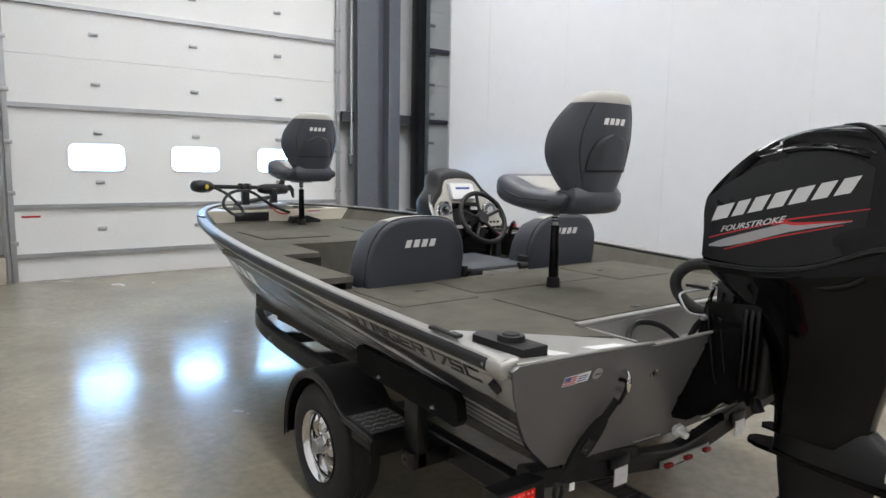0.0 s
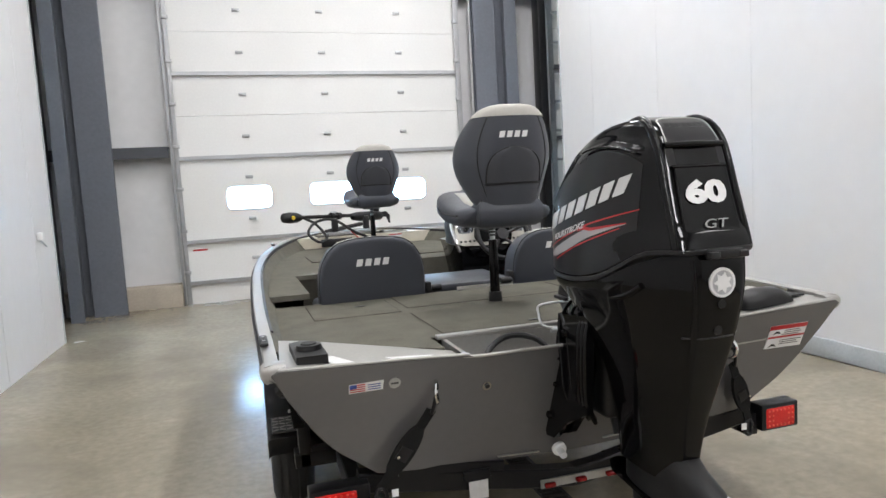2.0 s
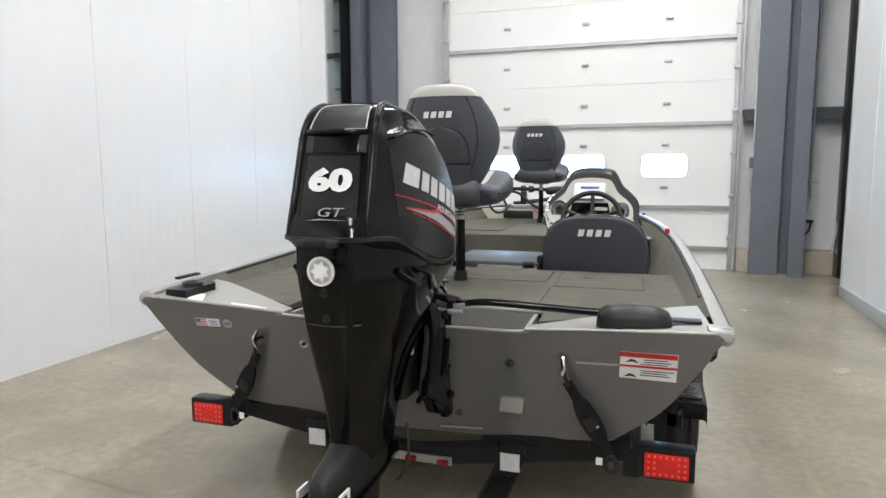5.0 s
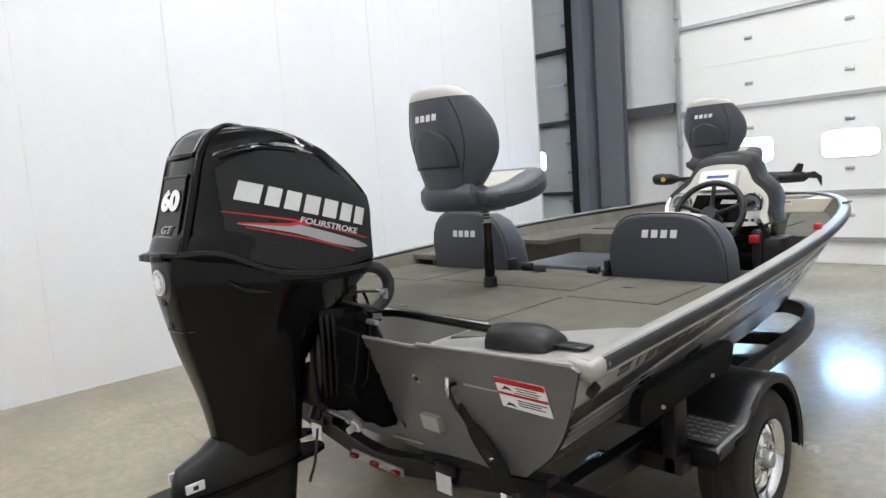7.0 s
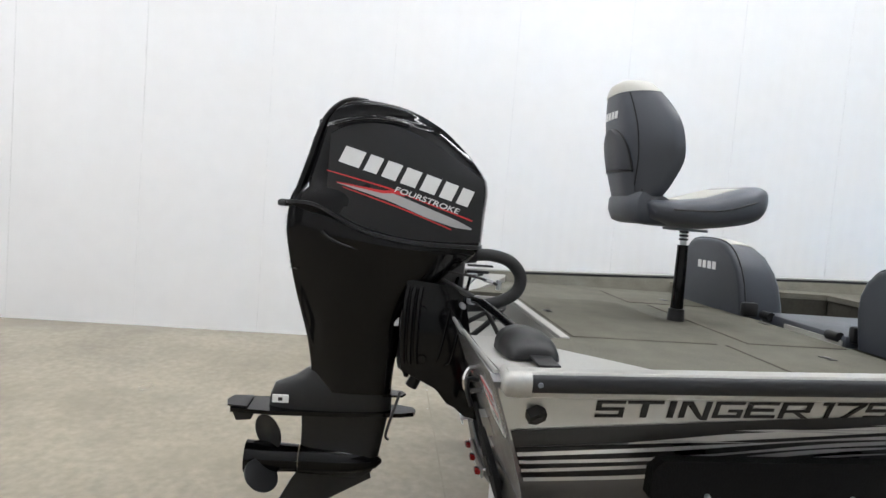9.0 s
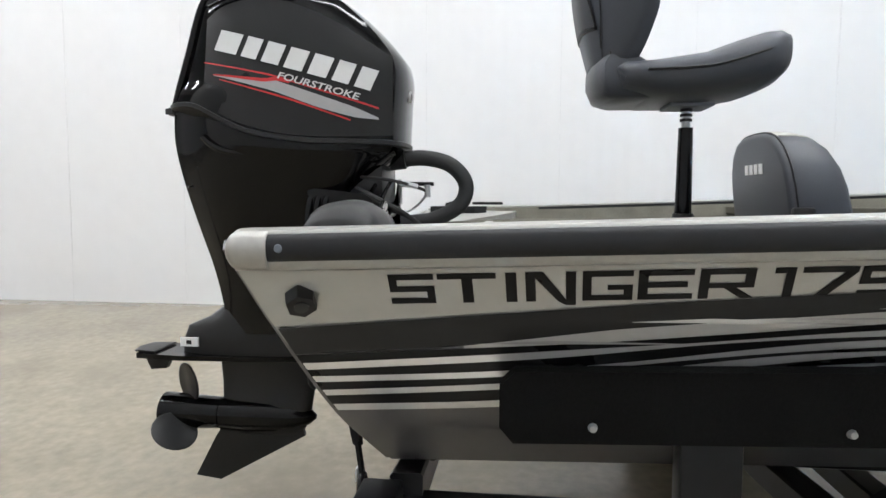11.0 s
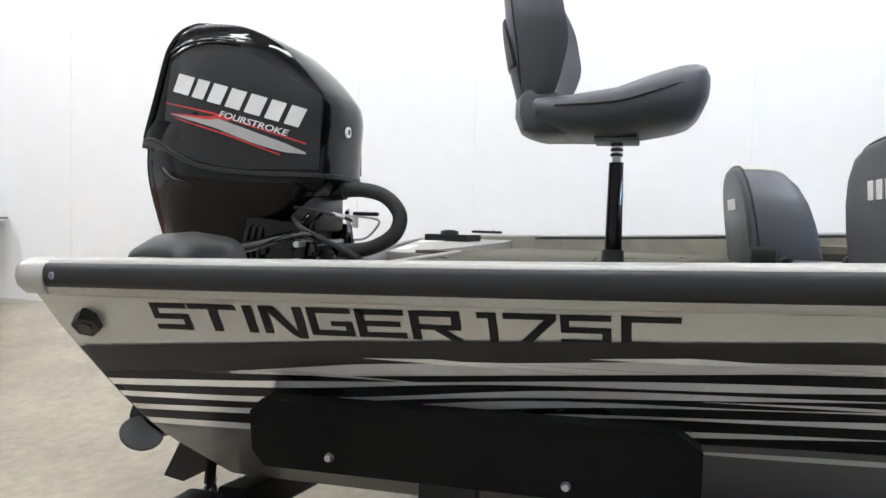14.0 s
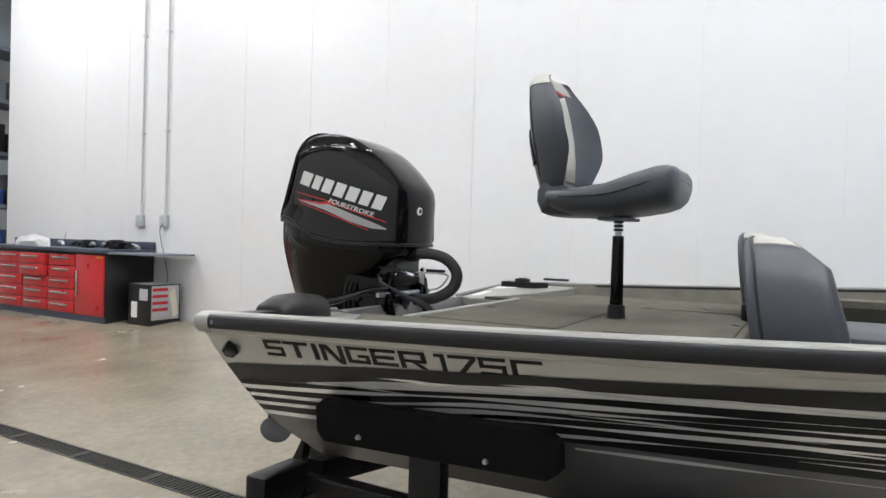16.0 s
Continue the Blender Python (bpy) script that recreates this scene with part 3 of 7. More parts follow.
part("aft_deck", deck_sheet(bmesh.new(), 0.30, 1.30, DZ, DZ), M["carpet"], boat, "grey green marine carpet deck")
part("bow_deck", deck_sheet(bmesh.new(), 2.47, 4.60, 0.975, 0.985, 0.06, 20), M["carpet"], boat, "grey green marine carpet deck")
part("cockpit_floor", bx(-0.60, 0.60, 1.30, 2.62, 0.60, 0.615), M["carpet"], boat)
part("bow_step", prism(bmesh.new(), [(-0.56, 0.62), (0.56, 0.62), (0.84, 0.972), (-0.84, 0.972)], lambda u, v, d: Vector((u, d, v)), 2.47, 2.49), M["carpet"], boat, "", 0)
part("port_locker", prism(bmesh.new(), [(-0.99, 1.30), (-0.80, 1.30), (-0.80, 2.08), (-0.575, 2.08), (-0.555, 2.47), (-0.99, 2.47)], lambda u, v, d: Vector((u, v, d)), 0.945, 0.972), M["carpet"], boat, "carpeted side shelf and locker lid", 0)
# locker and shelf sides: the cockpit's shade is put into their carpet colour
part("locker_side", bx(-0.80, -0.565, 2.09, 2.47, 0.62, 0.944), M["carpet_shade"], boat)
part("shelf_side", bx(-0.83, -0.80, 1.31, 2.085, 0.62, 0.944), M["carpet_shade"], boat)
part("aft_bulkhead", prism(bmesh.new(), [(-0.64, 0.62), (0.64, 0.62), (0.92, 0.893), (-0.92, 0.893)], lambda u, v, d: Vector((u, d, v)), 1.28, 1.30), M["carpet"], boat, "", 0)
# hatch lids, nearly flush, with small sunk latches
for x0, x1, y0, y1, lx, ly in ((-0.42, 0.44, 0.335, 0.80, -0.03, 0.375), (0.45, 0.83, 0.83, 1.24, 0.58, 1.075), (-0.83, -0.45, 0.86, 1.24, -0.59, 1.09), (-0.40, 0.40, 0.93, 1.275, -0.03, 1.255)):
    part("hatch_gap", bx(x0 - 0.003, x1 + 0.003, y0 - 0.003, y1 + 0.003, DZ - 0.004, DZ + 0.0012), M["carpet_shade"], boat, "shadow gap round a lid")
    lid = part("hatch_lid", bx(x0, x1, y0, y1, DZ - 0.004, DZ + 0.0035, 0.003), M["carpet"], boat, "carpeted hatch lid")
    part("latch", bx(lx - 0.026, lx + 0.026, ly - 0.013, ly + 0.013, DZ + 0.0036, DZ + 0.0055, 0.002), M["blackmatte"], lid, "flush black latch")
    part("latch_pull", bx(lx - 0.014, lx + 0.014, ly - 0.008, ly + 0.004, DZ + 0.0056, DZ + 0.0075, 0.001), M["black"], lid)
# bow hatch lids
for x0, x1, y0, y1 in ((-0.62, -0.18, 2.75, 3.25), (0.18, 0.62, 2.75, 3.25)):
    zb = 0.977
    part("hatch_gap", bx(x0 - 0.005, x1 + 0.005, y0 - 0.005, y1 + 0.005, zb - 0.01, zb + 0.0035), M["carpet_shade"], boat)
    part("hatch_lid", bx(x0, x1, y0, y1, zb - 0.01, zb + 0.006, 0.003), M["carpet"], boat, "carpeted hatch lid")
# splash well and corner caps at the transom
bm = bmesh.new()
box(bm, -0.44, 0.46, 0.065, 0.30, 0.78, 0.795)
box(bm, -0.44, 0.46, 0.285, 0.30, 0.795, 0.905)
box(bm, -0.44, -0.425, 0.065, 0.285, 0.795, 0.905)
box(bm, 0.445, 0.46, 0.065, 0.285, 0.795, 0.905)
part("splash_well", bm, M["alu"], boat, "bare aluminium splash well")
part("well_trim", bx(-0.46, 0.48, 0.285, 0.315, 0.905, 0.921, 0.004), M["alu"], boat, "aluminium edge trim")
part("hose_coil", tube(bmesh.new(), [(-0.35, 0.1, 0.79), (-0.30, 0.2, 0.86), (-0.2, 0.24, 0.90), (-0.1, 0.2, 0.88), (-0.06, 0.1, 0.80)], 0.011, 8), M["blackmatte"], boat, "black hose in the well")
for s in (-1, 1):
    poly = [(1.03, 0.0), (0.462, 0.008), (0.462, 0.115), (0.80, 0.31), (0.93, 0.38), (1.01, 0.40)]
    cap = prism(bmesh.new(), [(s * x, y) for x, y in poly], lambda u, v, d: Vector((u, v, d + 0.945 - 0.045 * (1.03 - abs(u)) / 0.6)), -0.03, 0.004)
    part("corner_cap", cap, M["alu"], boat, "silver aluminium corner cap", 0)
for s in (-1, 1):
    part("deck_corner", prism(bmesh.new(), [(s * 0.482, 0.125), (s * 0.482, 0.31), (s * 0.99, 0.44), (s * 0.93, 0.375), (s * 0.80, 0.305)], lambda u, v, d: Vector((u, v, d)), DZ - 0.02, DZ + 0.001), M["carpet"], boat, "carpeted deck corner", 0)
part("warning_label", prism(bmesh.new(), [(-0.87, 0.02), (-0.80, 0.02), (-0.86, 0.12), (-0.92, 0.12)], lambda u, v, d: Vector((u, v, d + 0.945 - 0.045 * (1.03 - abs(u)) / 0.6)), 0.004, 0.006), M["white"], boat, "white and orange warning label", 0)
part("warning_label", prism(bmesh.new(), [(-0.68, 0.03), (-0.52, 0.03), (-0.55, 0.065), (-0.70, 0.065)], lambda u, v, d: Vector((u, v, d + 0.945 - 0.045 * (1.03 - abs(u)) / 0.6)), 0.004, 0.006), M["white"], boat, "white warning label", 0)
# transom edge lip
lip = [(-1.035, -0.008, 0.945), (-0.75, -0.008, 0.934), (-0.44, -0.004, 0.918), (-0.41, -0.003, 0.908), (0.43, -0.003, 0.908), (0.46, -0.004, 0.918), (0.76, -0.008, 0.934), (1.035, -0.008, 0.945)]
part("transom_lip", tube(bmesh.new(), lip, 0.0055, 8, 2), M["alu"], boat, "rolled aluminium edge")
for s in (-1, 1):
    rg = []
    for y, k in ((0.000, 0.45), (0.002, 0.68), (0.006, 0.85), (0.013, 0.95), (0.022, 1.0), (0.056, 1.0), (0.058, 0.95)):
        c = Vector((1.075 - 0.034, 0, 0.930))
        rg.append([Vector((s * (c.x + o * (0.75 + 0.25 * k)), y, c.z + h * k)) for o, h in ((-0.03, -0.019), (0.010, -0.027), (0.034, -0.025), (0.044, -0.014), (0.047, 0.002), (0.045, 0.019), (0.036, 0.027), (0.0, 0.031), (-0.03, 0.029))])
    part("rail_end", loft(bmesh.new(), rg), M["alu"], boat, "cast silver rail end cap", 1.0)

# what the transom carries
def on_transom(poly, d0, d1, material, name, label, parent=None, smooth=0):
    return part(name, prism(bmesh.new(), poly, trans, d0, d1), material, parent or boat, label, smooth)


def circle(cu, cv, r, n=20):
    return [(cu + r * math.cos(2 * math.pi * i / n), cv + r * math.sin(2 * math.pi * i / n)) for i in range(n)]


lab = on_transom([(0.756, 0.771), (0.928, 0.769), (0.931, 0.867), (0.760, 0.866)], 0.021, 0.0235, M["white"], "warning_sticker", "white warning sticker with red bands")
for v0, v1 in ((0.849, 0.866), (0.813, 0.821)):
    on_transom([(0.757, v0), (0.929, v0), (0.930, v1), (0.759, v1)], 0.0236, 0.0245, M["redline"], "red_band", "", lab)
for k, (u0, u1, v) in enumerate(((0.83, 0.90, 0.842), (0.83, 0.91, 0.834), (0.82, 0.90, 0.826), (0.82, 0.92, 0.802), (0.82, 0.90, 0.794), (0.82, 0.91, 0.786))):
    on_transom([(u0, v - 0.0015), (u1, v - 0.0015), (u1, v + 0.0015), (u0, v + 0.0015)], 0.0236, 0.0242, M["charcoal"], "print_bar", "", lab)
for u, v in ((0.795, 0.835), (0.79, 0.782)):
    on_transom([(u - 0.022, v - 0.006), (u, v - 0.002), (u + 0.02, v - 0.006), (u + 0.01, v + 0.004), (u - 0.004, v + 0.008), (u - 0.01, v + 0.002)], 0.0236, 0.0242, M["charcoal"], "pictogram", "", lab)
flag = on_transom([(-0.829, 0.836), (-0.722, 0.838), (-0.720, 0.871), (-0.829, 0.868)], 0.021, 0.023, M["white"], "flag_sticker", "small white sticker with a striped flag")
on_transom([(-0.827, 0.852), (-0.805, 0.853), (-0.805, 0.867), (-0.827, 0.866)], 0.0231, 0.024, M["blue"], "canton", "", flag)
for k in range(4):
    on_transom([(-0.804 if k > 1 else -0.826, 0.840 + 0.0075 * k), (-0.778, 0.840 + 0.0075 * k), (-0.778, 0.8435 + 0.0075 * k), (-0.804 if k > 1 else -0.826, 0.8435 + 0.0075 * k)], 0.0231, 0.024, M["redline"], "flag_stripe", "", flag)
for k in range(3):
    on_transom([(-0.77, 0.843 + 0.008 * k), (-0.73, 0.843 + 0.008 * k), (-0.73, 0.846 + 0.008 * k), (-0.77, 0.846 + 0.008 * k)], 0.0231, 0.024, M["blue"], "print_bar", "", flag)
on_transom(circle(-0.685, 0.854, 0.019), 0.021, 0.025, M["silver"], "round_plug", "flat round silver plug")
on_transom([(-0.697, 0.851), (-0.673, 0.851), (-0.673, 0.857), (-0.697, 0.857)], 0.0251, 0.026, M["charcoal"], "slot", "")
for u, v in ((-0.372, 0.793), (0.402, 0.788)):
    on_transom(circle(u, v, 0.016), 0.021, 0.026, M["chrome"], "bolt", "")
    on_transom(circle(u, v, 0.008), 0.026, 0.031, M["blackmatte"], "bolt_head", "")
on_transom([(0.62, 0.808), (0.755, 0.812), (0.755, 0.818), (0.62, 0.815)], 0.021, 0.0225, M["silver"], "tape_strip", "")
on_transom([(0.355, 0.595), (0.435, 0.595), (0.445, 0.655), (0.365, 0.655)], 0.02, 0.045, M["silver"], "sensor_bracket", "small silver bracket box", None, 0)
on_transom(circle(0.20, 0.56, 0.014), 0.021, 0.026, M["black"], "through_hull", "")
part("drain_plug", cyl(bmesh.new(), (-0.075, 0.14, 0.497), (-0.078, 0.085, 0.482), 0.016, 0.013, 12), M["white"], boat, "white plastic drain plug")
part("drain_flange", cyl(bmesh.new(), (-0.075, 0.130, 0.495), (-0.076, 0.118, 0.492), 0.026, 0.026, 14), M["white"], boat)
for k in range(2):
    on_transom([(-0.30 + 0.42 * k, 0.489), (-0.14 + 0.42 * k, 0.479 + 0.02 * k), (-0.14 + 0.42 * k, 0.484 + 0.02 * k), (-0.30 + 0.42 * k, 0.494)], 0.021, 0.03, M["alu"], "weld_bead", "")
for s, u in ((-1, -0.546), (1, 0.575)):
    v = 0.805
    c = trans(u, v, 0.02)
    part("tie_eye", tube(bmesh.new(), [c + Vector((-0.004, 0, 0.032)), c + Vector((s * 0.006, -0.03, 0.03)), c + Vector((s * 0.012, -0.042, 0.0)), c + Vector((s * 0.006, -0.03, -0.03)), c + Vector((-0.004, 0.01, -0.032))], 0.0075, 8), M["chrome"], boat, "bright steel transom eye")

# side graphics
BAND_TOP = [(-0.016, 0.70), (0.28, 0.747), (0.51, 0.785), (0.74, 0.815), (0.965, 0.838), (1.2, 0.862), (1.6, 0.905), (2.2, 0.93), (3.0, 0.90)]
BAND_BOT = [(-0.016, 0.597), (0.26, 0.632), (0.51, 0.70), (0.745, 0.738), (0.967, 0.775), (1.2, 0.795), (1.6, 0.82), (2.2, 0.84), (3.0, 0.85)]
FIELD_TOP = [(-0.016, 0.594), (0.27, 0.622), (0.475, 0.645), (0.824, 0.705), (1.1, 0.75), (1.6, 0.785), (2.4, 0.80), (3.2, 0.76), (3.9, 0.70)]
FIELD_BOT = [(-0.016, 0.345), (0.30, 0.372), (0.82, 0.455), (1.1, 0.475), (1.6, 0.49), (2.4, 0.52), (3.2, 0.58), (3.9, 0.68)]
STRIPES = [
    (0.022, 0.010, 0.0, [(-0.014, 0.547), (0.31, 0.586), (0.82, 0.674), (1.1, 0.700), (1.57, 0.738), (2.6, 0.745)]),
    (0.020, 0.008, 1.3, [(-0.014, 0.490), (0.31, 0.518), (0.82, 0.634), (1.1, 0.662), (1.57, 0.700), (2.9, 0.715)]),
    (0.021, 0.009, 2.9, [(-0.014, 0.425), (0.31, 0.462), (0.82, 0.595), (1.1, 0.622), (1.57, 0.662), (3.0, 0.69)]),
    (0.026, 0.009, 4.1, [(-0.014, 0.350), (0.30, 0.378), (0.82, 0.549), (1.1, 0.578), (1.57, 0.615), (3.0, 0.66)]),
    (0.013, 0.010, 0.6, [(0.62, 0.462), (0.82, 0.485), (1.1, 0.522), (1.57, 0.566), (2.9, 0.63)]),
    (0.014, 0.010, 5.2, [(0.99, 0.432), (1.13, 0.438), (1.58, 0.452), (2.7, 0.54)]),
]
for s in (-1, 1):
    part("lower_paint", side_band(s, FIELD_BOT, [(y, 0.0) for y, v in FIELD_BOT], 0.0010, 60), M["transom"], boat, "dark grey lower hull paint")
    part("grey_wedge", side_band(s, BAND_BOT[1:], [(max(0.26, y), v) for y, v in FIELD_TOP[1:8]], 0.0012, 60), M["wedge"], boat, "mid grey wedge")
    part("dark_field", side_band(s, FIELD_TOP, FIELD_BOT, 0.0016, 60), M["field"], boat, "black stripe field")
    part("dark_band", side_band(s, BAND_TOP, BAND_BOT, 0.0020, 60), M["charcoal"], boat, "charcoal waist band")
    for wid, swing, phase, line in STRIPES:
        fl = smooth_interp(*zip(*line))
        ys = list(np.linspace(line[0][0], line[-1][0], 60))
        half = [max(0.0012, 1.3 * (wid * (1.0 if y < 0.3 else max(0.35, 1.0 - 0.55 * (y - 0.3))) + swing * math.sin(phase + 7.5 * y) * min(1.0, max(0.0, (y - 0.3) / 0.3))) / 2) * min(1.0, (line[-1][0] - y) / 0.4 + 0.06) for y in ys]
        part("silver_stripe", side_band(s, [(y, fl(y) + h) for y, h in zip(ys, half)], [(y, fl(y) - h) for y, h in zip(ys, half)], 0.0024, 60), M["stripe"], boat, "silver pinstripe")
    for ya, yb, va, vb, w in ((0.28, 0.62, 0.642, 0.640, 0.014), (0.52, 0.86, 0.725, 0.712, 0.018), (0.62, 0.98, 0.728, 0.735, 0.010), (0.86, 1.24, 0.770, 0.768, 0.022), (1.2, 1.62, 0.795, 0.79, 0.016), (1.5, 2.1, 0.815, 0.80, 0.014), (1.0, 1.5, 0.638, 0.64, 0.012), (1.25, 1.75, 0.60, 0.592, 0.012), (1.45, 2.2, 0.535, 0.53, 0.014)):
        part("silver_flash", side_band(s, [(ya, va + 0.001), (ya + (yb - ya) * 0.35, va + (vb - va) * 0.35 + w), (yb, vb + 0.001)], [(ya, va), (yb, vb)], 0.0028, 16), M["stripe"], boat, "tapered silver flash")


STROKES = {
    "S": [(0, 1, 0.82, 1), (0, 0.18, 0.42, 1), (0, 1, 0.41, 0.59), (0.82, 1, 0, 0.59), (0, 1, 0, 0.18)],
    "T": [(0, 1, 0.82, 1), (0.41, 0.6, 0, 0.82)],
    "I": [(0.2, 0.8, 0, 1)],
    "G": [(0, 1, 0.82, 1), (0, 0.18, 0, 1), (0, 1, 0, 0.18), (0.82, 1, 0, 0.5), (0.5, 1, 0.36, 0.52)],
    "E": [(0, 1, 0.82, 1), (0, 0.18, 0, 1), (0, 0.9, 0.41, 0.59), (0, 1, 0, 0.18)],
    "C": [(0, 1, 0.82, 1), (0, 0.18, 0, 1), (0, 1, 0, 0.18)],
    "1": [(0, 0.9, 0.82, 1), (0.5, 0.9, 0, 1)],
    "5": [(0, 1, 0.82, 1), (0, 0.18, 0.42, 1), (0, 1, 0.41, 0.59), (0.82, 1, 0, 0.59), (0, 1, 0, 0.18)],
    "7": [(0, 1, 0.82, 1)],
    "N": [(0, 0.2, 0, 1), (0.8, 1, -0.15, 1)],
    "R": [(0, 1, 0.82, 1), (0, 0.18, 0, 1), (0.82, 1, 0.42, 1), (0, 1, 0.36, 0.52)],
}
SLANTS = {"N": [((0.2, 1), (0.36, 1), (0.8, 0.06), (0.8, -0.15), (0.64, 0.0), (0.2, 0.8))], "7": [((0.78, 0.82), (1, 0.82), (0.5, 0), (0.28, 0))], "R": [((0.45, 0.36), (0.68, 0.36), (1.02, 0), (0.78, 0))]}
LETTERS = list(zip("STINGER175C", (0.188, 0.258, 0.349, 0.382, 0.461, 0.537, 0.619, 0.716, 0.752, 0.828, 0.905), (0.253, 0.341, 0.375, 0.452, 0.530, 0.611, 0.692, 0.746, 0.823, 0.893, 0.978)))
for s in (-1, 1):
    for ch, ya, yb in LETTERS:
        bm = bmesh.new()
        wdt = yb - ya

        def put(u, v, d, ya=ya, wdt=wdt, s=s):
            y = (ya + u * wdt) if s > 0 else (1.10 - (ya + u * wdt))
            w = (0.838 if s > 0 else 0.825) + 0.097 * v
            y += 0.34 * (w - 0.886) * (rail_z(y) - chine_z(y)) * (1 - y / 1.5)
            return side_pt(s, y, w, 0.0010 + d)
        for u0, u1, v0, v1 in STROKES[ch]:
            prism(bm, [(u0, v0), (u1, v0), (u1, v1), (u0, v1)], put, 0.0, 0.0008)
        for poly in SLANTS.get(ch, ()):
            prism(bm, poly, put, 0.0, 0.0009)
        part("letter", bm, M["field"], boat, "", 0)
    # pale word mark near the bow, as plain blocks
    for k in range(4):
        y0 = 2.16 + 0.17 * k
        f = (lambda u, v, d, s=s: side_pt(s, u, v, d))
        part("mark_block", prism(bmesh.new(), [(y0, 0.52), (y0 + 0.12, 0.52), (y0 + 0.14, 0.68), (y0 + 0.02, 0.68)], f, 0.003, 0.004), M["white"], boat, "", 0)
    # side fitting
    c = side_pt(s, 0.050, 0.858, 0.0)
    o = side_pt(s, 0.050, 0.858, 1.0) - c
    part("side_fitting", cyl(bmesh.new(), c - o * 0.005, c + o * 0.016, 0.024, 0.022, 6), M["blackmatte"], boat, "black hexagonal through-hull fitting")
    part("fitting_hole", cyl(bmesh.new(), c + o * 0.016, c + o * 0.018, 0.011, 0.011, 12), M["black"], boat)
    # spray strakes
    for v0, v1 in ((0.948, 0.955), (0.988, 0.993)):
        part("strake_edge", side_band(s, [(0.0, v1), (3.4, v1)], [(0.0, v0), (3.4, v0)], 0.0035, 40), M["silver"], boat, "rolled strake edge")
    part("strake", side_band(s, [(0.02, 0.985), (3.6, 0.985)], [(0.02, 0.962), (3.6, 0.962)], 0.003, 30), M["silver"], boat, "silver rolled strake")

# bow platform
bm = bmesh.new()
ys = [3.95, 4.1, 4.25, 4.4, 4.5, 4.58]
l = [[Vector((-(half_w(y) - 0.05), y, z)) for y in ys] + [Vector((half_w(y) - 0.05, y, z)) for y in ys[::-1]] for z in (0.97, 1.075)]
loft(bm, l)
part("bow_platform", bm, M["cream"], boat, "pale raised bow platform")
part("bow_carpet", bx(-0.42, 0.42, 4.0, 4.3, 1.074, 1.08), M["carpet"], boat)
part("pedal_tray", bx(-0.40, -0.12, 3.935, 3.95, 0.99, 1.06, 0.003), M["black"], boat, "recessed black tray")
part("bow_label", bx(0.22, 0.34, 3.942, 3.949, 1.035, 1.065), M["white"], boat, "white and red label")
part("bow_label_band", bx(0.22, 0.34, 3.939, 3.9415, 1.053, 1.063), M["redline"], boat)
# carpeted inner sides
for s in (-1, 1):
    b2 = bmesh.new()
    ys = YS[2:-3]
    t1 = [b2.verts.new((s * (half_w(y) - 0.040), y, rail_z(y) + 0.034)) for y in ys]
    t2 = [b2.verts.new(side_pt(s, y, 0.93, -0.05)) for y in ys]
    t3 = [b2.verts.new(side_pt(s, y, 0.30, -0.03)) for y in ys]
    for a, b in ((t1, t2), (t2, t3)):
        for i in range(len(ys) - 1):
            b2.faces.new((a[i], a[i + 1], b[i + 1], b[i]))
    part("side_liner", b2, M["carpet"], boat, "carpeted inner side")
    # the shadow inside the rail's lip, modelled as a dark strip
    b2 = bmesh.new()
    loft(b2, [[Vector((s * (half_w(y) - o), y, rail_z(y) + h)) for o, h in ((0.044, 0.030), (0.056, 0.030), (0.058, -0.008), (0.050, -0.010))] for y in YS[5:-4]])
    part("liner_trim", b2, M["rail"], boat, "dark strip for the shadow under the rail")
    for y in ((0.27, 3.3) if s < 0 else (3.3,)):
        z = rail_z(y) + 0.046
        x = half_w(y) - 0.012
        c = part("cleat", bx(s * x - 0.014, s * x + 0.014, y - 0.07, y + 0.07, z, z + 0.012, 0.005), M["blackmatte"], boat, "low black cleat")
        for dy in (-0.03, 0.03):
            part("screw", cyl(bmesh.new(), (s * x, y + dy, z + 0.011), (s * x, y + dy, z + 0.014), 0.006, seg=8), M["chrome"], c)
# round cap and plug on the port corner
b2 = prism(bmesh.new(), [(-0.978, 0.03), (-0.882, 0.03), (-0.888, 0.22), (-0.94, 0.27), (-0.985, 0.24)], lambda u, v, d: Vector((u, v, d)), 0.935, 0.968)
base = part("light_base", b2, M["blackmatte"], boat, "black moulded stern light base")
part("round_cap", cyl(bmesh.new(), (-0.931, 0.13, 0.968), (-0.931, 0.13, 0.984), 0.042, 0.039, 20), M["blackmatte"], base, "round black cap")
part("cap_centre", cyl(bmesh.new(), (-0.931, 0.13, 0.984), (-0.931, 0.13, 0.988), 0.026, 0.024, 16), M["rubber"], base)

# the boat lies a little askew to the room: its bow points slightly to port
def skew(t, k=0.022):
    for o in t.children_recursive:
        if o.type == 'MESH':
            for v in o.data.vertices:
                v.co.x -= k * max(0.0, v.co.y + t.location.y - 0.1)


skew(boat)

# ---------------------------------------------------------------- the outboard motor
CX = 0.05
motor = thing("outboard_motor", (CX, -0.25, 0.13), "glossy black four stroke outboard motor clamped to the transom", "outboard motor")
seam = smooth_interp([-0.60, -0.48, -0.40, -0.33, -0.22, 0.0, 0.1], [1.256, 1.250, 1.212, 1.182, 1.160, 1.150, 1.150])
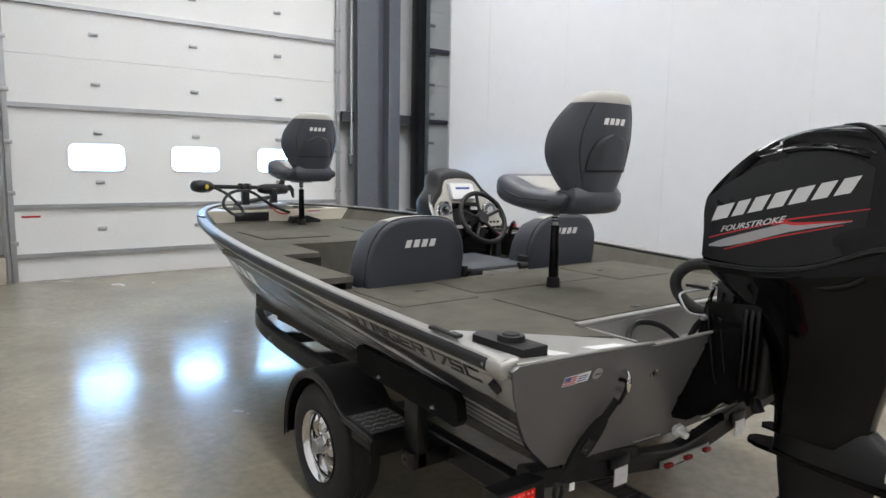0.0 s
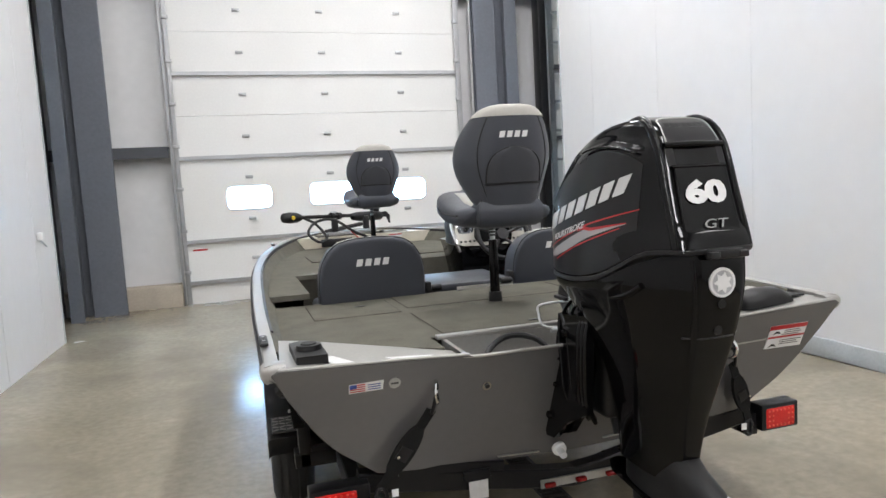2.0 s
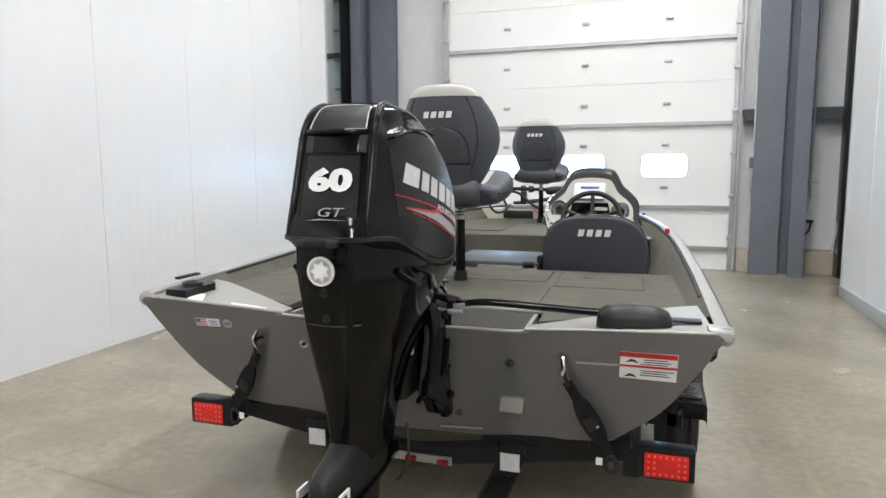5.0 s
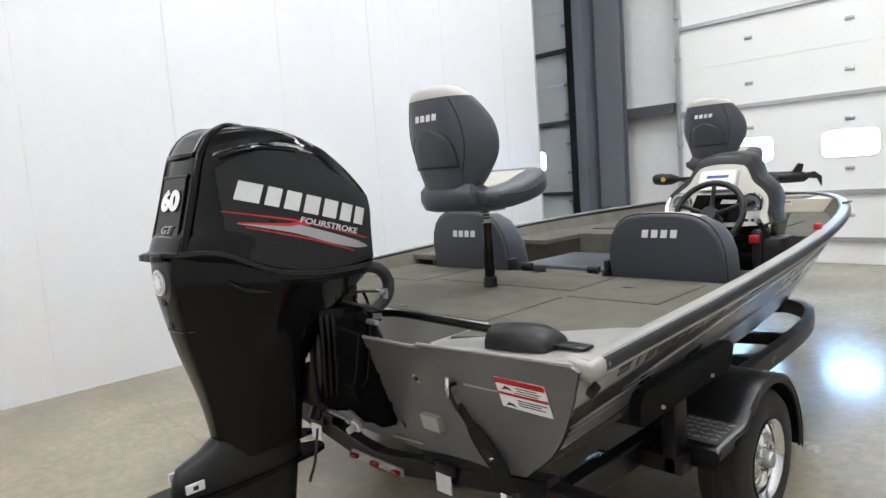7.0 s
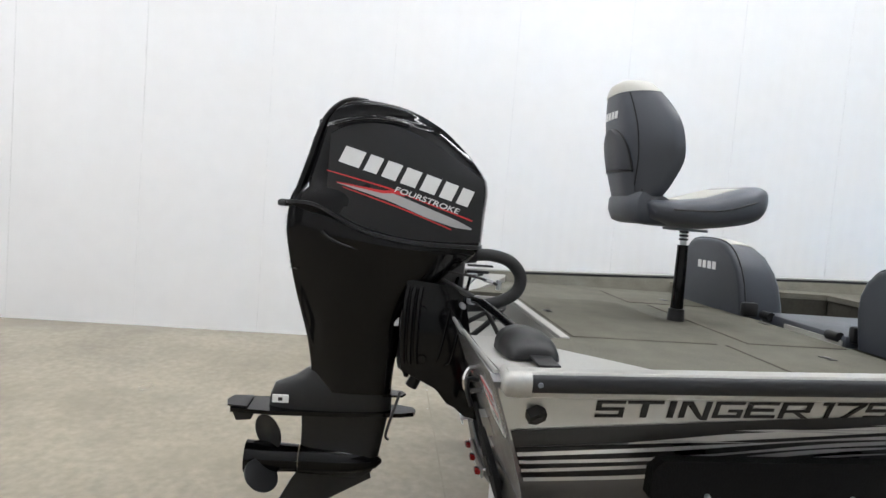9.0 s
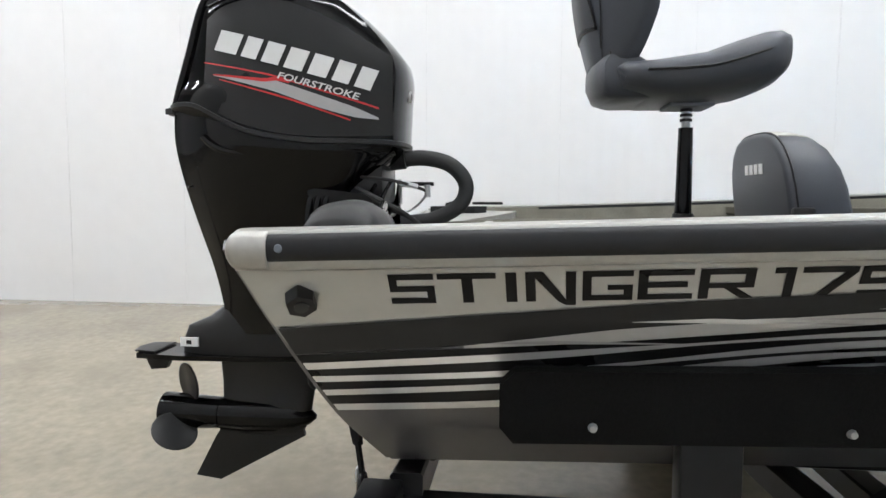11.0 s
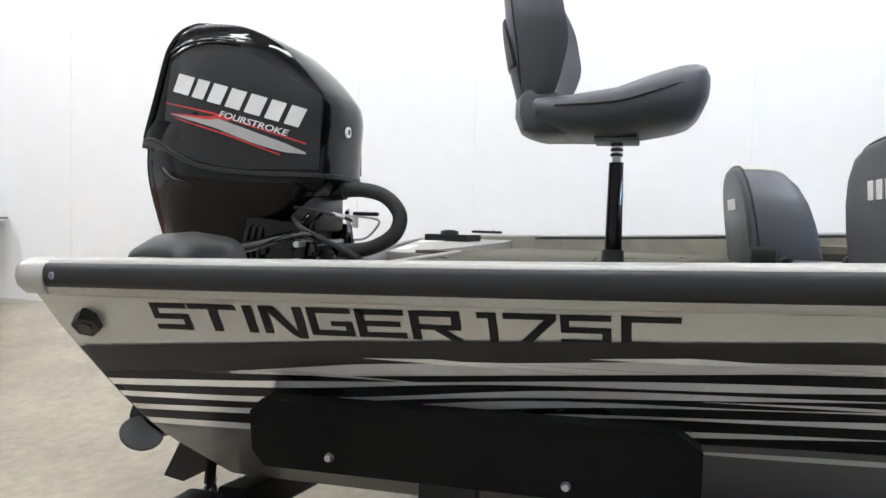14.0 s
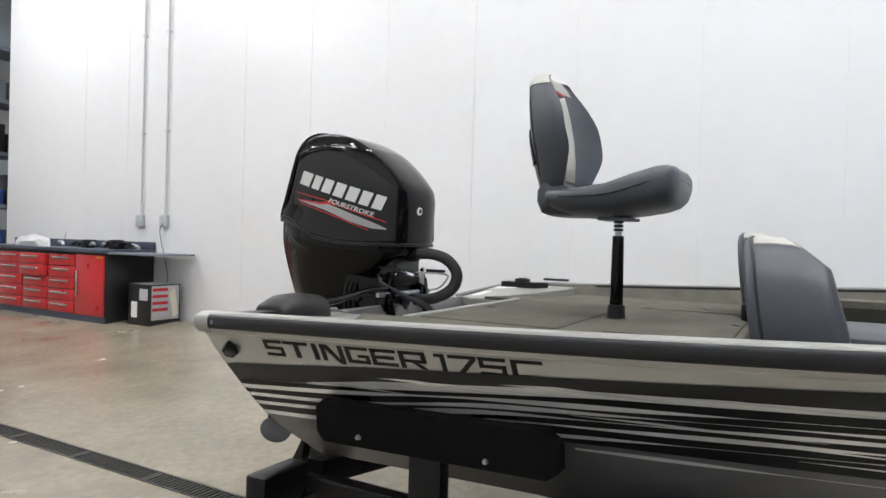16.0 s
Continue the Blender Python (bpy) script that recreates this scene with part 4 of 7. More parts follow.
# the cowl in level sections: its rear face, its front, its widest half breadth, the half breadth of its rear face
LV = [1.15, 1.26, 1.36, 1.41, 1.48, 1.523, 1.56, 1.585, 1.606, 1.620, 1.629, 1.633]
cowl_r = smooth_interp(LV, [-0.584, -0.568, -0.540, -0.525, -0.506, -0.492, -0.475, -0.458, -0.438, -0.416, -0.391, -0.372])
cowl_f = smooth_interp([1.15, 1.26, 1.355, 1.38, 1.40, 1.43, 1.49, 1.55, 1.585, 1.606, 1.620, 1.629, 1.633], [0.083, 0.088, 0.090, 0.083, 0.068, 0.043, -0.018, -0.098, -0.158, -0.210, -0.262, -0.315, -0.340])
cowl_w = smooth_interp(LV, [0.193, 0.192, 0.184, 0.178, 0.167, 0.158, 0.148, 0.138, 0.126, 0.110, 0.090, 0.076])
cowl_b = smooth_interp(LV, [0.108, 0.106, 0.103, 0.102, 0.100, 0.099, 0.098, 0.096, 0.092, 0.085, 0.074, 0.065])
sweep_s = smooth_interp([0.0, 0.05, 0.12, 0.22, 0.36, 0.52, 0.70, 0.84, 0.92, 0.965], [0.0, 0.20, 0.46, 0.74, 0.94, 1.0, 0.96, 0.80, 0.60, 0.44])
TF = 0.965


def scoop(y, z):
    """The hollow over the side graphic, sharp below and fading forward."""
    lip = 1.515 + 0.035 * math.sin(math.pi * min(max((y + 0.46) / 0.34, 0.0), 1.0))
    return 0.016 * ease(lip - 0.004, lip + 0.010, z) * (1 - ease(lip + 0.03, lip + 0.065, z)) * ease(-0.475, -0.42, y) * (1 - ease(-0.26, -0.08, y))


def cowl_x(y, z, grow=0.0):
    """Half width of the cowl at a place on its side."""
    z = min(max(z, 1.15), 1.632)
    a, b = cowl_r(z), cowl_f(z)
    t = min(max((y - a) / (b - a), 0.0), TF)
    return cowl_b(z) + (cowl_w(z) - cowl_b(z)) * sweep_s(t) - scoop(y, z) + grow


rings = []
for z in list(np.linspace(1.15, 1.50, 15)) + list(np.linspace(1.51, 1.61, 17)) + [1.616, 1.622, 1.627, 1.630, 1.632, 1.633]:
    a, b, wb = cowl_r(z), cowl_f(z), cowl_b(z)
    half = [(wb * q, a + 0.010 * q ** 4) for q in (0.0, 0.3, 0.6, 0.85, 0.96)]
    half += [(cowl_x(a + (b - a) * t, z), a + (b - a) * t + 0.016 * max(0.0, 1 - t / 0.06)) for t in list(np.linspace(0.0, 0.2, 8)) + list(np.linspace(0.23, 0.80, 20)) + [0.84, 0.88, 0.92, 0.95, TF]]
    wf, ft = cowl_x(a + (b - a) * TF, z), a + (b - a) * TF
    half += [(wf * q, b + (ft - b) * q ** 3) for q in (0.95, 0.8, 0.5, 0.25, 0.0)]
    ring = [Vector((CX + x, y, z)) for x, y in half] + [Vector((CX - x, y, z)) for x, y in half[-2:0:-1]]
    for p in ring:
        if z < 1.32:
            p.z = seam(p.y) + (z - 1.15) * (1.32 - seam(p.y)) / 0.17
    rings.append(ring)
part("cowl", loft(bmesh.new(), rings), M["blackgloss"], motor, "glossy black cowl", 0.55)


def on_cowl(s, off):
    return lambda u, v, d: Vector((CX + s * cowl_x(u, v, off + d), u, v))


def grid_patch(fn, us, lo, hi, rows=8):
    bm = bmesh.new()
    g = [[bm.verts.new(fn(u, lo(u) + (hi(u) - lo(u)) * j / rows, 0)) for j in range(rows + 1)] for u in us]
    for i in range(len(us) - 1):
        for j in range(rows):
            bm.faces.new((g[i][j], g[i + 1][j], g[i + 1][j + 1], g[i][j + 1]))
    return bm


def text_part(name, body, size, fn, material, parent, shear=0.0, spread=1.0, align='LEFT', bold=0.0, depth=0.0012):
    """Raised letters of the built-in font laid on a surface by fn(u, v, d)."""
    c = bpy.data.curves.new("text", 'FONT')
    c.body, c.size, c.shear, c.align_x, c.offset, c.resolution_u = body, size, shear, align, bold, 3
    c.extrude = 0.5
    ob = new("text", c)
    dg = bpy.context.evaluated_depsgraph_get()
    me = bpy.data.meshes.new_from_object(ob.evaluated_get(dg))
    bpy.data.objects.remove(ob)
    bm = bmesh.new()
    bm.from_mesh(me)
    bpy.data.meshes.remove(me)
    for v in bm.verts:
        v.co = Vector(fn(v.co.x * spread, v.co.y, depth * (v.co.z + 0.5)))
    return part(name, bm, material, parent, "", 0)


g_lo = smooth_interp([-0.452, -0.42, -0.36, -0.27, 0.0, 0.064], [1.262, 1.238, 1.207, 1.180, 1.165, 1.168])
g_hi = smooth_interp([-0.452, -0.42, -0.36, -0.28, -0.16, -0.04, 0.03, 0.064], [1.485, 1.505, 1.523, 1.530, 1.500, 1.438, 1.393, 1.372])
us = list(np.linspace(-0.452, 0.064, 34))
for s in (-1, 1):
    gp = part("side_graphic", grid_patch(on_cowl(s, 0.0015), us, g_lo, g_hi, 10), M["cowlgrey"], motor, "satin dark grey side graphic", 0.8)
    # large pale word mark as seven leaning blocks
    base = lambda y: 1.401 - 0.27 * (y + 0.425)
    edges = [-0.424 + 0.444 * q for q in (0.0, 0.185, 0.315, 0.455, 0.60, 0.745, 0.875, 1.0)]
    for k in range(7):
        y0, y1 = edges[k] + 0.004, edges[k + 1] - 0.011
        if s < 0:
            y0, y1 = -0.395 - y0, -0.395 - y1
            y0, y1 = min(y0, y1), max(y0, y1)
        hgt, lean = 0.052, (0.022 if s > 0 else -0.022)
        top = base if s > 0 else (lambda y: 1.30 - 0.27 * (y - 0.004))
        poly = [(y0, top(y0)), (y1, top(y1)), (y1 + lean, top(y1) + hgt), (y0 + lean, top(y0) + hgt)]
        if s > 0:
            poly = [(y, z - 0.002) for y, z in poly]
        part("mark_block", prism(bmesh.new(), poly, on_cowl(s, 0.003), 0.0, 0.0012), M["mark"], gp, "", 0)
    if s > 0:
        fn = lambda u, v, d: on_cowl(1, 0.0035)(-0.236 + u, 1.315 - 0.27 * u + v, d)
    else:
        fn = lambda u, v, d: on_cowl(-1, 0.0035)(-0.02 - u, 1.262 + 0.24 * u + v, d)
    text_part("lettering", "FOURSTROKE", 0.026, fn, M["mark"], gp, 0.35, 1.32, bold=0.0003)

    def sweep(pts_hi, pts_lo, off, material, label):
        hi, lo = interp(*zip(*pts_hi)), interp(*zip(*pts_lo))
        u2 = list(np.linspace(pts_hi[0][0], pts_hi[-1][0], 18))
        return part("sweep", grid_patch(on_cowl(s, off), u2, lo, hi, 2), material, gp, label, 0.8)
    sweep([(-0.455, 1.368), (-0.25, 1.325), (0.03, 1.24)], [(-0.455, 1.365), (-0.25, 1.320), (0.03, 1.235)], 0.0028, M["redline"], "thin red pinstripe")
    sweep([(-0.42, 1.330), (-0.25, 1.312), (-0.2, 1.296), (-0.03, 1.239), (0.03, 1.213)], [(-0.42, 1.328), (-0.25, 1.283), (-0.12, 1.236), (-0.03, 1.212), (0.03, 1.208)], 0.003, M["swoosh"], "silver swoosh")
    sweep([(-0.42, 1.332), (-0.27, 1.314), (-0.235, 1.318), (-0.2, 1.305)], [(-0.42, 1.329), (-0.27, 1.305), (-0.235, 1.308), (-0.2, 1.300)], 0.0036, M["redline"], "red swoosh edge")
    sweep([(-0.40, 1.318), (-0.2, 1.262), (-0.04, 1.207)], [(-0.40, 1.315), (-0.2, 1.257), (-0.04, 1.203)], 0.0036, M["redline"], "red swoosh edge")
    part("scoop_lip", tube(bmesh.new(), [on_cowl(s, 0.012)(u, 1.509 + 0.035 * math.sin(math.pi * min(max((u + 0.46) / 0.34, 0.0), 1.0)), 0) for u in np.linspace(-0.44, -0.20, 12)], 0.004, 8, 2), M["blackgloss"], motor, "glossy scoop lip", 1.2)
    # rear corner ridges, over the crown and down to the catch
    part("rear_ridge", tube(bmesh.new(), [(CX + s * (cowl_b(z) + 0.004), cowl_r(z) + 0.012, z) for z in (1.262, 1.30, 1.36, 1.42, 1.48, 1.53, 1.57, 1.595, 1.612)] + [(CX + s * 0.086, -0.385, 1.626), (CX + s * 0.082, -0.34, 1.623)], 0.011, 12, 4), M["blackgloss"], motor, "glossy rear corner ridge", 1.2)


def rear(u, v, d):
    """The slanting rear face of the cowl."""
    return Vector((CX + u, cowl_r(v) - 0.002 - d + 0.010 * min(1.0, abs(u) / 0.1) ** 4, v))


def rear_panel(hw, z0, z1, d0, d1, rows=14):
    """A thin plate that follows the slanting rear face."""
    rg = []
    for z in np.linspace(z0, z1, rows):
        w = hw(z)
        rg.append([rear(-w, z, d0), rear(-w, z, d1 - 0.002), rear(-w + 0.003, z, d1), rear(w - 0.003, z, d1), rear(w, z, d1 - 0.002), rear(w, z, d0)])
    return loft(bmesh.new(), rg)


# no hollow here: a flush black plate gives the slot its depth of shade
part("rear_slot", rear_panel(lambda z: 0.088, 1.474, 1.524, -0.01, 0.001, 5), M["rubber"], motor, "black plate for the dark inside the rear air slot", 0.5)
part("slot_lintel", tube(bmesh.new(), [rear(-0.088, 1.529, 0.0), rear(0, 1.531, 0.006), rear(0.088, 1.529, 0.0)], 0.010, 8, 3), M["blackgloss"], motor, "", 1.0)
part("slot_sill", tube(bmesh.new(), [rear(-0.082, 1.472, 0.002), rear(0.082, 1.472, 0.002)], 0.005, 8, 1), M["blackgloss"], motor, "", 0.9)
part("rear_plate", rear_panel(lambda z: 0.078 + 0.008 * (1.46 - z) / 0.2, 1.268, 1.468, -0.01, 0.005), M["blackgloss"], motor, "gloss black rear plate", 0.5)
text_part("number", "60", 0.074, lambda u, v, d: rear(u - 0.001, 1.380 + v, 0.0056 + d), M["white"], motor, 0.0, 1.62, 'CENTER', 0.0042)
text_part("lettering", "GT", 0.032, lambda u, v, d: rear(u + 0.006, 1.313 + v, 0.0056 + d), M["swoosh"], motor, 0.2, 1.7, 'CENTER')
part("rear_flourish", prism(bmesh.new(), [(-0.06, 1.302), (-0.02, 1.307), (0.06, 1.303), (0.0, 1.304)], rear, 0.0054, 0.0062), M["swoosh"], motor, "", 0)
top_plate = lambda v, u, d: Vector((CX + u, cowl_r(v) - 0.003 - d + 0.010 * min(1.0, abs(u) / 0.1) ** 4, v))
tz = list(np.linspace(1.536, 1.617, 10))
part("top_plate", grid_patch(lambda u, v, d: top_plate(u, v, 0.0), tz, lambda u: -0.080 + 0.012 * (u - 1.536) / 0.086, lambda u: 0.080 - 0.012 * (u - 1.536) / 0.086, 8), M["charcoal"], motor, "dark grey top plate", 0.8)
part("top_plate_edge", tube(bmesh.new(), [top_plate(z, x, 0.001) for x, z in ((-0.081, 1.54), (-0.075, 1.59), (-0.066, 1.616), (0, 1.620), (0.066, 1.616), (0.075, 1.59), (0.081, 1.54))], 0.0022, 6, 3), M["silver"], motor, "silver outline")
for k in range(7):
    u = -0.054 + 0.018 * k
    part("mark_block", prism(bmesh.new(), [(u - 0.006, 1.588), (u + 0.006, 1.588), (u + 0.007, 1.602), (u - 0.005, 1.602)], lambda a, v, d: top_plate(v, a, d), 0.0, 0.0015), M["cowlgrey"], motor, "", 0)
# seam band and catch
rings = []
for dz, grow in ((-0.007, 0.0), (-0.005, 0.004), (0.005, 0.004), (0.007, 0.0)):
    half = [(0.0, -0.590 - grow), (0.05, -0.589 - grow), (0.095, -0.578 - grow)] + [(cowl_x(y, 1.15, grow), y) for y in np.linspace(-0.55, 0.06, 22)] + [(0.10, 0.076 + grow), (0.05, 0.083 + grow), (0.0, 0.085 + grow)]
    rings.append([Vector((CX + x, y, seam(y) + dz)) for x, y in half] + [Vector((CX - x, y, seam(y) + dz)) for x, y in half[-2:0:-1]])
part("seam_band", loft(bmesh.new(), rings), M["blackmatte"], motor, "black seam band", 0.9)
part("cowl_catch", bx(CX - 0.05, CX + 0.05, -0.618, -0.584, 1.238, 1.262, 0.006), M["blackmatte"], motor, "rear cowl catch")
for s in (-1, 1):
    part("catch_side", bx(CX + s * 0.042 - 0.014, CX + s * 0.042 + 0.014, -0.621, -0.597, 1.240, 1.258, 0.003), M["black"], motor)


def oval(y0, y1, w, z, p=3.0, n=36, wf=None):
    """A rounded box section of the motor at height z."""
    out = []
    yc, ly = (y0 + y1) / 2, (y1 - y0) / 2
    for i in range(n):
        a = 2 * math.pi * i / n
        c, s = math.cos(a), math.sin(a)
        u = math.copysign(abs(c) ** (2 / p), c)
        v = math.copysign(abs(s) ** (2 / p), s)
        k = 1.0 if wf is None else wf(u)
        out.append(Vector((CX + v * w * k, yc + u * ly, z)))
    return out


mids = [(1.258, -0.586, 0.075, 0.188, 1), (1.22, -0.590, 0.07, 0.188, 0.8), (1.16, -0.590, 0.06, 0.182, 0.4), (1.10, -0.581, 0.03, 0.172, 0.1), (1.04, -0.569, -0.03, 0.158, 0), (0.97, -0.552, -0.10, 0.142, 0), (0.90, -0.532, -0.15, 0.124, 0), (0.80, -0.503, -0.17, 0.099, 0), (0.70, -0.483, -0.185, 0.079, 0), (0.60, -0.473, -0.19, 0.066, 0)]
# a level section of the leg: a narrow rear strip, hollow flanks behind it, then the full side
MID = [(0.0, 0.0), (0.22, 0.004), (0.36, 0.010), (0.42, 0.022), (0.48, 0.05), (0.62, 0.11), (0.80, 0.20), (0.93, 0.30), (1.0, 0.42), (1.0, 0.60), (0.97, 0.78), (0.85, 0.92), (0.55, 0.985), (0.0, 1.0)]
sec_x, sec_y = smooth_interp(range(len(MID)), [m[0] for m in MID]), smooth_interp(range(len(MID)), [m[1] for m in MID])
mf = [smooth_interp([m[0] for m in mids[::-1]], [m[k] for m in mids[::-1]]) for k in (1, 2, 3, 4)]
rings = []
for z in np.linspace(0.60, 1.258, 34):
    yr, yf, w, f = (m(z) for m in mf)
    half = [(sec_x(q) * w, yr + (yf - yr) * sec_y(q)) for q in np.linspace(0, len(MID) - 1, 40)]
    ring = [Vector((CX + x, y, z)) for x, y in half] + [Vector((CX - x, y, z)) for x, y in half[-2:0:-1]]
    for p in ring:
        p.z += (seam(p.y) - 1.262 - 0.004) * max(0.0, f)
    rings.append(ring)
part("midsection", loft(bmesh.new(), rings), M["blackgloss"], motor, "gloss black drive shaft housing", 0.7)
for s in (-1, 1):
    part("side_crease", tube(bmesh.new(), [(CX + s * 0.150, -0.46, 1.165), (CX + s * 0.166, -0.40, 1.13), (CX + s * 0.166, -0.28, 1.112), (CX + s * 0.150, -0.1, 1.108)], 0.010, 8, 4), M["blackgloss"], motor, "moulded crease", 1.2)
    part("rear_strip_edge", tube(bmesh.new(), [(CX + s * 0.40 * mf[2](z), mf[0](z) + 0.014, z) for z in (1.235, 1.16, 1.08, 1.0, 0.9, 0.8, 0.7)], 0.006, 8, 4), M["blackgloss"], motor, "moulded edge of the rear strip", 1.2)
part("leg_seam", tube(bmesh.new(), [(CX - 0.085, mf[0](1.03) + 0.028, 1.032), (CX - 0.04, mf[0](1.03) + 0.001, 1.030), (CX + 0.04, mf[0](1.03) + 0.001, 1.030), (CX + 0.085, mf[0](1.03) + 0.028, 1.032)], 0.0025, 6, 3), M["black"], motor)
# round badge under the catch
bd = part("round_badge", cyl(bmesh.new(), (CX - 0.003, -0.575, 1.176), (CX - 0.003, -0.5945, 1.176), 0.038, 0.038, 26), M["white"], motor, "round white badge")
part("badge_ring", cyl(bmesh.new(), (CX - 0.003, -0.5946, 1.176), (CX - 0.003, -0.5952, 1.176), 0.031, 0.031, 24), M["galv"], bd)
part("badge_star", prism(bmesh.new(), [(0.028 * (1 if i % 2 else 0.62) * math.cos(i * math.pi / 7), 0.028 * (1 if i % 2 else 0.62) * math.sin(i * math.pi / 7)) for i in range(14)], lambda u, v, d: Vector((CX - 0.003 + u, -0.5953 - d, 1.176 + v)), 0, 0.001), M["white"], bd, "", 0)
for z in (1.12, 1.05):
    part("rear_plug", cyl(bmesh.new(), (CX, -0.53, z), (CX, mf[0](z) - 0.003, z), 0.014, 0.012, 12), M["blackmatte"], motor)
fb = part("front_badge", cyl(bmesh.new(), (CX + 0.02, 0.08, 1.287), (CX + 0.02, 0.095, 1.287), 0.016, 0.016, 16), M["white"], motor, "small round white badge")
part("badge_core", cyl(bmesh.new(), (CX + 0.02, 0.0951, 1.287), (CX + 0.02, 0.096, 1.287), 0.010, 0.010, 12), M["charcoal"], fb)
# lower unit
flat = lambda u, v, d: Vector((u, v, d))
plate = [(CX, -0.095), (CX + 0.03, -0.105), (CX + 0.05, -0.15), (CX + 0.058, -0.25), (CX + 0.075, -0.40), (CX + 0.085, -0.60), (CX + 0.07, -0.74), (CX, -0.745), (CX - 0.07, -0.74), (CX - 0.085, -0.60), (CX - 0.075, -0.40), (CX - 0.058, -0.25), (CX - 0.05, -0.15), (CX - 0.03, -0.105)]
bm = prism(bmesh.new(), plate, flat, 0.505, 0.520)
part("cavitation_plate", bm, M["blackgloss"], motor, "black anti-ventilation plate", 0.6)
part("plate_tip", prism(bmesh.new(), [(CX + 0.065, -0.685), (CX + 0.055, -0.752), (CX, -0.765), (CX - 0.055, -0.752), (CX - 0.065, -0.685)], flat, 0.522, 0.527), M["blackmatte"], motor, "black trim tab tip", 0)
part("upper_flange", prism(bmesh.new(), [(CX, -0.135), (CX + 0.03, -0.15), (CX + 0.04, -0.24), (CX - 0.04, -0.24), (CX - 0.03, -0.15)], flat, 0.585, 0.593), M["blackgloss"], motor, "", 0)
part("trim_tab", prism(bmesh.new(), [(-0.75, 0.50), (-0.66, 0.50), (-0.68, 0.46), (-0.73, 0.455)], lambda u, v, d: Vector((CX + d, u, v)), -0.01, 0.01), M["blackmatte"], motor, "", 0)
rings = [oval(-0.62, -0.185, 0.062, 0.52, 2.4), oval(-0.615, -0.185, 0.062, 0.56, 2.4), oval(-0.60, -0.188, 0.058, 0.60, 2.4), oval(-0.53, -0.19, 0.052, 0.63, 2.4), oval(-0.49, -0.19, 0.05, 0.66, 2.4)]
part("gearcase_top", loft(bmesh.new(), rings), M["blackmatte"], motor, "black gearcase neck", 0.8)
for s in (-1, 1):
    lb = part("spec_label", bx(CX + s * 0.062 - 0.004, CX + s * 0.062 + 0.004, -0.60, -0.545, 0.545, 0.572), M["white"], motor, "small white label")
    part("print_bar", bx(CX + s * 0.0665 - 0.0012, CX + s * 0.0665 + 0.0012, -0.58, -0.565, 0.552, 0.564), M["charcoal"], lb)
rings = [oval(-0.505, -0.195, 0.035, 0.51, 2.2), oval(-0.50, -0.205, 0.03, 0.44, 2.2), oval(-0.50, -0.215, 0.03, 0.38, 2.2), oval(-0.50, -0.22, 0.045, 0.345, 2.2), oval(-0.49, -0.23, 0.042, 0.31, 2.2), oval(-0.46, -0.26, 0.015, 0.275, 2.2)]
part("gearcase", loft(bmesh.new(), rings[::-1]), M["blackmatte"], motor, "black gearcase", 0.8)
bm = bmesh.new()
tr = []
for y, r in ((-0.50, 0.052), (-0.42, 0.055), (-0.34, 0.052), (-0.27, 0.042), (-0.225, 0.025), (-0.205, 0.006)):
    tr.append([Vector((CX + r * math.cos(2 * math.pi * i / 20), y, 0.335 + r * math.sin(2 * math.pi * i / 20))) for i in range(20)])
part("torpedo", loft(bm, tr), M["blackgloss"], motor, "", 0.9)
part("skeg", prism(bmesh.new(), [(-0.50, 0.30), (-0.525, 0.26), (-0.59, 0.135), (-0.51, 0.125), (-0.24, 0.275), (-0.25, 0.31)], lambda u, v, d: Vector((CX + d, u, v)), -0.009, 0.009), M["blackmatte"], motor, "black skeg", 0)
prop = part("propeller_hub", cyl(bmesh.new(), (CX, -0.505, 0.335), (CX, -0.69, 0.335), 0.048, 0.058, 22), M["blackgloss"], motor, "black propeller hub")
part("hub_bore", cyl(bmesh.new(), (CX, -0.6902, 0.335), (CX, -0.692, 0.335), 0.047, 0.047, 20), M["black"], prop)
for k in range(3):
    th = radians(95 + 120 * k)
    er = Vector((math.cos(th), 0, math.sin(th)))
    mo = Vector((math.sin(th), 0, -math.cos(th)))
    ch = (mo * math.cos(radians(40)) + Vector((0, 1, 0)) * math.sin(radians(40))).normalized()
    nn = er.cross(ch)
    ctr = Vector((CX, -0.615, 0.335)) + er * 0.088
    rg = []
    for q in (0.3, 0.45, 0.6, 0.8, 0.93, 1.0):
        rg.append([ctr + er * (0.062 * q * math.sin(a)) + ch * (0.066 * q * math.cos(a)) - Vector((0, 1, 0)) * 0.18 * (0.03 + 0.062 * q * math.sin(a)) + nn * 0.012 * q * q * math.cos(a) for a in np.linspace(0, 2 * math.pi, 25)[:-1]])
    bm = loft(bmesh.new(), rg, cap=False)
    bm.verts.ensure_lookup_table()
    bm.faces.new(bm.verts[:24])
    blade = part("blade", bm, M["blackmatte"], prop, "black propeller blade", 1.2)
    blade.modifiers.new("thick", 'SOLIDIFY').thickness = 0.005
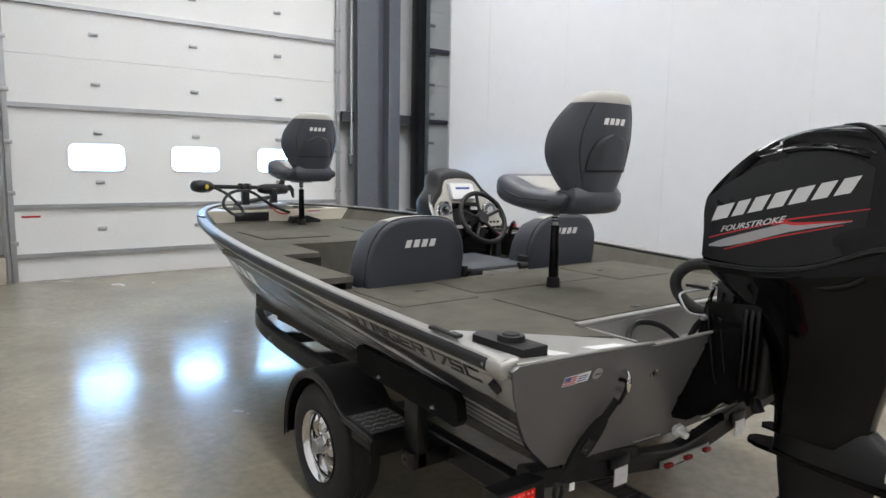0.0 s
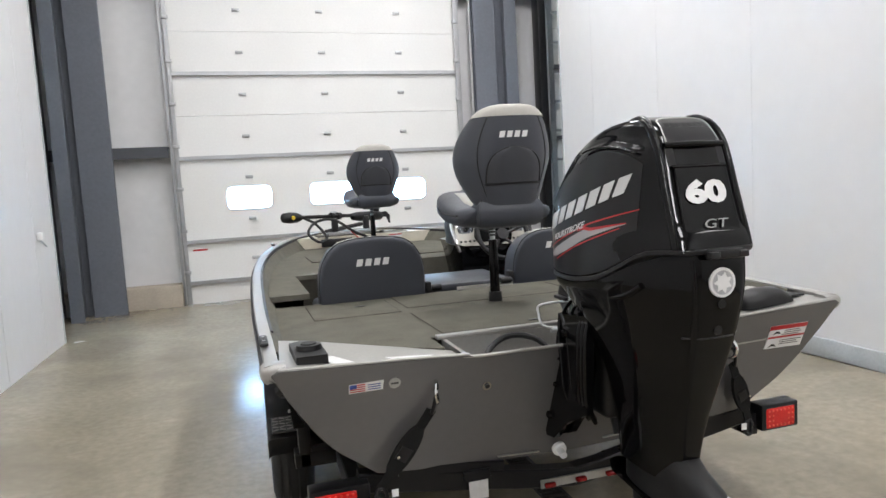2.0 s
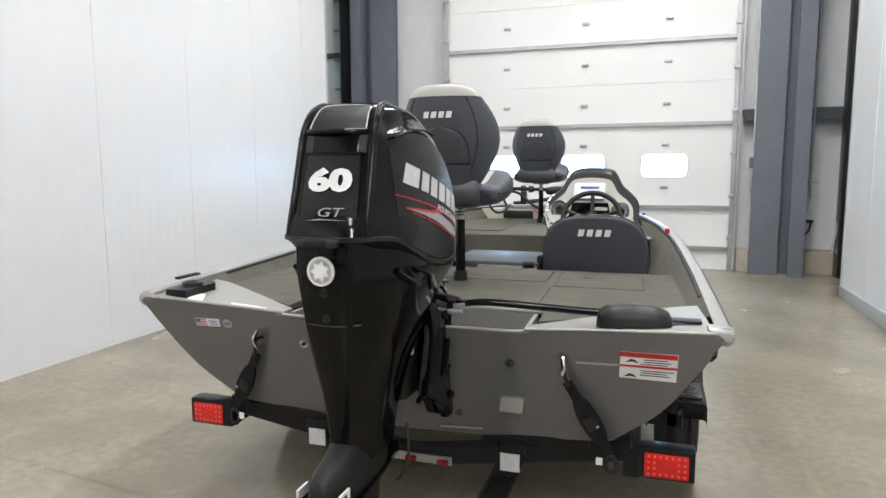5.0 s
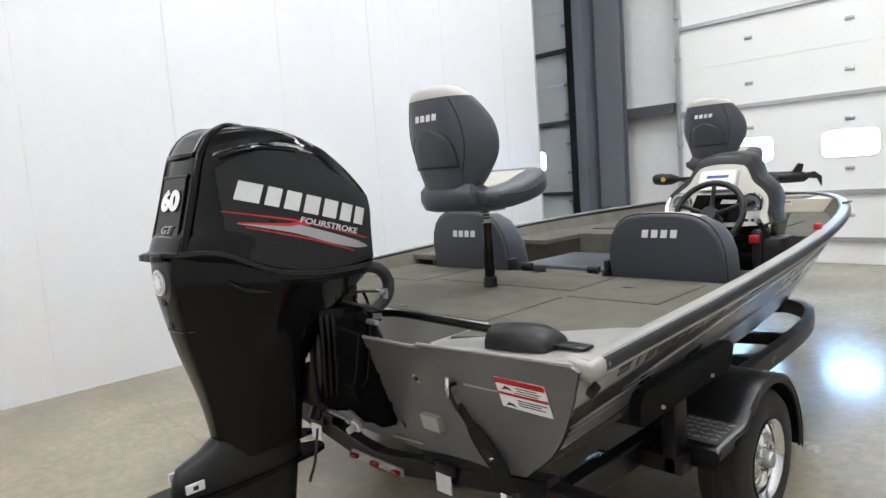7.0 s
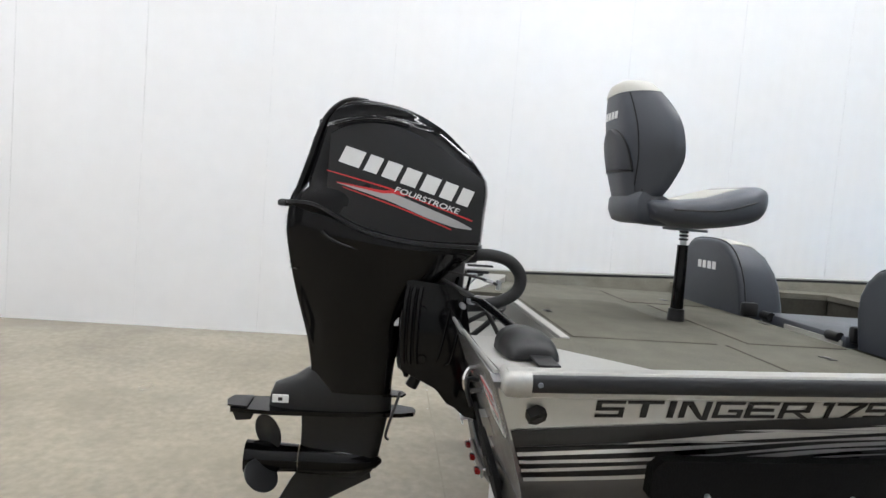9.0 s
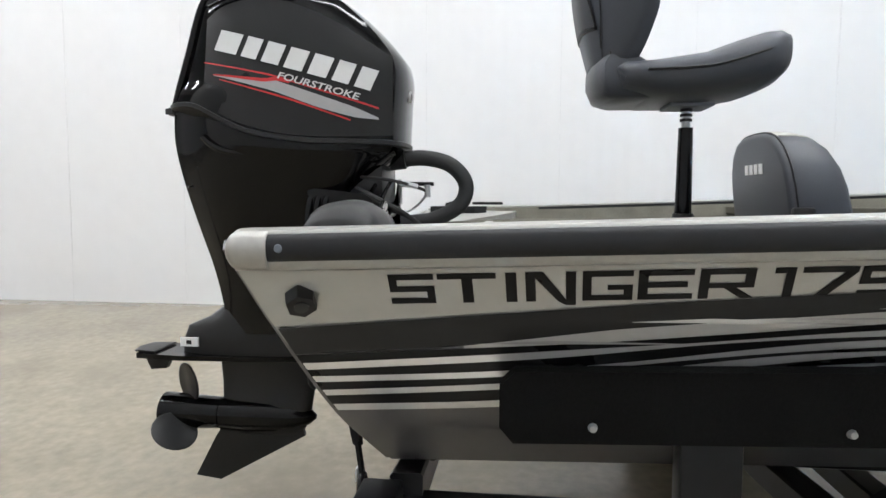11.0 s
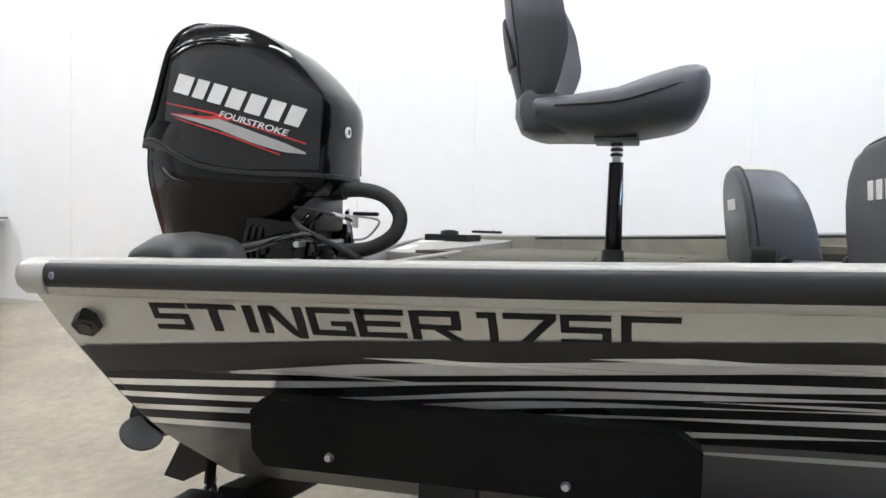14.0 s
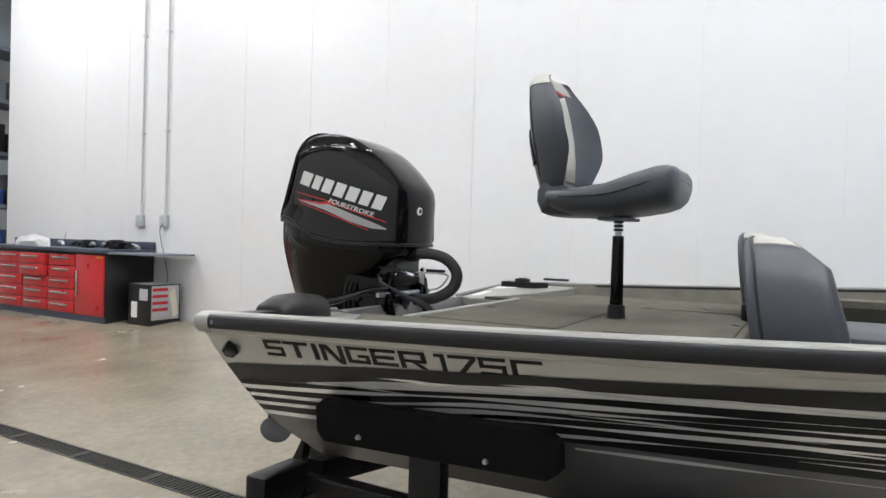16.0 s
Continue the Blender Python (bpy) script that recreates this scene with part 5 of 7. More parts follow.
# clamp bracket and swivel
for s in (-1, 1):
    poly = [(-0.03, 1.0), (0.035, 0.985), (0.03, 0.93), (0.005, 0.915), (0.11, 0.60), (0.085, 0.565), (0.0, 0.60), (-0.10, 0.72), (-0.13, 0.86), (-0.10, 0.96)]
    part("clamp_bracket", prism(bmesh.new(), poly, lambda u, v, d: Vector((CX + d, u, v)), s * 0.095, s * 0.125), M["blackgloss"], motor, "black clamp bracket", 0)
    for y, z in ((-0.02, 0.93), (0.05, 0.67)):
        part("clamp_bolt", cyl(bmesh.new(), (CX + s * 0.125, y, z), (CX + s * 0.138, y, z), 0.013, 0.012, 8), M["steel_dark"], motor)
    part("bracket_rib", tube(bmesh.new(), [(CX + s * 0.13, -0.08, 0.95), (CX + s * 0.13, -0.10, 0.84), (CX + s * 0.13, -0.03, 0.68), (CX + s * 0.13, 0.05, 0.62)], 0.012, 8, 3), M["blackmatte"], motor)
for s in (-1, 1):
    part("cheek", prism(bmesh.new(), [(-0.17, 1.03), (0.03, 1.01), (0.04, 0.94), (0.07, 0.80), (0.145, 0.60), (0.12, 0.555), (0.06, 0.565), (-0.05, 0.66), (-0.17, 0.72)], lambda u, v, d: Vector((CX + s * d, u, v)), 0.128, 0.150), M["blackgloss"], motor, "black cast clamp cheek", 0)
    for k, (y, z, r) in enumerate(((-0.02, 0.95, 0.016), (0.02, 0.86, 0.011), (0.055, 0.76, 0.011), (0.09, 0.64, 0.014), (-0.10, 0.76, 0.018), (-0.11, 0.93, 0.014))):
        part("cheek_boss", cyl(bmesh.new(), (CX + s * 0.150, y, z), (CX + s * (0.158 + 0.004 * (k % 2)), y, z), r, r * 0.8, 8), M["blackgloss"], motor)
    for k in range(3):
        y = -0.165 + 0.022 * k
        part("vertical_hose", tube(bmesh.new(), [(CX + s * 0.10, y + 0.02, 1.06), (CX + s * 0.150, y, 0.99), (CX + s * 0.158, y - 0.004, 0.88), (CX + s * 0.150, y, 0.76), (CX + s * 0.11, y + 0.02, 0.69)], 0.0095, 8, 4), M["blackgloss"], motor, "", 1.2)
part("swivel", bx(CX - 0.088, CX + 0.088, -0.18, 0.0, 0.69, 1.02, 0.03, 3), M["blackmatte"], motor, "black swivel bracket")
for k, (x, y, r) in enumerate(((-0.150, -0.01, 0.009), (-0.140, -0.05, 0.007), (-0.135, -0.09, 0.010), (0.140, -0.04, 0.008), (0.150, 0.0, 0.007))):
    part("hanging_cable", tube(bmesh.new(), [(CX + x * 0.6, y + 0.05, 1.05), (CX + x, y + 0.03, 0.98), (CX + x * 1.05, y, 0.85 - 0.02 * k), (CX + x, y - 0.02, 0.74), (CX + x * 0.7, y - 0.04, 0.67)], r * 0.75, 8, 4), M["blackgloss"], motor, "", 0.9)
part("trim_unit", bx(CX - 0.118, CX + 0.118, -0.10, -0.02, 0.70, 0.96, 0.025, 3), M["blackgloss"], motor, "black trim and tilt unit")
part("tilt_ram", cyl(bmesh.new(), (CX, -0.12, 0.62), (CX, 0.02, 0.93), 0.022, 0.022, 12), M["blackmatte"], motor)
part("upper_mount", bx(CX - 0.10, CX + 0.10, -0.20, 0.03, 0.985, 1.11, 0.02, 2), M["black"], motor, "dark engine mount")
part("tilt_tube", cyl(bmesh.new(), (CX - 0.18, 0.02, 0.955), (CX + 0.20, 0.02, 0.955), 0.009, 0.009, 12), M["galv"], motor, "bright steering tube")
part("steering_link", tube(bmesh.new(), [(CX - 0.14, 0.02, 0.96), (CX - 0.19, 0.06, 0.965), (CX - 0.19, 0.10, 1.0), (CX - 0.17, 0.11, 1.03), (CX - 0.02, 0.05, 1.04)], 0.0042, 8, 4), M["galv"], motor, "bright steering link")
part("link_post", cyl(bmesh.new(), (CX - 0.10, 0.042, 0.985), (CX - 0.10, 0.040, 1.06), 0.006, 0.005, 10), M["galv"], motor, "bright upright pin")
part("shift_lever", bx(CX - 0.11, CX - 0.09, 0.06, 0.145, 1.040, 1.052, 0.004), M["blackmatte"], motor, "black lever")
part("shift_link", tube(bmesh.new(), [(CX + 0.12, -0.03, 1.06), (CX + 0.13, 0.06, 1.05), (CX + 0.10, 0.13, 1.03), (CX + 0.09, 0.15, 1.02)], 0.0045, 8, 3), M["rubber"], motor, "black shift link")
part("link_nut", cyl(bmesh.new(), (CX + 0.115, 0.09, 1.042), (CX + 0.105, 0.125, 1.034), 0.008, 0.008, 6), M["galv"], motor)
part("link_end", cyl(bmesh.new(), (CX + 0.09, 0.15, 1.005), (CX + 0.09, 0.15, 1.04), 0.009, 0.009, 8), M["galv"], motor)
part("rigging_hose", tube(bmesh.new(), [(CX, 0.05, 1.112), (CX - 0.005, 0.13, 1.118), (CX - 0.01, 0.205, 1.098), (CX - 0.015, 0.248, 1.045), (CX - 0.01, 0.232, 0.985), (CX - 0.01, 0.155, 0.942), (CX, 0.06, 0.930)], 0.0225, 12, 5), M["rubber"], motor, "thick black rigging hose")
part("hose_collar", cyl(bmesh.new(), (CX, 0.03, 1.110), (CX, 0.075, 1.115), 0.029, 0.029, 14), M["blackmatte"], motor)
part("steering_cable", tube(bmesh.new(), [(CX + 0.10, 0.04, 0.965), (0.30, 0.06, 0.985), (0.48, 0.09, 0.975), (0.62, 0.11, 0.965), (0.72, 0.12, 0.96)], 0.013, 10, 5), M["blackgloss"], motor, "black steering cable")
part("cable_nut", cyl(bmesh.new(), (CX + 0.16, 0.045, 0.972), (CX + 0.20, 0.05, 0.977), 0.013, 0.013, 8), M["galv"], motor)
for k in range(3):
    part("cable", tube(bmesh.new(), [(CX + 0.05 + 0.02 * k, -0.05, 1.03), (CX + 0.14 + 0.02 * k, 0.03, 0.98 + 0.01 * k), (CX + 0.13, 0.10, 0.955), (CX + 0.02 * k, 0.14, 0.90), (CX + 0.02, 0.20, 0.80)], 0.007, 7, 4), M["rubber"], motor)
part("cable_bundle", tube(bmesh.new(), [(CX + 0.12, -0.14, 1.0), (CX + 0.14, -0.17, 0.92), (CX + 0.135, -0.17, 0.82), (CX + 0.12, -0.15, 0.72)], 0.009, 8, 4), M["rubber"], motor, "dark cable sleeve")
part("side_tag", bx(CX + 0.10, CX + 0.104, -0.20, -0.185, 0.86, 0.90), M["white"], motor, "small white tag")
part("drip_hose", tube(bmesh.new(), [(CX + 0.08, -0.16, 0.62), (CX + 0.1, -0.19, 0.52), (CX + 0.08, -0.2, 0.46), (CX + 0.06, -0.19, 0.44)], 0.005, 6, 3), M["rubber"], motor)
part("yellow_cap", cyl(bmesh.new(), (CX + 0.13, 0.04, 0.61), (CX + 0.145, 0.04, 0.61), 0.009, 0.009, 8), M["yellow"], motor, "small yellow cap")
part("yellow_cap", cyl(bmesh.new(), (CX - 0.145, 0.04, 0.61), (CX - 0.13, 0.04, 0.61), 0.009, 0.009, 8), M["yellow"], motor, "small yellow cap")
# the plate sits a little above the gearcase neck's foot
for o in motor.children_recursive:
    if o.name.split(".")[0] in ("cavitation_plate", "plate_tip", "trim_tab", "gearcase_top", "spec_label") or (o.parent and o.parent.name.startswith("spec_label")):
        for v in o.data.vertices:
            v.co.z += 0.012
# the crown is low and flat
for o in motor.children_recursive:
    for v in o.data.vertices:
        v.co.z -= 0.18 * max(0.0, v.co.z + motor.location.z - 1.53)
# the leg leans a little to port on its way down
for o in motor.children_recursive:
    for v in o.data.vertices:
        v.co.x -= 0.045 * max(0.0, min(1.10 - (v.co.z + motor.location.z), 0.62))
# cover over the cable end on the starboard corner
cov = thing("cable_cover", (0.80, 0.12, 0.95), "black rubber cable cover lying on the corner of the transom", "cover")
rings = []
for x, w, h in ((0.68, 0.04, 0.04), (0.70, 0.06, 0.062), (0.79, 0.066, 0.066), (0.86, 0.064, 0.058), (0.90, 0.058, 0.036), (0.91, 0.05, 0.015)):
    zb = 0.952 - 0.045 * (1.03 - x) / 0.6
    rings.append([Vector((x, 0.105 + w * math.cos(a), zb + h * max(0, math.sin(a)) ** 0.7)) for a in np.linspace(0, math.pi, 13)])
part("cover", loft(bmesh.new(), rings), M["blackmatte"], cov, "", 0.8)
part("tab", bx(0.89, 1.0, 0.09, 0.14, 0.949, 0.957, 0.003), M["blackmatte"], cov)

# ---------------------------------------------------------------- the trailer
trailer = thing("boat_trailer", (0, 2.0, 0.0), "black painted tubular boat trailer with diamond plate fender steps", "trailer")


def beam(name, pts, w=0.05, h=0.08, label=""):
    """A square tube along a polyline, its height upright."""
    bm = bmesh.new()
    path = [Vector(p) for p in pts]
    rings = []
    for i, p in enumerate(path):
        d = (path[min(i + 1, len(path) - 1)] - path[max(i - 1, 0)]).normalized()
        s = d.cross(Vector((0, 0, 1))).normalized()
        u = s.cross(d)
        rings.append([p + s * a * w / 2 + u * b * h / 2 for a, b in ((-0.85, -1), (0.85, -1), (1, -0.85), (1, 0.85), (0.85, 1), (-0.85, 1), (-1, 0.85), (-1, -0.85))])
    return part(name, loft(bm, rings), M["trailer"], trailer, label, 0.4)


WX, WY, WZ, WRAD = 0.98, 1.17, 0.285, 0.262
for s in (-1, 1):
    curve = [(s * 0.80, 0.16, 0.43), (s * 0.80, 0.9, 0.43), (s * 0.81, 1.6, 0.45), (s * 0.82, 2.2, 0.48), (s * 0.80, 2.5, 0.50), (s * 0.73, 2.72, 0.51), (s * 0.58, 2.90, 0.50), (s * 0.38, 3.02, 0.47), (s * 0.05, 3.45, 0.44)]
    beam("frame_rail", [tuple(p) for p in catmull(curve, 5)], 0.055, 0.085, "black frame rail")
    beam("bunk", [(s * 0.42, 0.2, 0.445), (s * 0.42, 2.6, 0.44)], 0.09, 0.05, "carpeted hull bunk")
    # carpeted side guide board with its bolts and bracket
    aft = 0.07 if s < 0 else 0.0
    gb = prism(bmesh.new(), [(0.368, 0.672), (0.368, 0.735), (0.39, 0.757), (0.985, 0.775), (1.018, 0.752), (1.018, 0.69), (0.99, 0.668), (0.388, 0.648)], lambda u, v, d: Vector((s * (d + 0.12 * (v - 0.7)), u - aft, v)), 0.958, 0.996)
    board = part("guide_board", gb, M["bunk"], trailer, "black carpeted side guide board", 0)
    for y, z in ((0.501, 0.678), (0.849, 0.684)):
        part("carriage_bolt", cyl(bmesh.new(), (s * 0.992, y - aft, z), (s * 1.002, y - aft, z), 0.0075, 0.005, 10), M["galv"], board, "bright bolt head")
    part("guide_post", bx(min(s * 0.92, s * 0.967), max(s * 0.92, s * 0.967), 0.63 - aft, 0.72 - aft, 0.40, 0.70, 0.006), M["trailer"], trailer, "black guide post")
    part("guide_foot", bx(min(s * 0.78, s * 0.985), max(s * 0.78, s * 0.985), 0.63 - aft, 0.71 - aft, 0.40, 0.46, 0.006), M["trailer"], trailer)
    # wheel
    xo, xi = WX + 0.085, WX - 0.085
    def ring(x, r, n=40, q=WRAD / 0.305):
        return [Vector((s * x, WY + q * r * math.cos(2 * math.pi * i / n), WZ + q * r * math.sin(2 * math.pi * i / n))) for i in range(n)]
    wheel = part("wheel", loft(bmesh.new(), [ring(xi + 0.02, 0.16), ring(xo - 0.045, 0.155), ring(xo - 0.04, 0.06), ring(xo - 0.02, 0.045), ring(xo - 0.018, 0.01)]), M["chrome"], trailer, "chrome modular steel wheel", 0.6)
    tyre_prof = [(xi + 0.012, 0.172), (xi, 0.20), (xi - 0.008, 0.24), (xi + 0.002, 0.28), (xi + 0.025, 0.302), (WX, 0.305), (xo - 0.025, 0.302), (xo - 0.002, 0.28), (xo + 0.008, 0.24), (xo, 0.20), (xo - 0.012, 0.172), (xo - 0.03, 0.168)]
    tyre = part("tyre", loft(bmesh.new(), [ring(x, r, 64) for x, r in tyre_prof], cap=False), M["rubber"], wheel, "black trailer tyre", 0.7)
    for x in (-0.055, -0.02, 0.02, 0.055):
        part("tread_groove", loft(bmesh.new(), [ring(WX + x - 0.004, 0.306, 64), ring(WX + x + 0.004, 0.306, 64)], cap=False), M["black"], wheel)
    part("rim_lip", loft(bmesh.new(), [ring(xo - 0.03, 0.165), ring(xo - 0.005, 0.178), ring(xo + 0.001, 0.176), ring(xo - 0.004, 0.166), ring(xo - 0.03, 0.158)], cap=False), M["chrome"], wheel, "polished rim lip", 0.9)
    for k in range(8):
        a = 2 * math.pi * k / 8
        d, e, ax = Vector((0, math.cos(a), math.sin(a))), Vector((0, -math.sin(a), math.cos(a))), Vector((s, 0, 0))
        ctr = Vector((s * (xo - 0.034), WY, WZ))
        rg = []
        for r, w, h in ((0.050, 0.018, 0.016), (0.075, 0.016, 0.020), (0.100, 0.018, 0.016), (0.122, 0.026, 0.004), (0.130, 0.028, 0.0)):
            rg.append([ctr + d * r + e * w - ax * 0.004, ctr + d * r + e * w * 0.75 + ax * h, ctr + d * r - e * w * 0.75 + ax * h, ctr + d * r - e * w - ax * 0.004])
        part("spoke", loft(bmesh.new(), rg), M["chrome"], wheel, "", 0.8)
        a += math.pi / 8
        y, z = WY + 0.098 * math.cos(a), WZ + 0.098 * math.sin(a)
        part("rim_window", cyl(bmesh.new(), (s * (xo - 0.05), y, z), (s * (xo - 0.0365), y, z), 0.017, 0.017, 14), M["black"], wheel)
    for k in range(5):
        a = 2 * math.pi * k / 5 + 0.3
        y, z = WY + 0.048 * math.cos(a), WZ + 0.048 * math.sin(a)
        part("lug_nut", cyl(bmesh.new(), (s * (xo - 0.03), y, z), (s * (xo - 0.004), y, z), 0.010, 0.008, 6), M["chrome"], wheel)
    part("hub_cap", cyl(bmesh.new(), (s * (xo - 0.03), WY, WZ), (s * (xo + 0.012), WY, WZ), 0.036, 0.028, 18), M["galv"], wheel, "grey hub cap")
    for k in range(16):
        a = 2 * math.pi * (k + 0.5) / 16
        y, z = WY + 0.123 * math.cos(a), WZ + 0.123 * math.sin(a)
        part("rim_hole", cyl(bmesh.new(), (s * (xo - 0.05), y, z), (s * (xo - 0.0375), y, z), 0.010, 0.010, 8), M["black"], wheel)
    # fender with step
    bm = bmesh.new()
    prof = [(WY + 0.322 * math.cos(radians(a)), WZ + 0.326 * math.sin(radians(a))) for a in np.linspace(-8, 128, 18)]
    prof += [(0.945, 0.520), (0.915, 0.504), (0.72, 0.497), (0.695, 0.485), (0.69, 0.42)]
    rows = []
    for y, z in prof:
        rows.append([Vector((s * 0.845, y, z - 0.05)), Vector((s * 0.845, y, z)), Vector((s * 1.065, y, z)), Vector((s * 1.078, y, z - 0.006)), Vector((s * 1.081, y, z - 0.02))])
    loft(bm, rows, closed=False)
    fen = part("fender", bm, M["trailer"], trailer, "black rounded steel fender", 0.6)
    fen.modifiers.new("thick", 'SOLIDIFY').thickness = 0.006
    inner = [(WY + 0.288 * math.cos(radians(a)), WZ + 0.290 * math.sin(radians(a))) for a in np.linspace(-8, 128, 18)]
    bm = bmesh.new()
    va = [bm.verts.new((s * 1.077, y, z)) for y, z in prof[:18]]
    vb = [bm.verts.new((s * 1.077, y, z)) for y, z in inner]
    for i in range(17):
        bm.faces.new((va[i], va[i + 1], vb[i + 1], vb[i]))
    sk = part("fender_skirt", bm, M["trailer"], trailer)
    sk.modifiers.new("thick", 'SOLIDIFY').thickness = 0.006
    part("fender_brace", bx(min(s * 0.80, s * 1.05), max(s * 0.80, s * 1.05), 0.705, 0.90, 0.415, 0.488, 0.01), M["trailer"], trailer, "black step box")
    sp = part("step_plate", bx(min(s * 0.885, s * 1.062), max(s * 0.885, s * 1.062), 0.715, 0.905, 0.4985, 0.5045), M["tread"], trailer, "diamond plate step")
    for i in range(5):
        for j in range(6):
            y, x = 0.737 + 0.036 * i, 0.905 + 0.028 * j
            a = radians(28 if (i + j) % 2 else -28)
            m = Matrix.Translation((s * x, y, 0.5065)) @ Matrix.Rotation(a, 4, 'Z')
            part("tread_bar", box(bmesh.new(), -0.012, 0.012, -0.0028, 0.0028, -0.002, 0.002, m=m), M["alu"], sp)
    for y in (1.29, 1.33):
        part("fender_bolt", cyl(bmesh.new(), (s * 0.90, y, WZ + 0.26), (s * 0.90, y, WZ + 0.285), 0.009, 0.007, 8), M["chrome"], trailer)
    # V shaped rear cross beam, one half each side
    beam("cross_beam", [(s * 0.80, 0.20, 0.475), (s * 0.42, 0.19, 0.42), (s * 0.10, 0.18, 0.372), (0, 0.18, 0.362)], 0.06, 0.07, "black rear cross beam")
    beam("beam_top", [(s * 0.66, 0.20, 0.497), (s * 0.40, 0.195, 0.470), (s * 0.28, 0.19, 0.455)], 0.08, 0.035)
    # tail lamp on its bracket
    lx = -0.883 if s < 0 else 0.912
    lz = 0.437 if s < 0 else 0.455
    arm = part("lamp_box", bx(lx - 0.09, lx + 0.09, 0.127, 0.20, lz - 0.05, lz + 0.058, 0.008) if s > 0 else bx(lx - 0.085, lx + 0.115, 0.127, 0.20, lz - 0.05, lz + 0.058, 0.008), M["trailer"], trailer, "black lamp bracket")
    lamp = part("tail_lamp", bx(lx - 0.072, lx + 0.072, 0.124, 0.14, lz - 0.043, lz + 0.043, 0.008), M["redlens"], trailer, "red LED tail lamp")
    for i in range(7):
        for j in range(4):
            if 1 <= j <= 2 and 2 <= i <= 4:
                continue
            x, z = lx - 0.057 + 0.019 * i, lz - 0.030 + 0.02 * j
            part("lamp_facet", cyl(bmesh.new(), (x, 0.125, z), (x, 0.122, z), 0.006, 0.004, 8), M["redfacet"], lamp)
    # plates hanging on the beam
    px = s * 0.385
    pl = bx(px - 0.035, px + 0.035, 0.135, 0.139, 0.36, 0.425)
    part("beam_tag", pl, M["tagwhite"], trailer, "bent silver tag")
    part("beam_clip", bx(px - 0.05, px + 0.05, 0.14, 0.16, 0.425, 0.46, 0.004), M["trailer"], trailer)
bar = part("marker_bar", bx(-0.145, 0.165, 0.140, 0.148, 0.347, 0.377), M["alu"], trailer, "three lamp marker bar")
for x in (-0.115, 0.01, 0.135):
    part("marker_lamp", bx(x - 0.022, x + 0.022, 0.118, 0.140, 0.353, 0.371, 0.007), M["red_small"], bar, "small red marker lamp")
for y in (0.95, 1.85, 2.35):
    beam("cross_tube", [(-0.8, y, 0.44), (-0.4, y, 0.41), (0, y, 0.40), (0.4, y, 0.41), (0.8, y, 0.44)], 0.06, 0.06, "black cross member")
beam("axle", [(-0.98, WY, 0.357), (0.98, WY, 0.357)], 0.06, 0.06, "trailer axle")
beam("tongue", [(0, 3.0, 0.42), (0, 4.1, 0.38)], 0.075, 0.09, "black trailer tongue")
part("keel_roller", cyl(bmesh.new(), (-0.06, 3.3, 0.52), (0.06, 3.3, 0.52), 0.035, 0.035, 14), M["rubber"], trailer)

skew(trailer, 0.002)

# transom tie-down straps
for s, u in ((-1, -0.546), (1, 0.575)):
    p0 = trans(u + s * 0.004, 0.775, 0.05)
    strap = thing("tie_down_strap", p0, "black ratchet tie-down strap hooked to the transom eye", "strap", "transom straps")
    p1 = Vector((s * 0.735, 0.105, 0.478))

    def lace(name, a, b, w, t, material, label="", ends=1.0):
        d = (b - a).normalized()
        side = d.cross(Vector((0, 1, 0))).normalized()
        nrm = side.cross(d)
        bm = bmesh.new()
        rg = []
        for q in (0, 0.12, 0.3, 0.5, 0.7, 0.88, 1):
            c = a.lerp(b, q)
            h = w / 2 * (ends + (1 - ends) * math.sin(math.pi * q) ** 0.6)
            rg.append([c + side * h + nrm * t / 2, c - side * h + nrm * t / 2, c - side * h - nrm * t / 2, c + side * h - nrm * t / 2])
        return part(name, loft(bm, rg), material, strap, label, 0.5)
    part("hook", tube(bmesh.new(), [p0 + Vector((0, 0.02, 0.03)), p0 + Vector((s * 0.004, -0.012, 0.03)), p0 + Vector((s * 0.012, -0.014, 0.0)), p0 + Vector((s * 0.02, 0, -0.04))], 0.007, 8, 3), M["blackmatte"], strap, "black coated hook")
    a = p0.lerp(p1, 0.10)
    lace("webbing", a, p1, 0.032, 0.006, M["webbing"])
    lace("ratchet_cover", p0.lerp(p1, 0.30), p0.lerp(p1, 0.84), 0.066, 0.014, M["webbing"], "black padded buckle cover", 0.45)
    lace("buckle", p0.lerp(p1, 0.52), p0.lerp(p1, 0.66), 0.040, 0.022, M["blackmatte"], "black cam buckle")
    part("rivet", cyl(bmesh.new(), p0.lerp(p1, 0.6) + Vector((s * 0.02, -0.018, 0)), p0.lerp(p1, 0.6) + Vector((s * 0.02, -0.024, 0)), 0.006, 0.005, 8), M["chrome"], strap)
    ringp = [p1 + Vector((0.022 * math.cos(q) * 0.8, 0.0, -0.03 + 0.03 * math.sin(q))) for q in np.linspace(0, 2 * math.pi, 13)]
    part("lower_hook", tube(bmesh.new(), ringp, 0.007, 8, 2), M["blackmatte"], strap, "black ring hook")
    part("white_tag", bx(p1.x - 0.008 - s * 0.04, p1.x + 0.014 - s * 0.04, 0.085, 0.088, 0.45, 0.475), M["white"], strap, "small white tag")

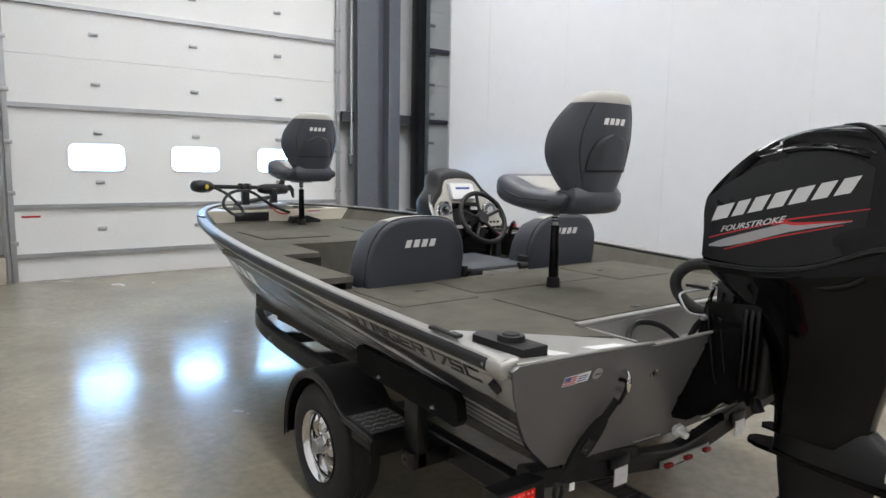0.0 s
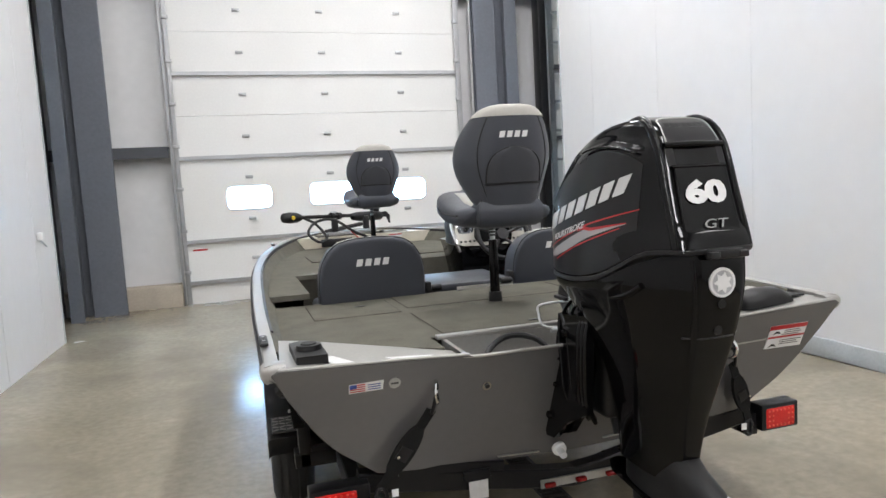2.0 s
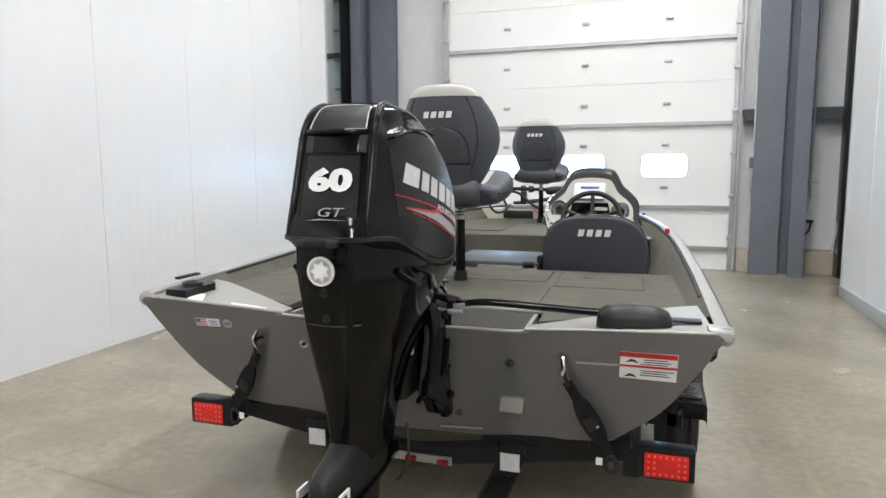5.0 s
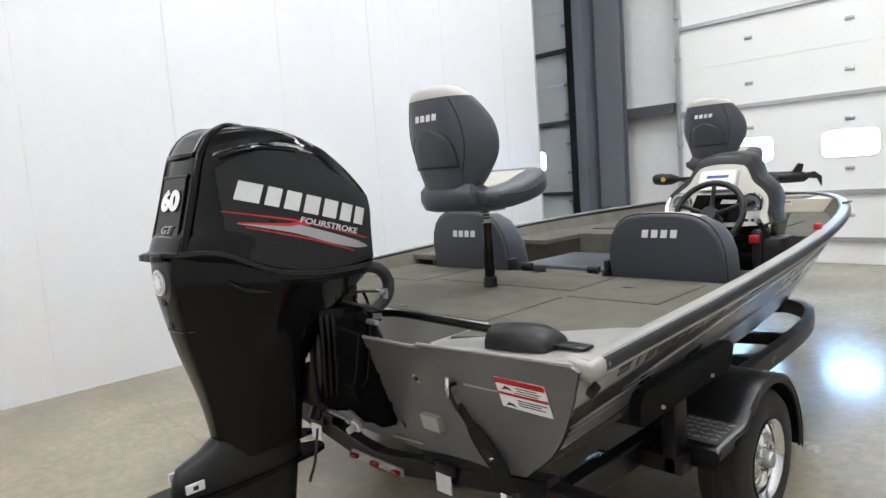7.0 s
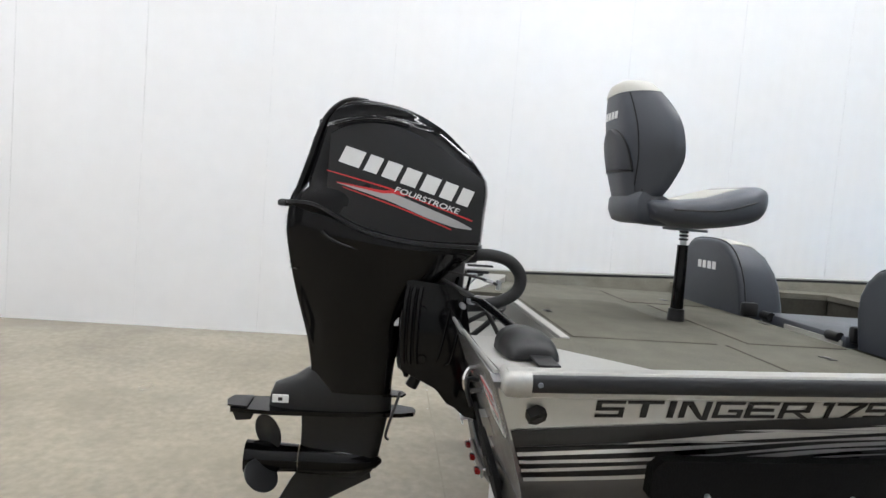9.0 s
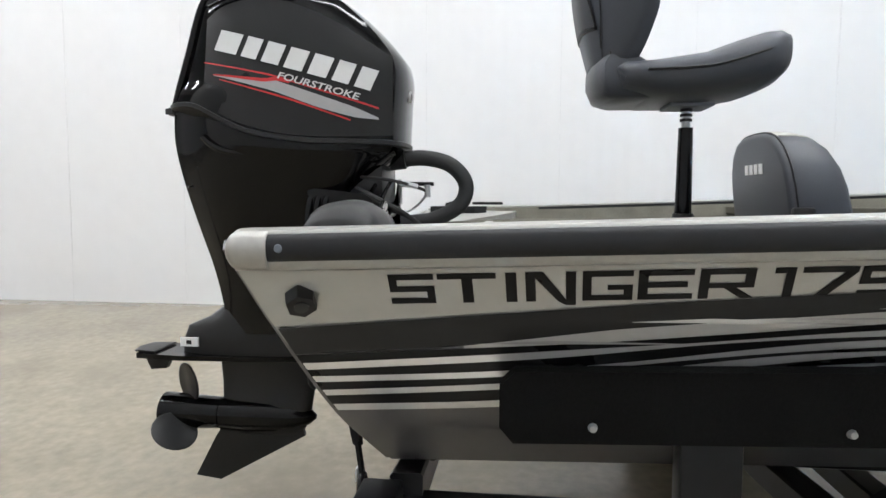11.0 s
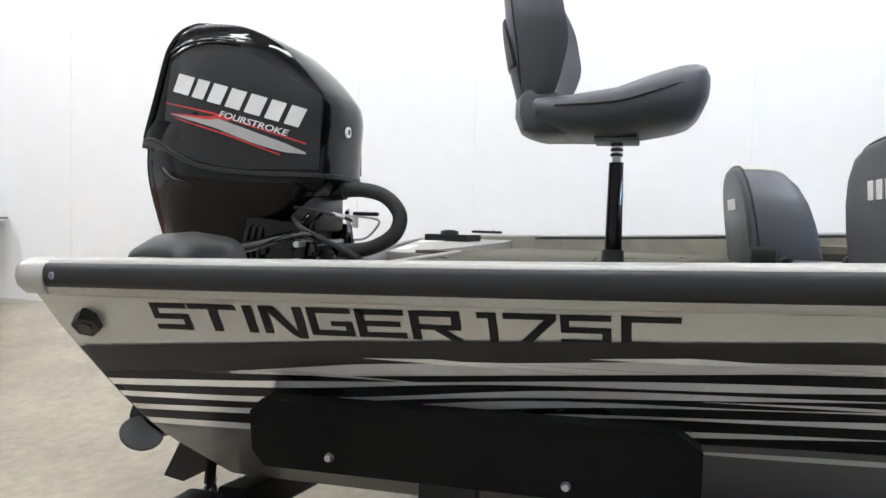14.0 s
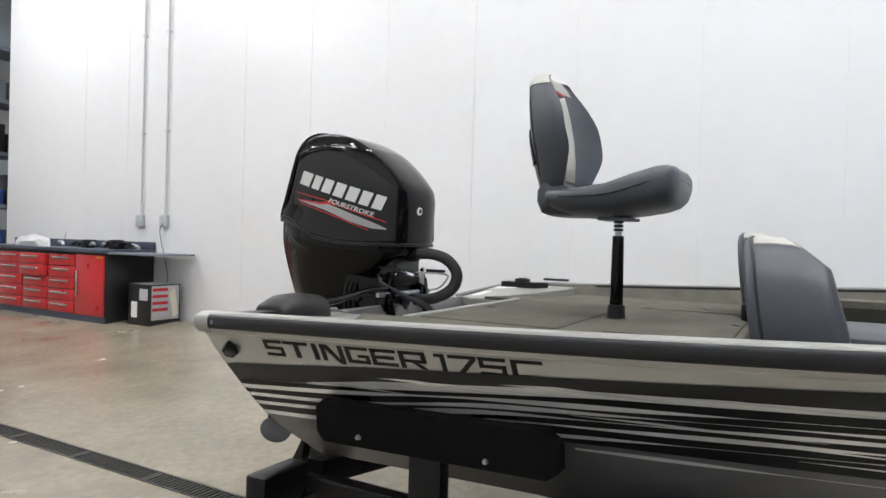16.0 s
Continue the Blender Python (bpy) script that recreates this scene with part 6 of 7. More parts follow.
# ---------------------------------------------------------------- seats and fittings in the boat
def pedestal_seat(px, py, dz, deck):
    t = thing("pedestal_seat", (px, py, deck), "charcoal and light grey vinyl fishing seat on a black pedestal", "boat seat", "pedestal seats")
    V = lambda x, y, z: Vector((px + x, py + y, z + dz))
    zb = deck
    part("post", cyl(bmesh.new(), (px, py, zb), (px, py, 1.205 + dz), 0.024, 0.020, 18), M["blackgloss"], t, "black pedestal post")
    part("post_foot", cyl(bmesh.new(), (px, py, zb), (px, py, zb + 0.045), 0.033, 0.029, 18), M["blackmatte"], t)
    part("post_neck", cyl(bmesh.new(), (px, py, 1.205 + dz), (px, py, 1.27 + dz), 0.012, 0.012, 12), M["galv"], t)
    bm = bmesh.new()
    for k in range(3):
        cyl(bm, (px, py, 1.222 + dz + 0.014 * k), (px, py, 1.230 + dz + 0.014 * k), 0.017, 0.017, 12)
    part("spring", bm, M["blackmatte"], t, "black height spring")
    part("mount_plate", bx(px - 0.065, px + 0.065, py - 0.06, py + 0.06, 1.258 + dz, 1.268 + dz, 0.003), M["steel_dark"], t, "bare metal swivel plate")
    # cushion: sections from back to front
    rings = []
    for y, w, z0, z1 in ((-0.215, 0.16, 1.335, 1.355), (-0.20, 0.20, 1.29, 1.372), (-0.12, 0.215, 1.268, 1.378), (0.0, 0.222, 1.268, 1.395), (0.08, 0.225, 1.278, 1.424), (0.15, 0.218, 1.290, 1.446), (0.185, 0.205, 1.302, 1.450), (0.208, 0.18, 1.322, 1.444), (0.221, 0.14, 1.352, 1.424)):
        ring = []
        for i in range(24):
            a = 2 * math.pi * i / 24
            c, s = math.cos(a), math.sin(a)
            u = math.copysign(abs(c) ** 0.55, c)
            v = math.copysign(abs(s) ** 0.7, s)
            dip = -0.016 * (1 - u * u) if s > 0 else 0
            ring.append(V(u * w, y, (z0 + z1) / 2 + v * (z1 - z0) / 2 + dip))
        rings.append(ring)
    cu = part("cushion", loft(bmesh.new(), rings), M["vinyl"], t, "charcoal vinyl seat cushion", 1.0)
    bm = bmesh.new()
    g = [[bm.verts.new(V(x, y, z - 0.010)) for x in np.linspace(-0.13, 0.13, 7)] for y, z in ((-0.17, 1.374), (-0.08, 1.380), (0.01, 1.396), (0.08, 1.421), (0.13, 1.436), (0.165, 1.440))]
    for i in range(5):
        for j in range(6):
            bm.faces.new((g[i][j], g[i + 1][j], g[i + 1][j + 1], g[i][j + 1]))
    ins = part("seat_inset", bm, M["vinyl_light"], cu, "light grey seat inset", 1.0)
    ins.modifiers.new("thick", 'SOLIDIFY').thickness = 0.012
    part("piping", tube(bmesh.new(), [V(-0.215, -0.15, 1.33), V(-0.226, 0.0, 1.335), V(-0.226, 0.09, 1.357), V(-0.20, 0.175, 1.385), V(-0.13, 0.215, 1.388), V(0, 0.217, 1.388), V(0.13, 0.215, 1.388), V(0.20, 0.175, 1.385), V(0.226, 0.09, 1.357), V(0.226, 0.0, 1.335), V(0.215, -0.15, 1.33)], 0.004, 6, 3), M["rail"], cu, "dark seam piping")
    # backrest: a shield, flat behind and wrapped forward at its sides
    shape = ((1.345, 0.118, -0.262, 0.06, 0.25), (1.38, 0.145, -0.272, 0.085, 0.5), (1.44, 0.178, -0.288, 0.10, 0.8), (1.50, 0.204, -0.300, 0.108, 1.0), (1.56, 0.219, -0.309, 0.11, 1.0), (1.62, 0.213, -0.316, 0.106, 0.95), (1.68, 0.193, -0.321, 0.10, 0.8), (1.73, 0.168, -0.323, 0.09, 0.6), (1.765, 0.143, -0.321, 0.08, 0.42), (1.787, 0.116, -0.316, 0.066, 0.3), (1.799, 0.086, -0.308, 0.048, 0.2), (1.804, 0.055, -0.298, 0.03, 0.1))
    sw_, sy_, st_, sk_ = (smooth_interp([r[0] for r in shape], [r[k] for r in shape]) for k in (1, 2, 3, 4))

    def behind(x, z):
        """The backrest's rear surface."""
        return sy_(z) + 0.128 * sk_(z) * min(1.0, abs(x) / sw_(z)) ** 3.4

    def shield(z, grow=0.0):
        w, y0, th, k = sw_(z) + grow, sy_(z) - grow, st_(z) + 2 * grow, sk_(z)
        rim = 0.128 * k + min(th, 0.05)
        ring = []
        for a in np.linspace(-1, 1, 19):
            ring.append(V(a * w, y0 + 0.128 * k * abs(a) ** 3.4 + 0.006 * max(0.0, abs(a) - 0.9) / 0.1, z))
        ring.append(V(w * 1.012, y0 + 0.128 * k + min(th, 0.05) * 0.5, z))
        for a in np.linspace(1, -1, 19):
            ring.append(V(a * w * 0.985, y0 + th + (rim - th) * abs(a) ** 2.2, z))
        ring.append(V(-w * 1.012, y0 + 0.128 * k + min(th, 0.05) * 0.5, z))
        return ring

    bk = part("backrest", loft(bmesh.new(), [shield(z) for z in list(np.linspace(1.345, 1.76, 24)) + list(np.linspace(1.77, 1.804, 7))]), M["vinyl"], t, "charcoal vinyl backrest", 1.0)
    part("top_cap", loft(bmesh.new(), [shield(z, 0.003 if z < 1.80 else 0.001) for z in (1.748, 1.758, 1.770, 1.782, 1.792, 1.799, 1.8045)]), M["vinyl_light"], bk, "light grey top cap", 1.0)
    for q in (-1, 1):
        part("side_seam", tube(bmesh.new(), [V(q * sw_(z) * 0.70, behind(sw_(z) * 0.70, z) - 0.0005, z) for z in np.linspace(1.37, 1.745, 10)], 0.0025, 6, 2), M["rail"], bk, "stitched seam")
    # pale front inset and red tab
    bm = bmesh.new()
    hollow = lambda x, z: sy_(z) + st_(z) + (0.128 * sk_(z) + min(st_(z), 0.05) - st_(z)) * (abs(x) / sw_(z)) ** 2.2
    g = [[bm.verts.new(V(x, hollow(x, z) + 0.002, z)) for x in np.linspace(-w, w, 7)] for z, w in ((1.40, 0.05), (1.48, 0.062), (1.56, 0.066), (1.64, 0.060), (1.70, 0.054), (1.74, 0.048))]
    for i in range(5):
        for j in range(6):
            bm.faces.new((g[i][j], g[i + 1][j], g[i + 1][j + 1], g[i][j + 1]))
    fi = part("front_inset", bm, M["vinyl_light"], bk, "light grey front inset", 1.0)
    fi.modifiers.new("thick", 'SOLIDIFY').thickness = 0.008
    part("red_tab", bx(px + 0.02, px + 0.10, py - 0.235, py - 0.205, 1.715 + dz, 1.728 + dz, 0.004), M["redline"], bk, "small red tab")
    # arched pad, the flap below it and the boot over the hinge
    def pad(name, hw, z0, z1, d, material, label, rows=9):
        rg = []
        for z in np.linspace(z0, z1, rows):
            w = hw(z)
            xs = [w * q for q in np.linspace(-1, 1, 11)]
            rg.append([V(x, behind(x, z) - d * (1 - 0.55 * abs(x / max(w, 1e-4)) ** 6), z) for x in xs] + [V(x, behind(x, z) + 0.006, z) for x in xs[::-1]])
        return part(name, loft(bmesh.new(), rg), material, bk, label, 0.8)

    arch_w = lambda z: 0.116 * max(0.03, 1 - max(0.0, (z - 1.49) / 0.117) ** 2.6) ** 0.5 if z < 1.607 else 0.02
    pad("rear_pad", arch_w, 1.462, 1.606, 0.012, M["vinyl_dark"], "raised arched rear pad", 14)
    part("pad_seam", tube(bmesh.new(), [V(q * (arch_w(z) + 0.004), behind(arch_w(z), z) - 0.002, z) for q, z in [(-1, z) for z in np.linspace(1.46, 1.604, 9)] + [(1, z) for z in np.linspace(1.604, 1.46, 9)]], 0.0035, 6, 2), M["rail"], bk)
    part("pad_fold", tube(bmesh.new(), [V(x, behind(x, 1.458) - 0.006, 1.457) for x in np.linspace(-0.122, 0.122, 9)], 0.006, 6, 2), M["rail"], bk, "dark fold under the pad")
    pad("hinge_cover", lambda z: 0.108 + 0.016 * (z - 1.375) / 0.08, 1.368, 1.452, 0.008, M["vinyl"], "charcoal hinge cover flap")
    rg = []
    for z, w, ya, yb in ((1.272, 0.125, -0.235, -0.12), (1.282, 0.140, -0.262, -0.11), (1.32, 0.148, -0.278, -0.11), (1.36, 0.146, -0.278, -0.13), (1.385, 0.135, -0.262, -0.17)):
        rg.append([V(a * w, ya + 0.03 * abs(a) ** 3, z) for a in np.linspace(-1, 1, 9)] + [V(a * w, yb, z) for a in np.linspace(1, -1, 5)])
    part("hinge_boot", loft(bmesh.new(), rg), M["vinyl"], t, "charcoal vinyl boot over the hinge", 0.9)
    for s in (-1, 1):
        part("hinge_bracket", bx(px + s * 0.125 - 0.006, px + s * 0.125 + 0.006, py - 0.235, py - 0.18, 1.315 + dz, 1.40 + dz, 0.004), M["blackmatte"], t, "black hinge bracket")
    for k in range(4):
        u = -0.070 + 0.033 * k
        part("mark_block", prism(bmesh.new(), [(u, 1.649), (u + 0.022, 1.649), (u + 0.028, 1.678), (u + 0.006, 1.678)], lambda a, v, d: V(a, behind(a, v) - 0.0005 - d, v), 0.0, 0.002), M["white"], bk, "", 0)
    for o in t.children_recursive:
        for v in o.data.vertices:
            v.co.z -= 0.12 * max(0.0, v.co.z + t.location.z - dz - 1.62)
    return t


pedestal_seat(-0.01, 0.868, 0.0, 0.918)
pedestal_seat(-0.075, 3.575, 0.056, 0.981)


def bench_back(cx, cy, low=0.0, slim=1.0):
    t = thing("bench_seat", (cx, cy, 0.6), "charcoal vinyl bench seat with a rounded grey-topped back", "boat seat", "cockpit seats")
    prof = [(-0.268, 0.905), (-0.268, 0.98), (-0.265, 1.05), (-0.250, 1.115), (-0.215, 1.175), (-0.165, 1.212), (-0.10, 1.228), (0.0, 1.232), (0.10, 1.228), (0.165, 1.212), (0.215, 1.175), (0.250, 1.115), (0.265, 1.05), (0.268, 0.98), (0.268, 0.905)]
    prof = [(u, v - low * max(0.0, v - 0.905) / 0.327) for u, v in prof]
    top_z = 1.232 - low
    front = smooth_interp([0.90, 1.0, 1.10, 1.16, top_z - 0.02, top_z], [slim * d for d in (0.262, 0.255, 0.240, 0.222, 0.19, 0.15)])
    rings = []
    for q, k in ((0.0, 0.88), (0.008, 0.93), (0.03, 0.97), (0.07, 0.99), (0.13, 1.0), (0.55, 1.0), (0.8, 0.985), (0.92, 0.955), (0.98, 0.90), (1.0, 0.80)):
        rings.append([Vector((cx + u * (0.5 + 0.5 * k), cy + q * front(v), max(0.905, 1.0 + (v - 1.0) * (k if v > 1.0 else 1)))) for u, v in prof])
    part("backrest", loft(bmesh.new(), rings), M["vinyl"], t, "charcoal vinyl backrest", 1.2)
    rg = []
    for u, v in prof[5:-5]:
        rg.append([Vector((cx + u, cy + q * front(v), 1.0 + (v - 1.0) * k + dz)) for q, k, dz in ((0.16, 1.0, -0.004), (0.19, 1.0, 0.003), (0.45, 1.0, 0.004), (0.75, 0.99, 0.003), (0.86, 0.972, 0.001), (0.9, 0.95, -0.006), (0.6, 0.97, -0.02))])
    part("top_trim", loft(bmesh.new(), rg), M["vinyl_light"], t, "pale grey top trim", 1.2)
    part("seam_piping", tube(bmesh.new(), [(cx + u * 0.995, cy + 0.13 * front(v), v + 0.001) for u, v in prof], 0.0035, 6, 2), M["rail"], t, "dark seam piping", 0.9)
    part("seat_cushion", bx(cx - 0.26, cx + 0.26, cy + 0.34, cy + 0.68, 0.76, 0.86, 0.03, 3), M["vinyl"], t, "charcoal seat cushion")
    sx = 1 if cx > 0 else -1
    part("seat_box", prism(bmesh.new(), [(cx - sx * 0.25, 0.618), (0.615 * sx, 0.618), (0.735 * sx, 0.76), (cx - sx * 0.25, 0.76)], lambda u, v, d: Vector((u, d, v)), cy + 0.12, cy + 0.66), M["carpet"], t, "", 0)
    for k in range(4):
        u = -0.086 + 0.044 * k
        part("mark_block", prism(bmesh.new(), [(u, 1.092), (u + 0.029, 1.092), (u + 0.037, 1.127), (u + 0.008, 1.127)], lambda a, v, d: Vector((cx + a, cy - 0.001 - d, v)), 0.0, 0.003), M["white"], t, "", 0)
    # the back leans aft as it rises
    for o in t.children_recursive:
        if o.name.split(".")[0] not in ("seat_box", "seat_cushion"):
            for v in o.data.vertices:
                v.co.y += 0.14 * (1.20 - (v.co.z + 0.6))
    part("hinge", bx(cx + (0.27 if cx < 0 else -0.30), cx + (0.30 if cx < 0 else -0.27), cy + 0.03, cy + 0.10, 0.92, 0.98, 0.01), M["blackmatte"], t, "black seat hinge")


bench_back(-0.51, 1.222, 0.0, 0.76)
bench_back(0.565, 1.326, 0.034, 0.70)
mid = thing("centre_box", (0.03, 1.55, 0.6), "olive grey folding centre seat box with a pale edge strip", "storage box")
part("box", bx(-0.20, 0.26, 1.36, 1.80, 0.60, 0.90, 0.01), M["carpet"], mid)
part("lid", bx(-0.22, 0.28, 1.34, 1.82, 0.90, 0.945, 0.012), M["vinyl"], mid, "dark vinyl lid")
part("edge_strip", bx(-0.05, 0.27, 1.332, 1.339, 0.902, 0.925), M["vinyl_light"], mid, "pale strip")
for s in (-0.17, 0.23):
    part("hinge", cyl(bmesh.new(), (s - 0.03, 1.335, 0.935), (s + 0.03, 1.335, 0.935), 0.018, 0.018, 10), M["blackmatte"], mid)

# steering console
con = thing("steering_console", (0.46, 2.2, 0.6), "black steering console with pale dash, gauges and covered display", "console")
CC = 0.462
dash = lambda u, v, d: Vector((CC + u, 2.105 + (v - 1.06) * 0.50 - d, v))
arch = [(-0.215, 1.07), (0.245, 1.07), (0.268, 1.13), (0.262, 1.20), (0.225, 1.245), (0.175, 1.285), (0.145, 1.335), (0.11, 1.37), (0.0, 1.382), (-0.10, 1.37), (-0.135, 1.335), (-0.16, 1.285), (-0.205, 1.245), (-0.245, 1.20), (-0.25, 1.13)]
rings = []
for z, w, y0, y1 in ((0.60, 0.21, 2.14, 2.48), (0.90, 0.23, 2.13, 2.50), (1.05, 0.25, 2.12, 2.54), (1.10, 0.262, 2.14, 2.56)):
    rings.append([Vector((CC + u * w, y, z)) for u, y in ((-0.9, y0), (0.9, y0), (1, y0 + 0.04), (1, y1 - 0.08), (0.7, y1), (-0.7, y1), (-1, y1 - 0.08), (-1, y0 + 0.04))])
part("body", loft(bmesh.new(), rings), M["blackgloss"], con, "black moulded console body", 0.8)
rings = []
for d, k, lift_ in ((0.012, 1.05, 0.0), (0.016, 1.10, 0.012), (-0.02, 1.13, 0.024), (-0.09, 1.13, 0.034), (-0.17, 1.06, 0.022), (-0.24, 0.90, -0.02), (-0.28, 0.62, -0.09)):
    rings.append([dash(u * k, 1.07 + (v - 1.07) * (1 + (k - 1) * 0.8) + lift_ * (v - 1.07) / 0.31, d) for u, v in catmull_loop(arch)])
part("hood", loft(bmesh.new(), rings), M["blackmatte"], con, "black padded hood over the dash", 0.9)
da = part("dash", prism(bmesh.new(), catmull_loop(arch), dash, -0.02, 0.02), M["dash"], con, "pale dash panel", 0.5)
disp = part("display", prism(bmesh.new(), rrect(-0.098, 0.092, 1.252, 1.350, 0.014, 4), dash, 0.02, 0.045), M["white"], con, "white protective display cover", 0)
part("display_base", prism(bmesh.new(), rrect(-0.106, 0.100, 1.244, 1.356, 0.016, 4), dash, 0.018, 0.030), M["base"], disp, "grey display bezel", 0)
part("print_bar", prism(bmesh.new(), [(-0.06, 1.312), (0.055, 1.312), (0.058, 1.326), (-0.057, 1.326)], dash, 0.0452, 0.046), M["blue"], disp, "", 0)
part("dark_recess", prism(bmesh.new(), [(-0.115, 1.085), (0.125, 1.085), (0.14, 1.12), (0.115, 1.225), (-0.105, 1.225), (-0.13, 1.12)], dash, 0.0202, 0.023), M["blackgloss"], da, "black centre panel", 0)
part("name_plate", prism(bmesh.new(), [(0.03, 1.178), (0.11, 1.178), (0.115, 1.196), (0.04, 1.200)], dash, 0.0232, 0.025), M["silver"], da, "", 0)
for u, zc in ((-0.182, 1.182), (0.190, 1.174)):
    ga = part("gauge", cyl(bmesh.new(), dash(u, zc, 0.02), dash(u, zc, 0.036), 0.060, 0.056, 30), M["chrome"], con, "round chrome gauge")
    part("gauge_face", cyl(bmesh.new(), dash(u, zc, 0.0361), dash(u, zc, 0.0375), 0.045, 0.045, 26), M["steel_dark"], ga, "dark gauge face")
    part("gauge_dial", cyl(bmesh.new(), dash(u, zc, 0.0376), dash(u, zc, 0.039), 0.026, 0.026, 20), M["chrome"], ga, "bright dial centre")
    for a in range(9):
        th = radians(215 - 32 * a)
        part("gauge_mark", cyl(bmesh.new(), dash(u + 0.037 * math.cos(th), zc + 0.037 * math.sin(th), 0.0376), dash(u + 0.037 * math.cos(th), zc + 0.037 * math.sin(th), 0.0386), 0.004, 0.004, 6), M["white"], ga)
    part("needle", prism(bmesh.new(), [(u - 0.003, zc), (u + 0.003, zc), (u + 0.022, zc + 0.03)], dash, 0.0392, 0.0402), M["charcoal"], ga, "", 0)
    for k in range(4):
        x = u - 0.045 + 0.031 * k
        part("switch", cyl(bmesh.new(), dash(x, 1.096, 0.02), dash(x, 1.096, 0.029), 0.008, 0.007, 8), M["charcoal"], con)
wc, wn_ = Vector((0.49, 2.00, 1.138)), Vector((0, -0.88, 0.47)).normalized()
wu = Vector((1, 0, 0))
wv = wn_.cross(wu)
sw = part("steering_wheel", tube(bmesh.new(), [wc + 0.172 * (math.cos(a) * wu + math.sin(a) * wv) for a in np.linspace(0, 2 * math.pi, 33)], 0.016, 10, 1), M["blackmatte"], con, "black steering wheel rim", 0.9)
for k in range(5):
    a = radians(90 + 72 * k)
    d = math.cos(a) * wu + math.sin(a) * wv
    part("spoke", tube(bmesh.new(), [wc - wn_ * 0.02 + d * 0.03, wc - wn_ * 0.012 + d * 0.10, wc + d * 0.168], 0.011, 8, 3), M["blackmatte"], sw)
part("wheel_hub", cyl(bmesh.new(), wc - wn_ * 0.035, wc + wn_ * 0.008, 0.045, 0.04, 20), M["blackmatte"], sw)
part("steering_column", cyl(bmesh.new(), wc - wn_ * 0.02, wc - wn_ * 0.14, 0.03, 0.035, 14), M["black"], con)
part("throttle_box", bx(0.76, 0.84, 1.98, 2.16, 0.86, 1.02, 0.015), M["blackmatte"], con, "black throttle box")
part("throttle_lever", tube(bmesh.new(), [(0.77, 2.06, 0.98), (0.75, 2.02, 1.06), (0.74, 1.98, 1.10)], 0.013, 8, 3), M["blackmatte"], con, "throttle lever")
part("red_handle", bx(0.665, 0.715, 2.05, 2.068, 0.985, 1.025, 0.006), M["redline"], con, "red safety clip")
part("lever_column", bx(0.67, 0.72, 2.07, 2.13, 0.86, 1.05, 0.012), M["black"], con, "black control box")
part("chrome_strip", tube(bmesh.new(), [(0.225, 2.10, 1.03), (0.205, 2.12, 1.11), (0.195, 2.17, 1.20), (0.235, 2.24, 1.27)], 0.014, 8, 3), M["chrome"], con, "bright side trim")
part("grab_rail", tube(bmesh.new(), [(0.72, 2.16, 0.96), (0.735, 2.13, 1.06), (0.735, 2.17, 1.14), (0.725, 2.24, 1.20)], 0.010, 8, 4), M["chrome"], con, "bright grab rail")

# bow trolling motor, stowed across the bow
tm = thing("trolling_motor", (-0.3, 4.2, 1.14), "black bow trolling motor stowed across the bow platform", "trolling motor")
h0, h1 = Vector((-0.80, 3.90, 1.275)), Vector((0.12, 4.48, 1.235))
ax = (h1 - h0).normalized()
rings = []
up, sd = Vector((0, 0, 1)), ax.cross(Vector((0, 0, 1))).normalized()
for q, a, b in ((-0.02, 0.02, 0.02), (0.0, 0.05, 0.042), (0.06, 0.062, 0.05), (0.13, 0.06, 0.046), (0.17, 0.04, 0.032), (0.19, 0.026, 0.024)):
    rings.append([h0 + ax * q + sd * a * math.cos(t) + up * b * math.sin(t) for t in np.linspace(0, 2 * math.pi, 17)[:-1]])
hd = part("head", loft(bmesh.new(), rings), M["blackmatte"], tm, "black control head", 0.9)
part("yellow_dot", cyl(bmesh.new(), h0 + ax * 0.06 - sd * -0.06, h0 + ax * 0.06 + sd * 0.066, 0.02, 0.018, 10), M["yellow"], hd, "yellow mark")
part("shaft", cyl(bmesh.new(), h0 + ax * 0.18, h1, 0.017, 0.017, 12), M["blackmatte"], tm, "black composite shaft")
for q in (0.52, 0.60):
    part("clamp", cyl(bmesh.new(), h0 + ax * q, h0 + ax * (q + 0.035), 0.034, 0.034, 12), M["black"], tm)
rings = []
for q, r in ((-0.32, 0.015), (-0.30, 0.035), (-0.22, 0.046), (-0.05, 0.048), (0.06, 0.042), (0.09, 0.02)):
    rings.append([h1 + ax * q + Vector((0, 0.0, -0.012)) + sd * r * math.cos(t) + up * r * math.sin(t) for t in np.linspace(0, 2 * math.pi, 17)[:-1]])
part("motor_pod", loft(bmesh.new(), rings), M["blackmatte"], tm, "black motor pod", 0.9)
part("prop_fin", prism(bmesh.new(), [(-0.05, 0.0), (0.04, 0.0), (0.06, 0.09), (0.02, 0.10)], lambda u, v, d: h1 + ax * u + up * v + sd * d, -0.006, 0.006), M["blackmatte"], tm, "fin", 0)
part("prop_fin", prism(bmesh.new(), [(0.06, 0.02), (0.14, 0.03), (0.19, -0.01), (0.19, -0.09), (0.16, -0.03), (0.08, -0.02)], lambda u, v, d: h1 + ax * u + up * v + sd * d, -0.012, 0.012), M["blackmatte"], tm, "curved prop blade", 0)
part("mount_bed", bx(-0.45, 0.12, 4.12, 4.22, 1.08, 1.11, 0.008, m=Matrix.Translation((-0.2, 4.15, 0)) @ Matrix.Rotation(radians(28), 4, 'Z') @ Matrix.Translation((0.2, -4.15, 0))), M["galv"], tm, "metal mounting bed")
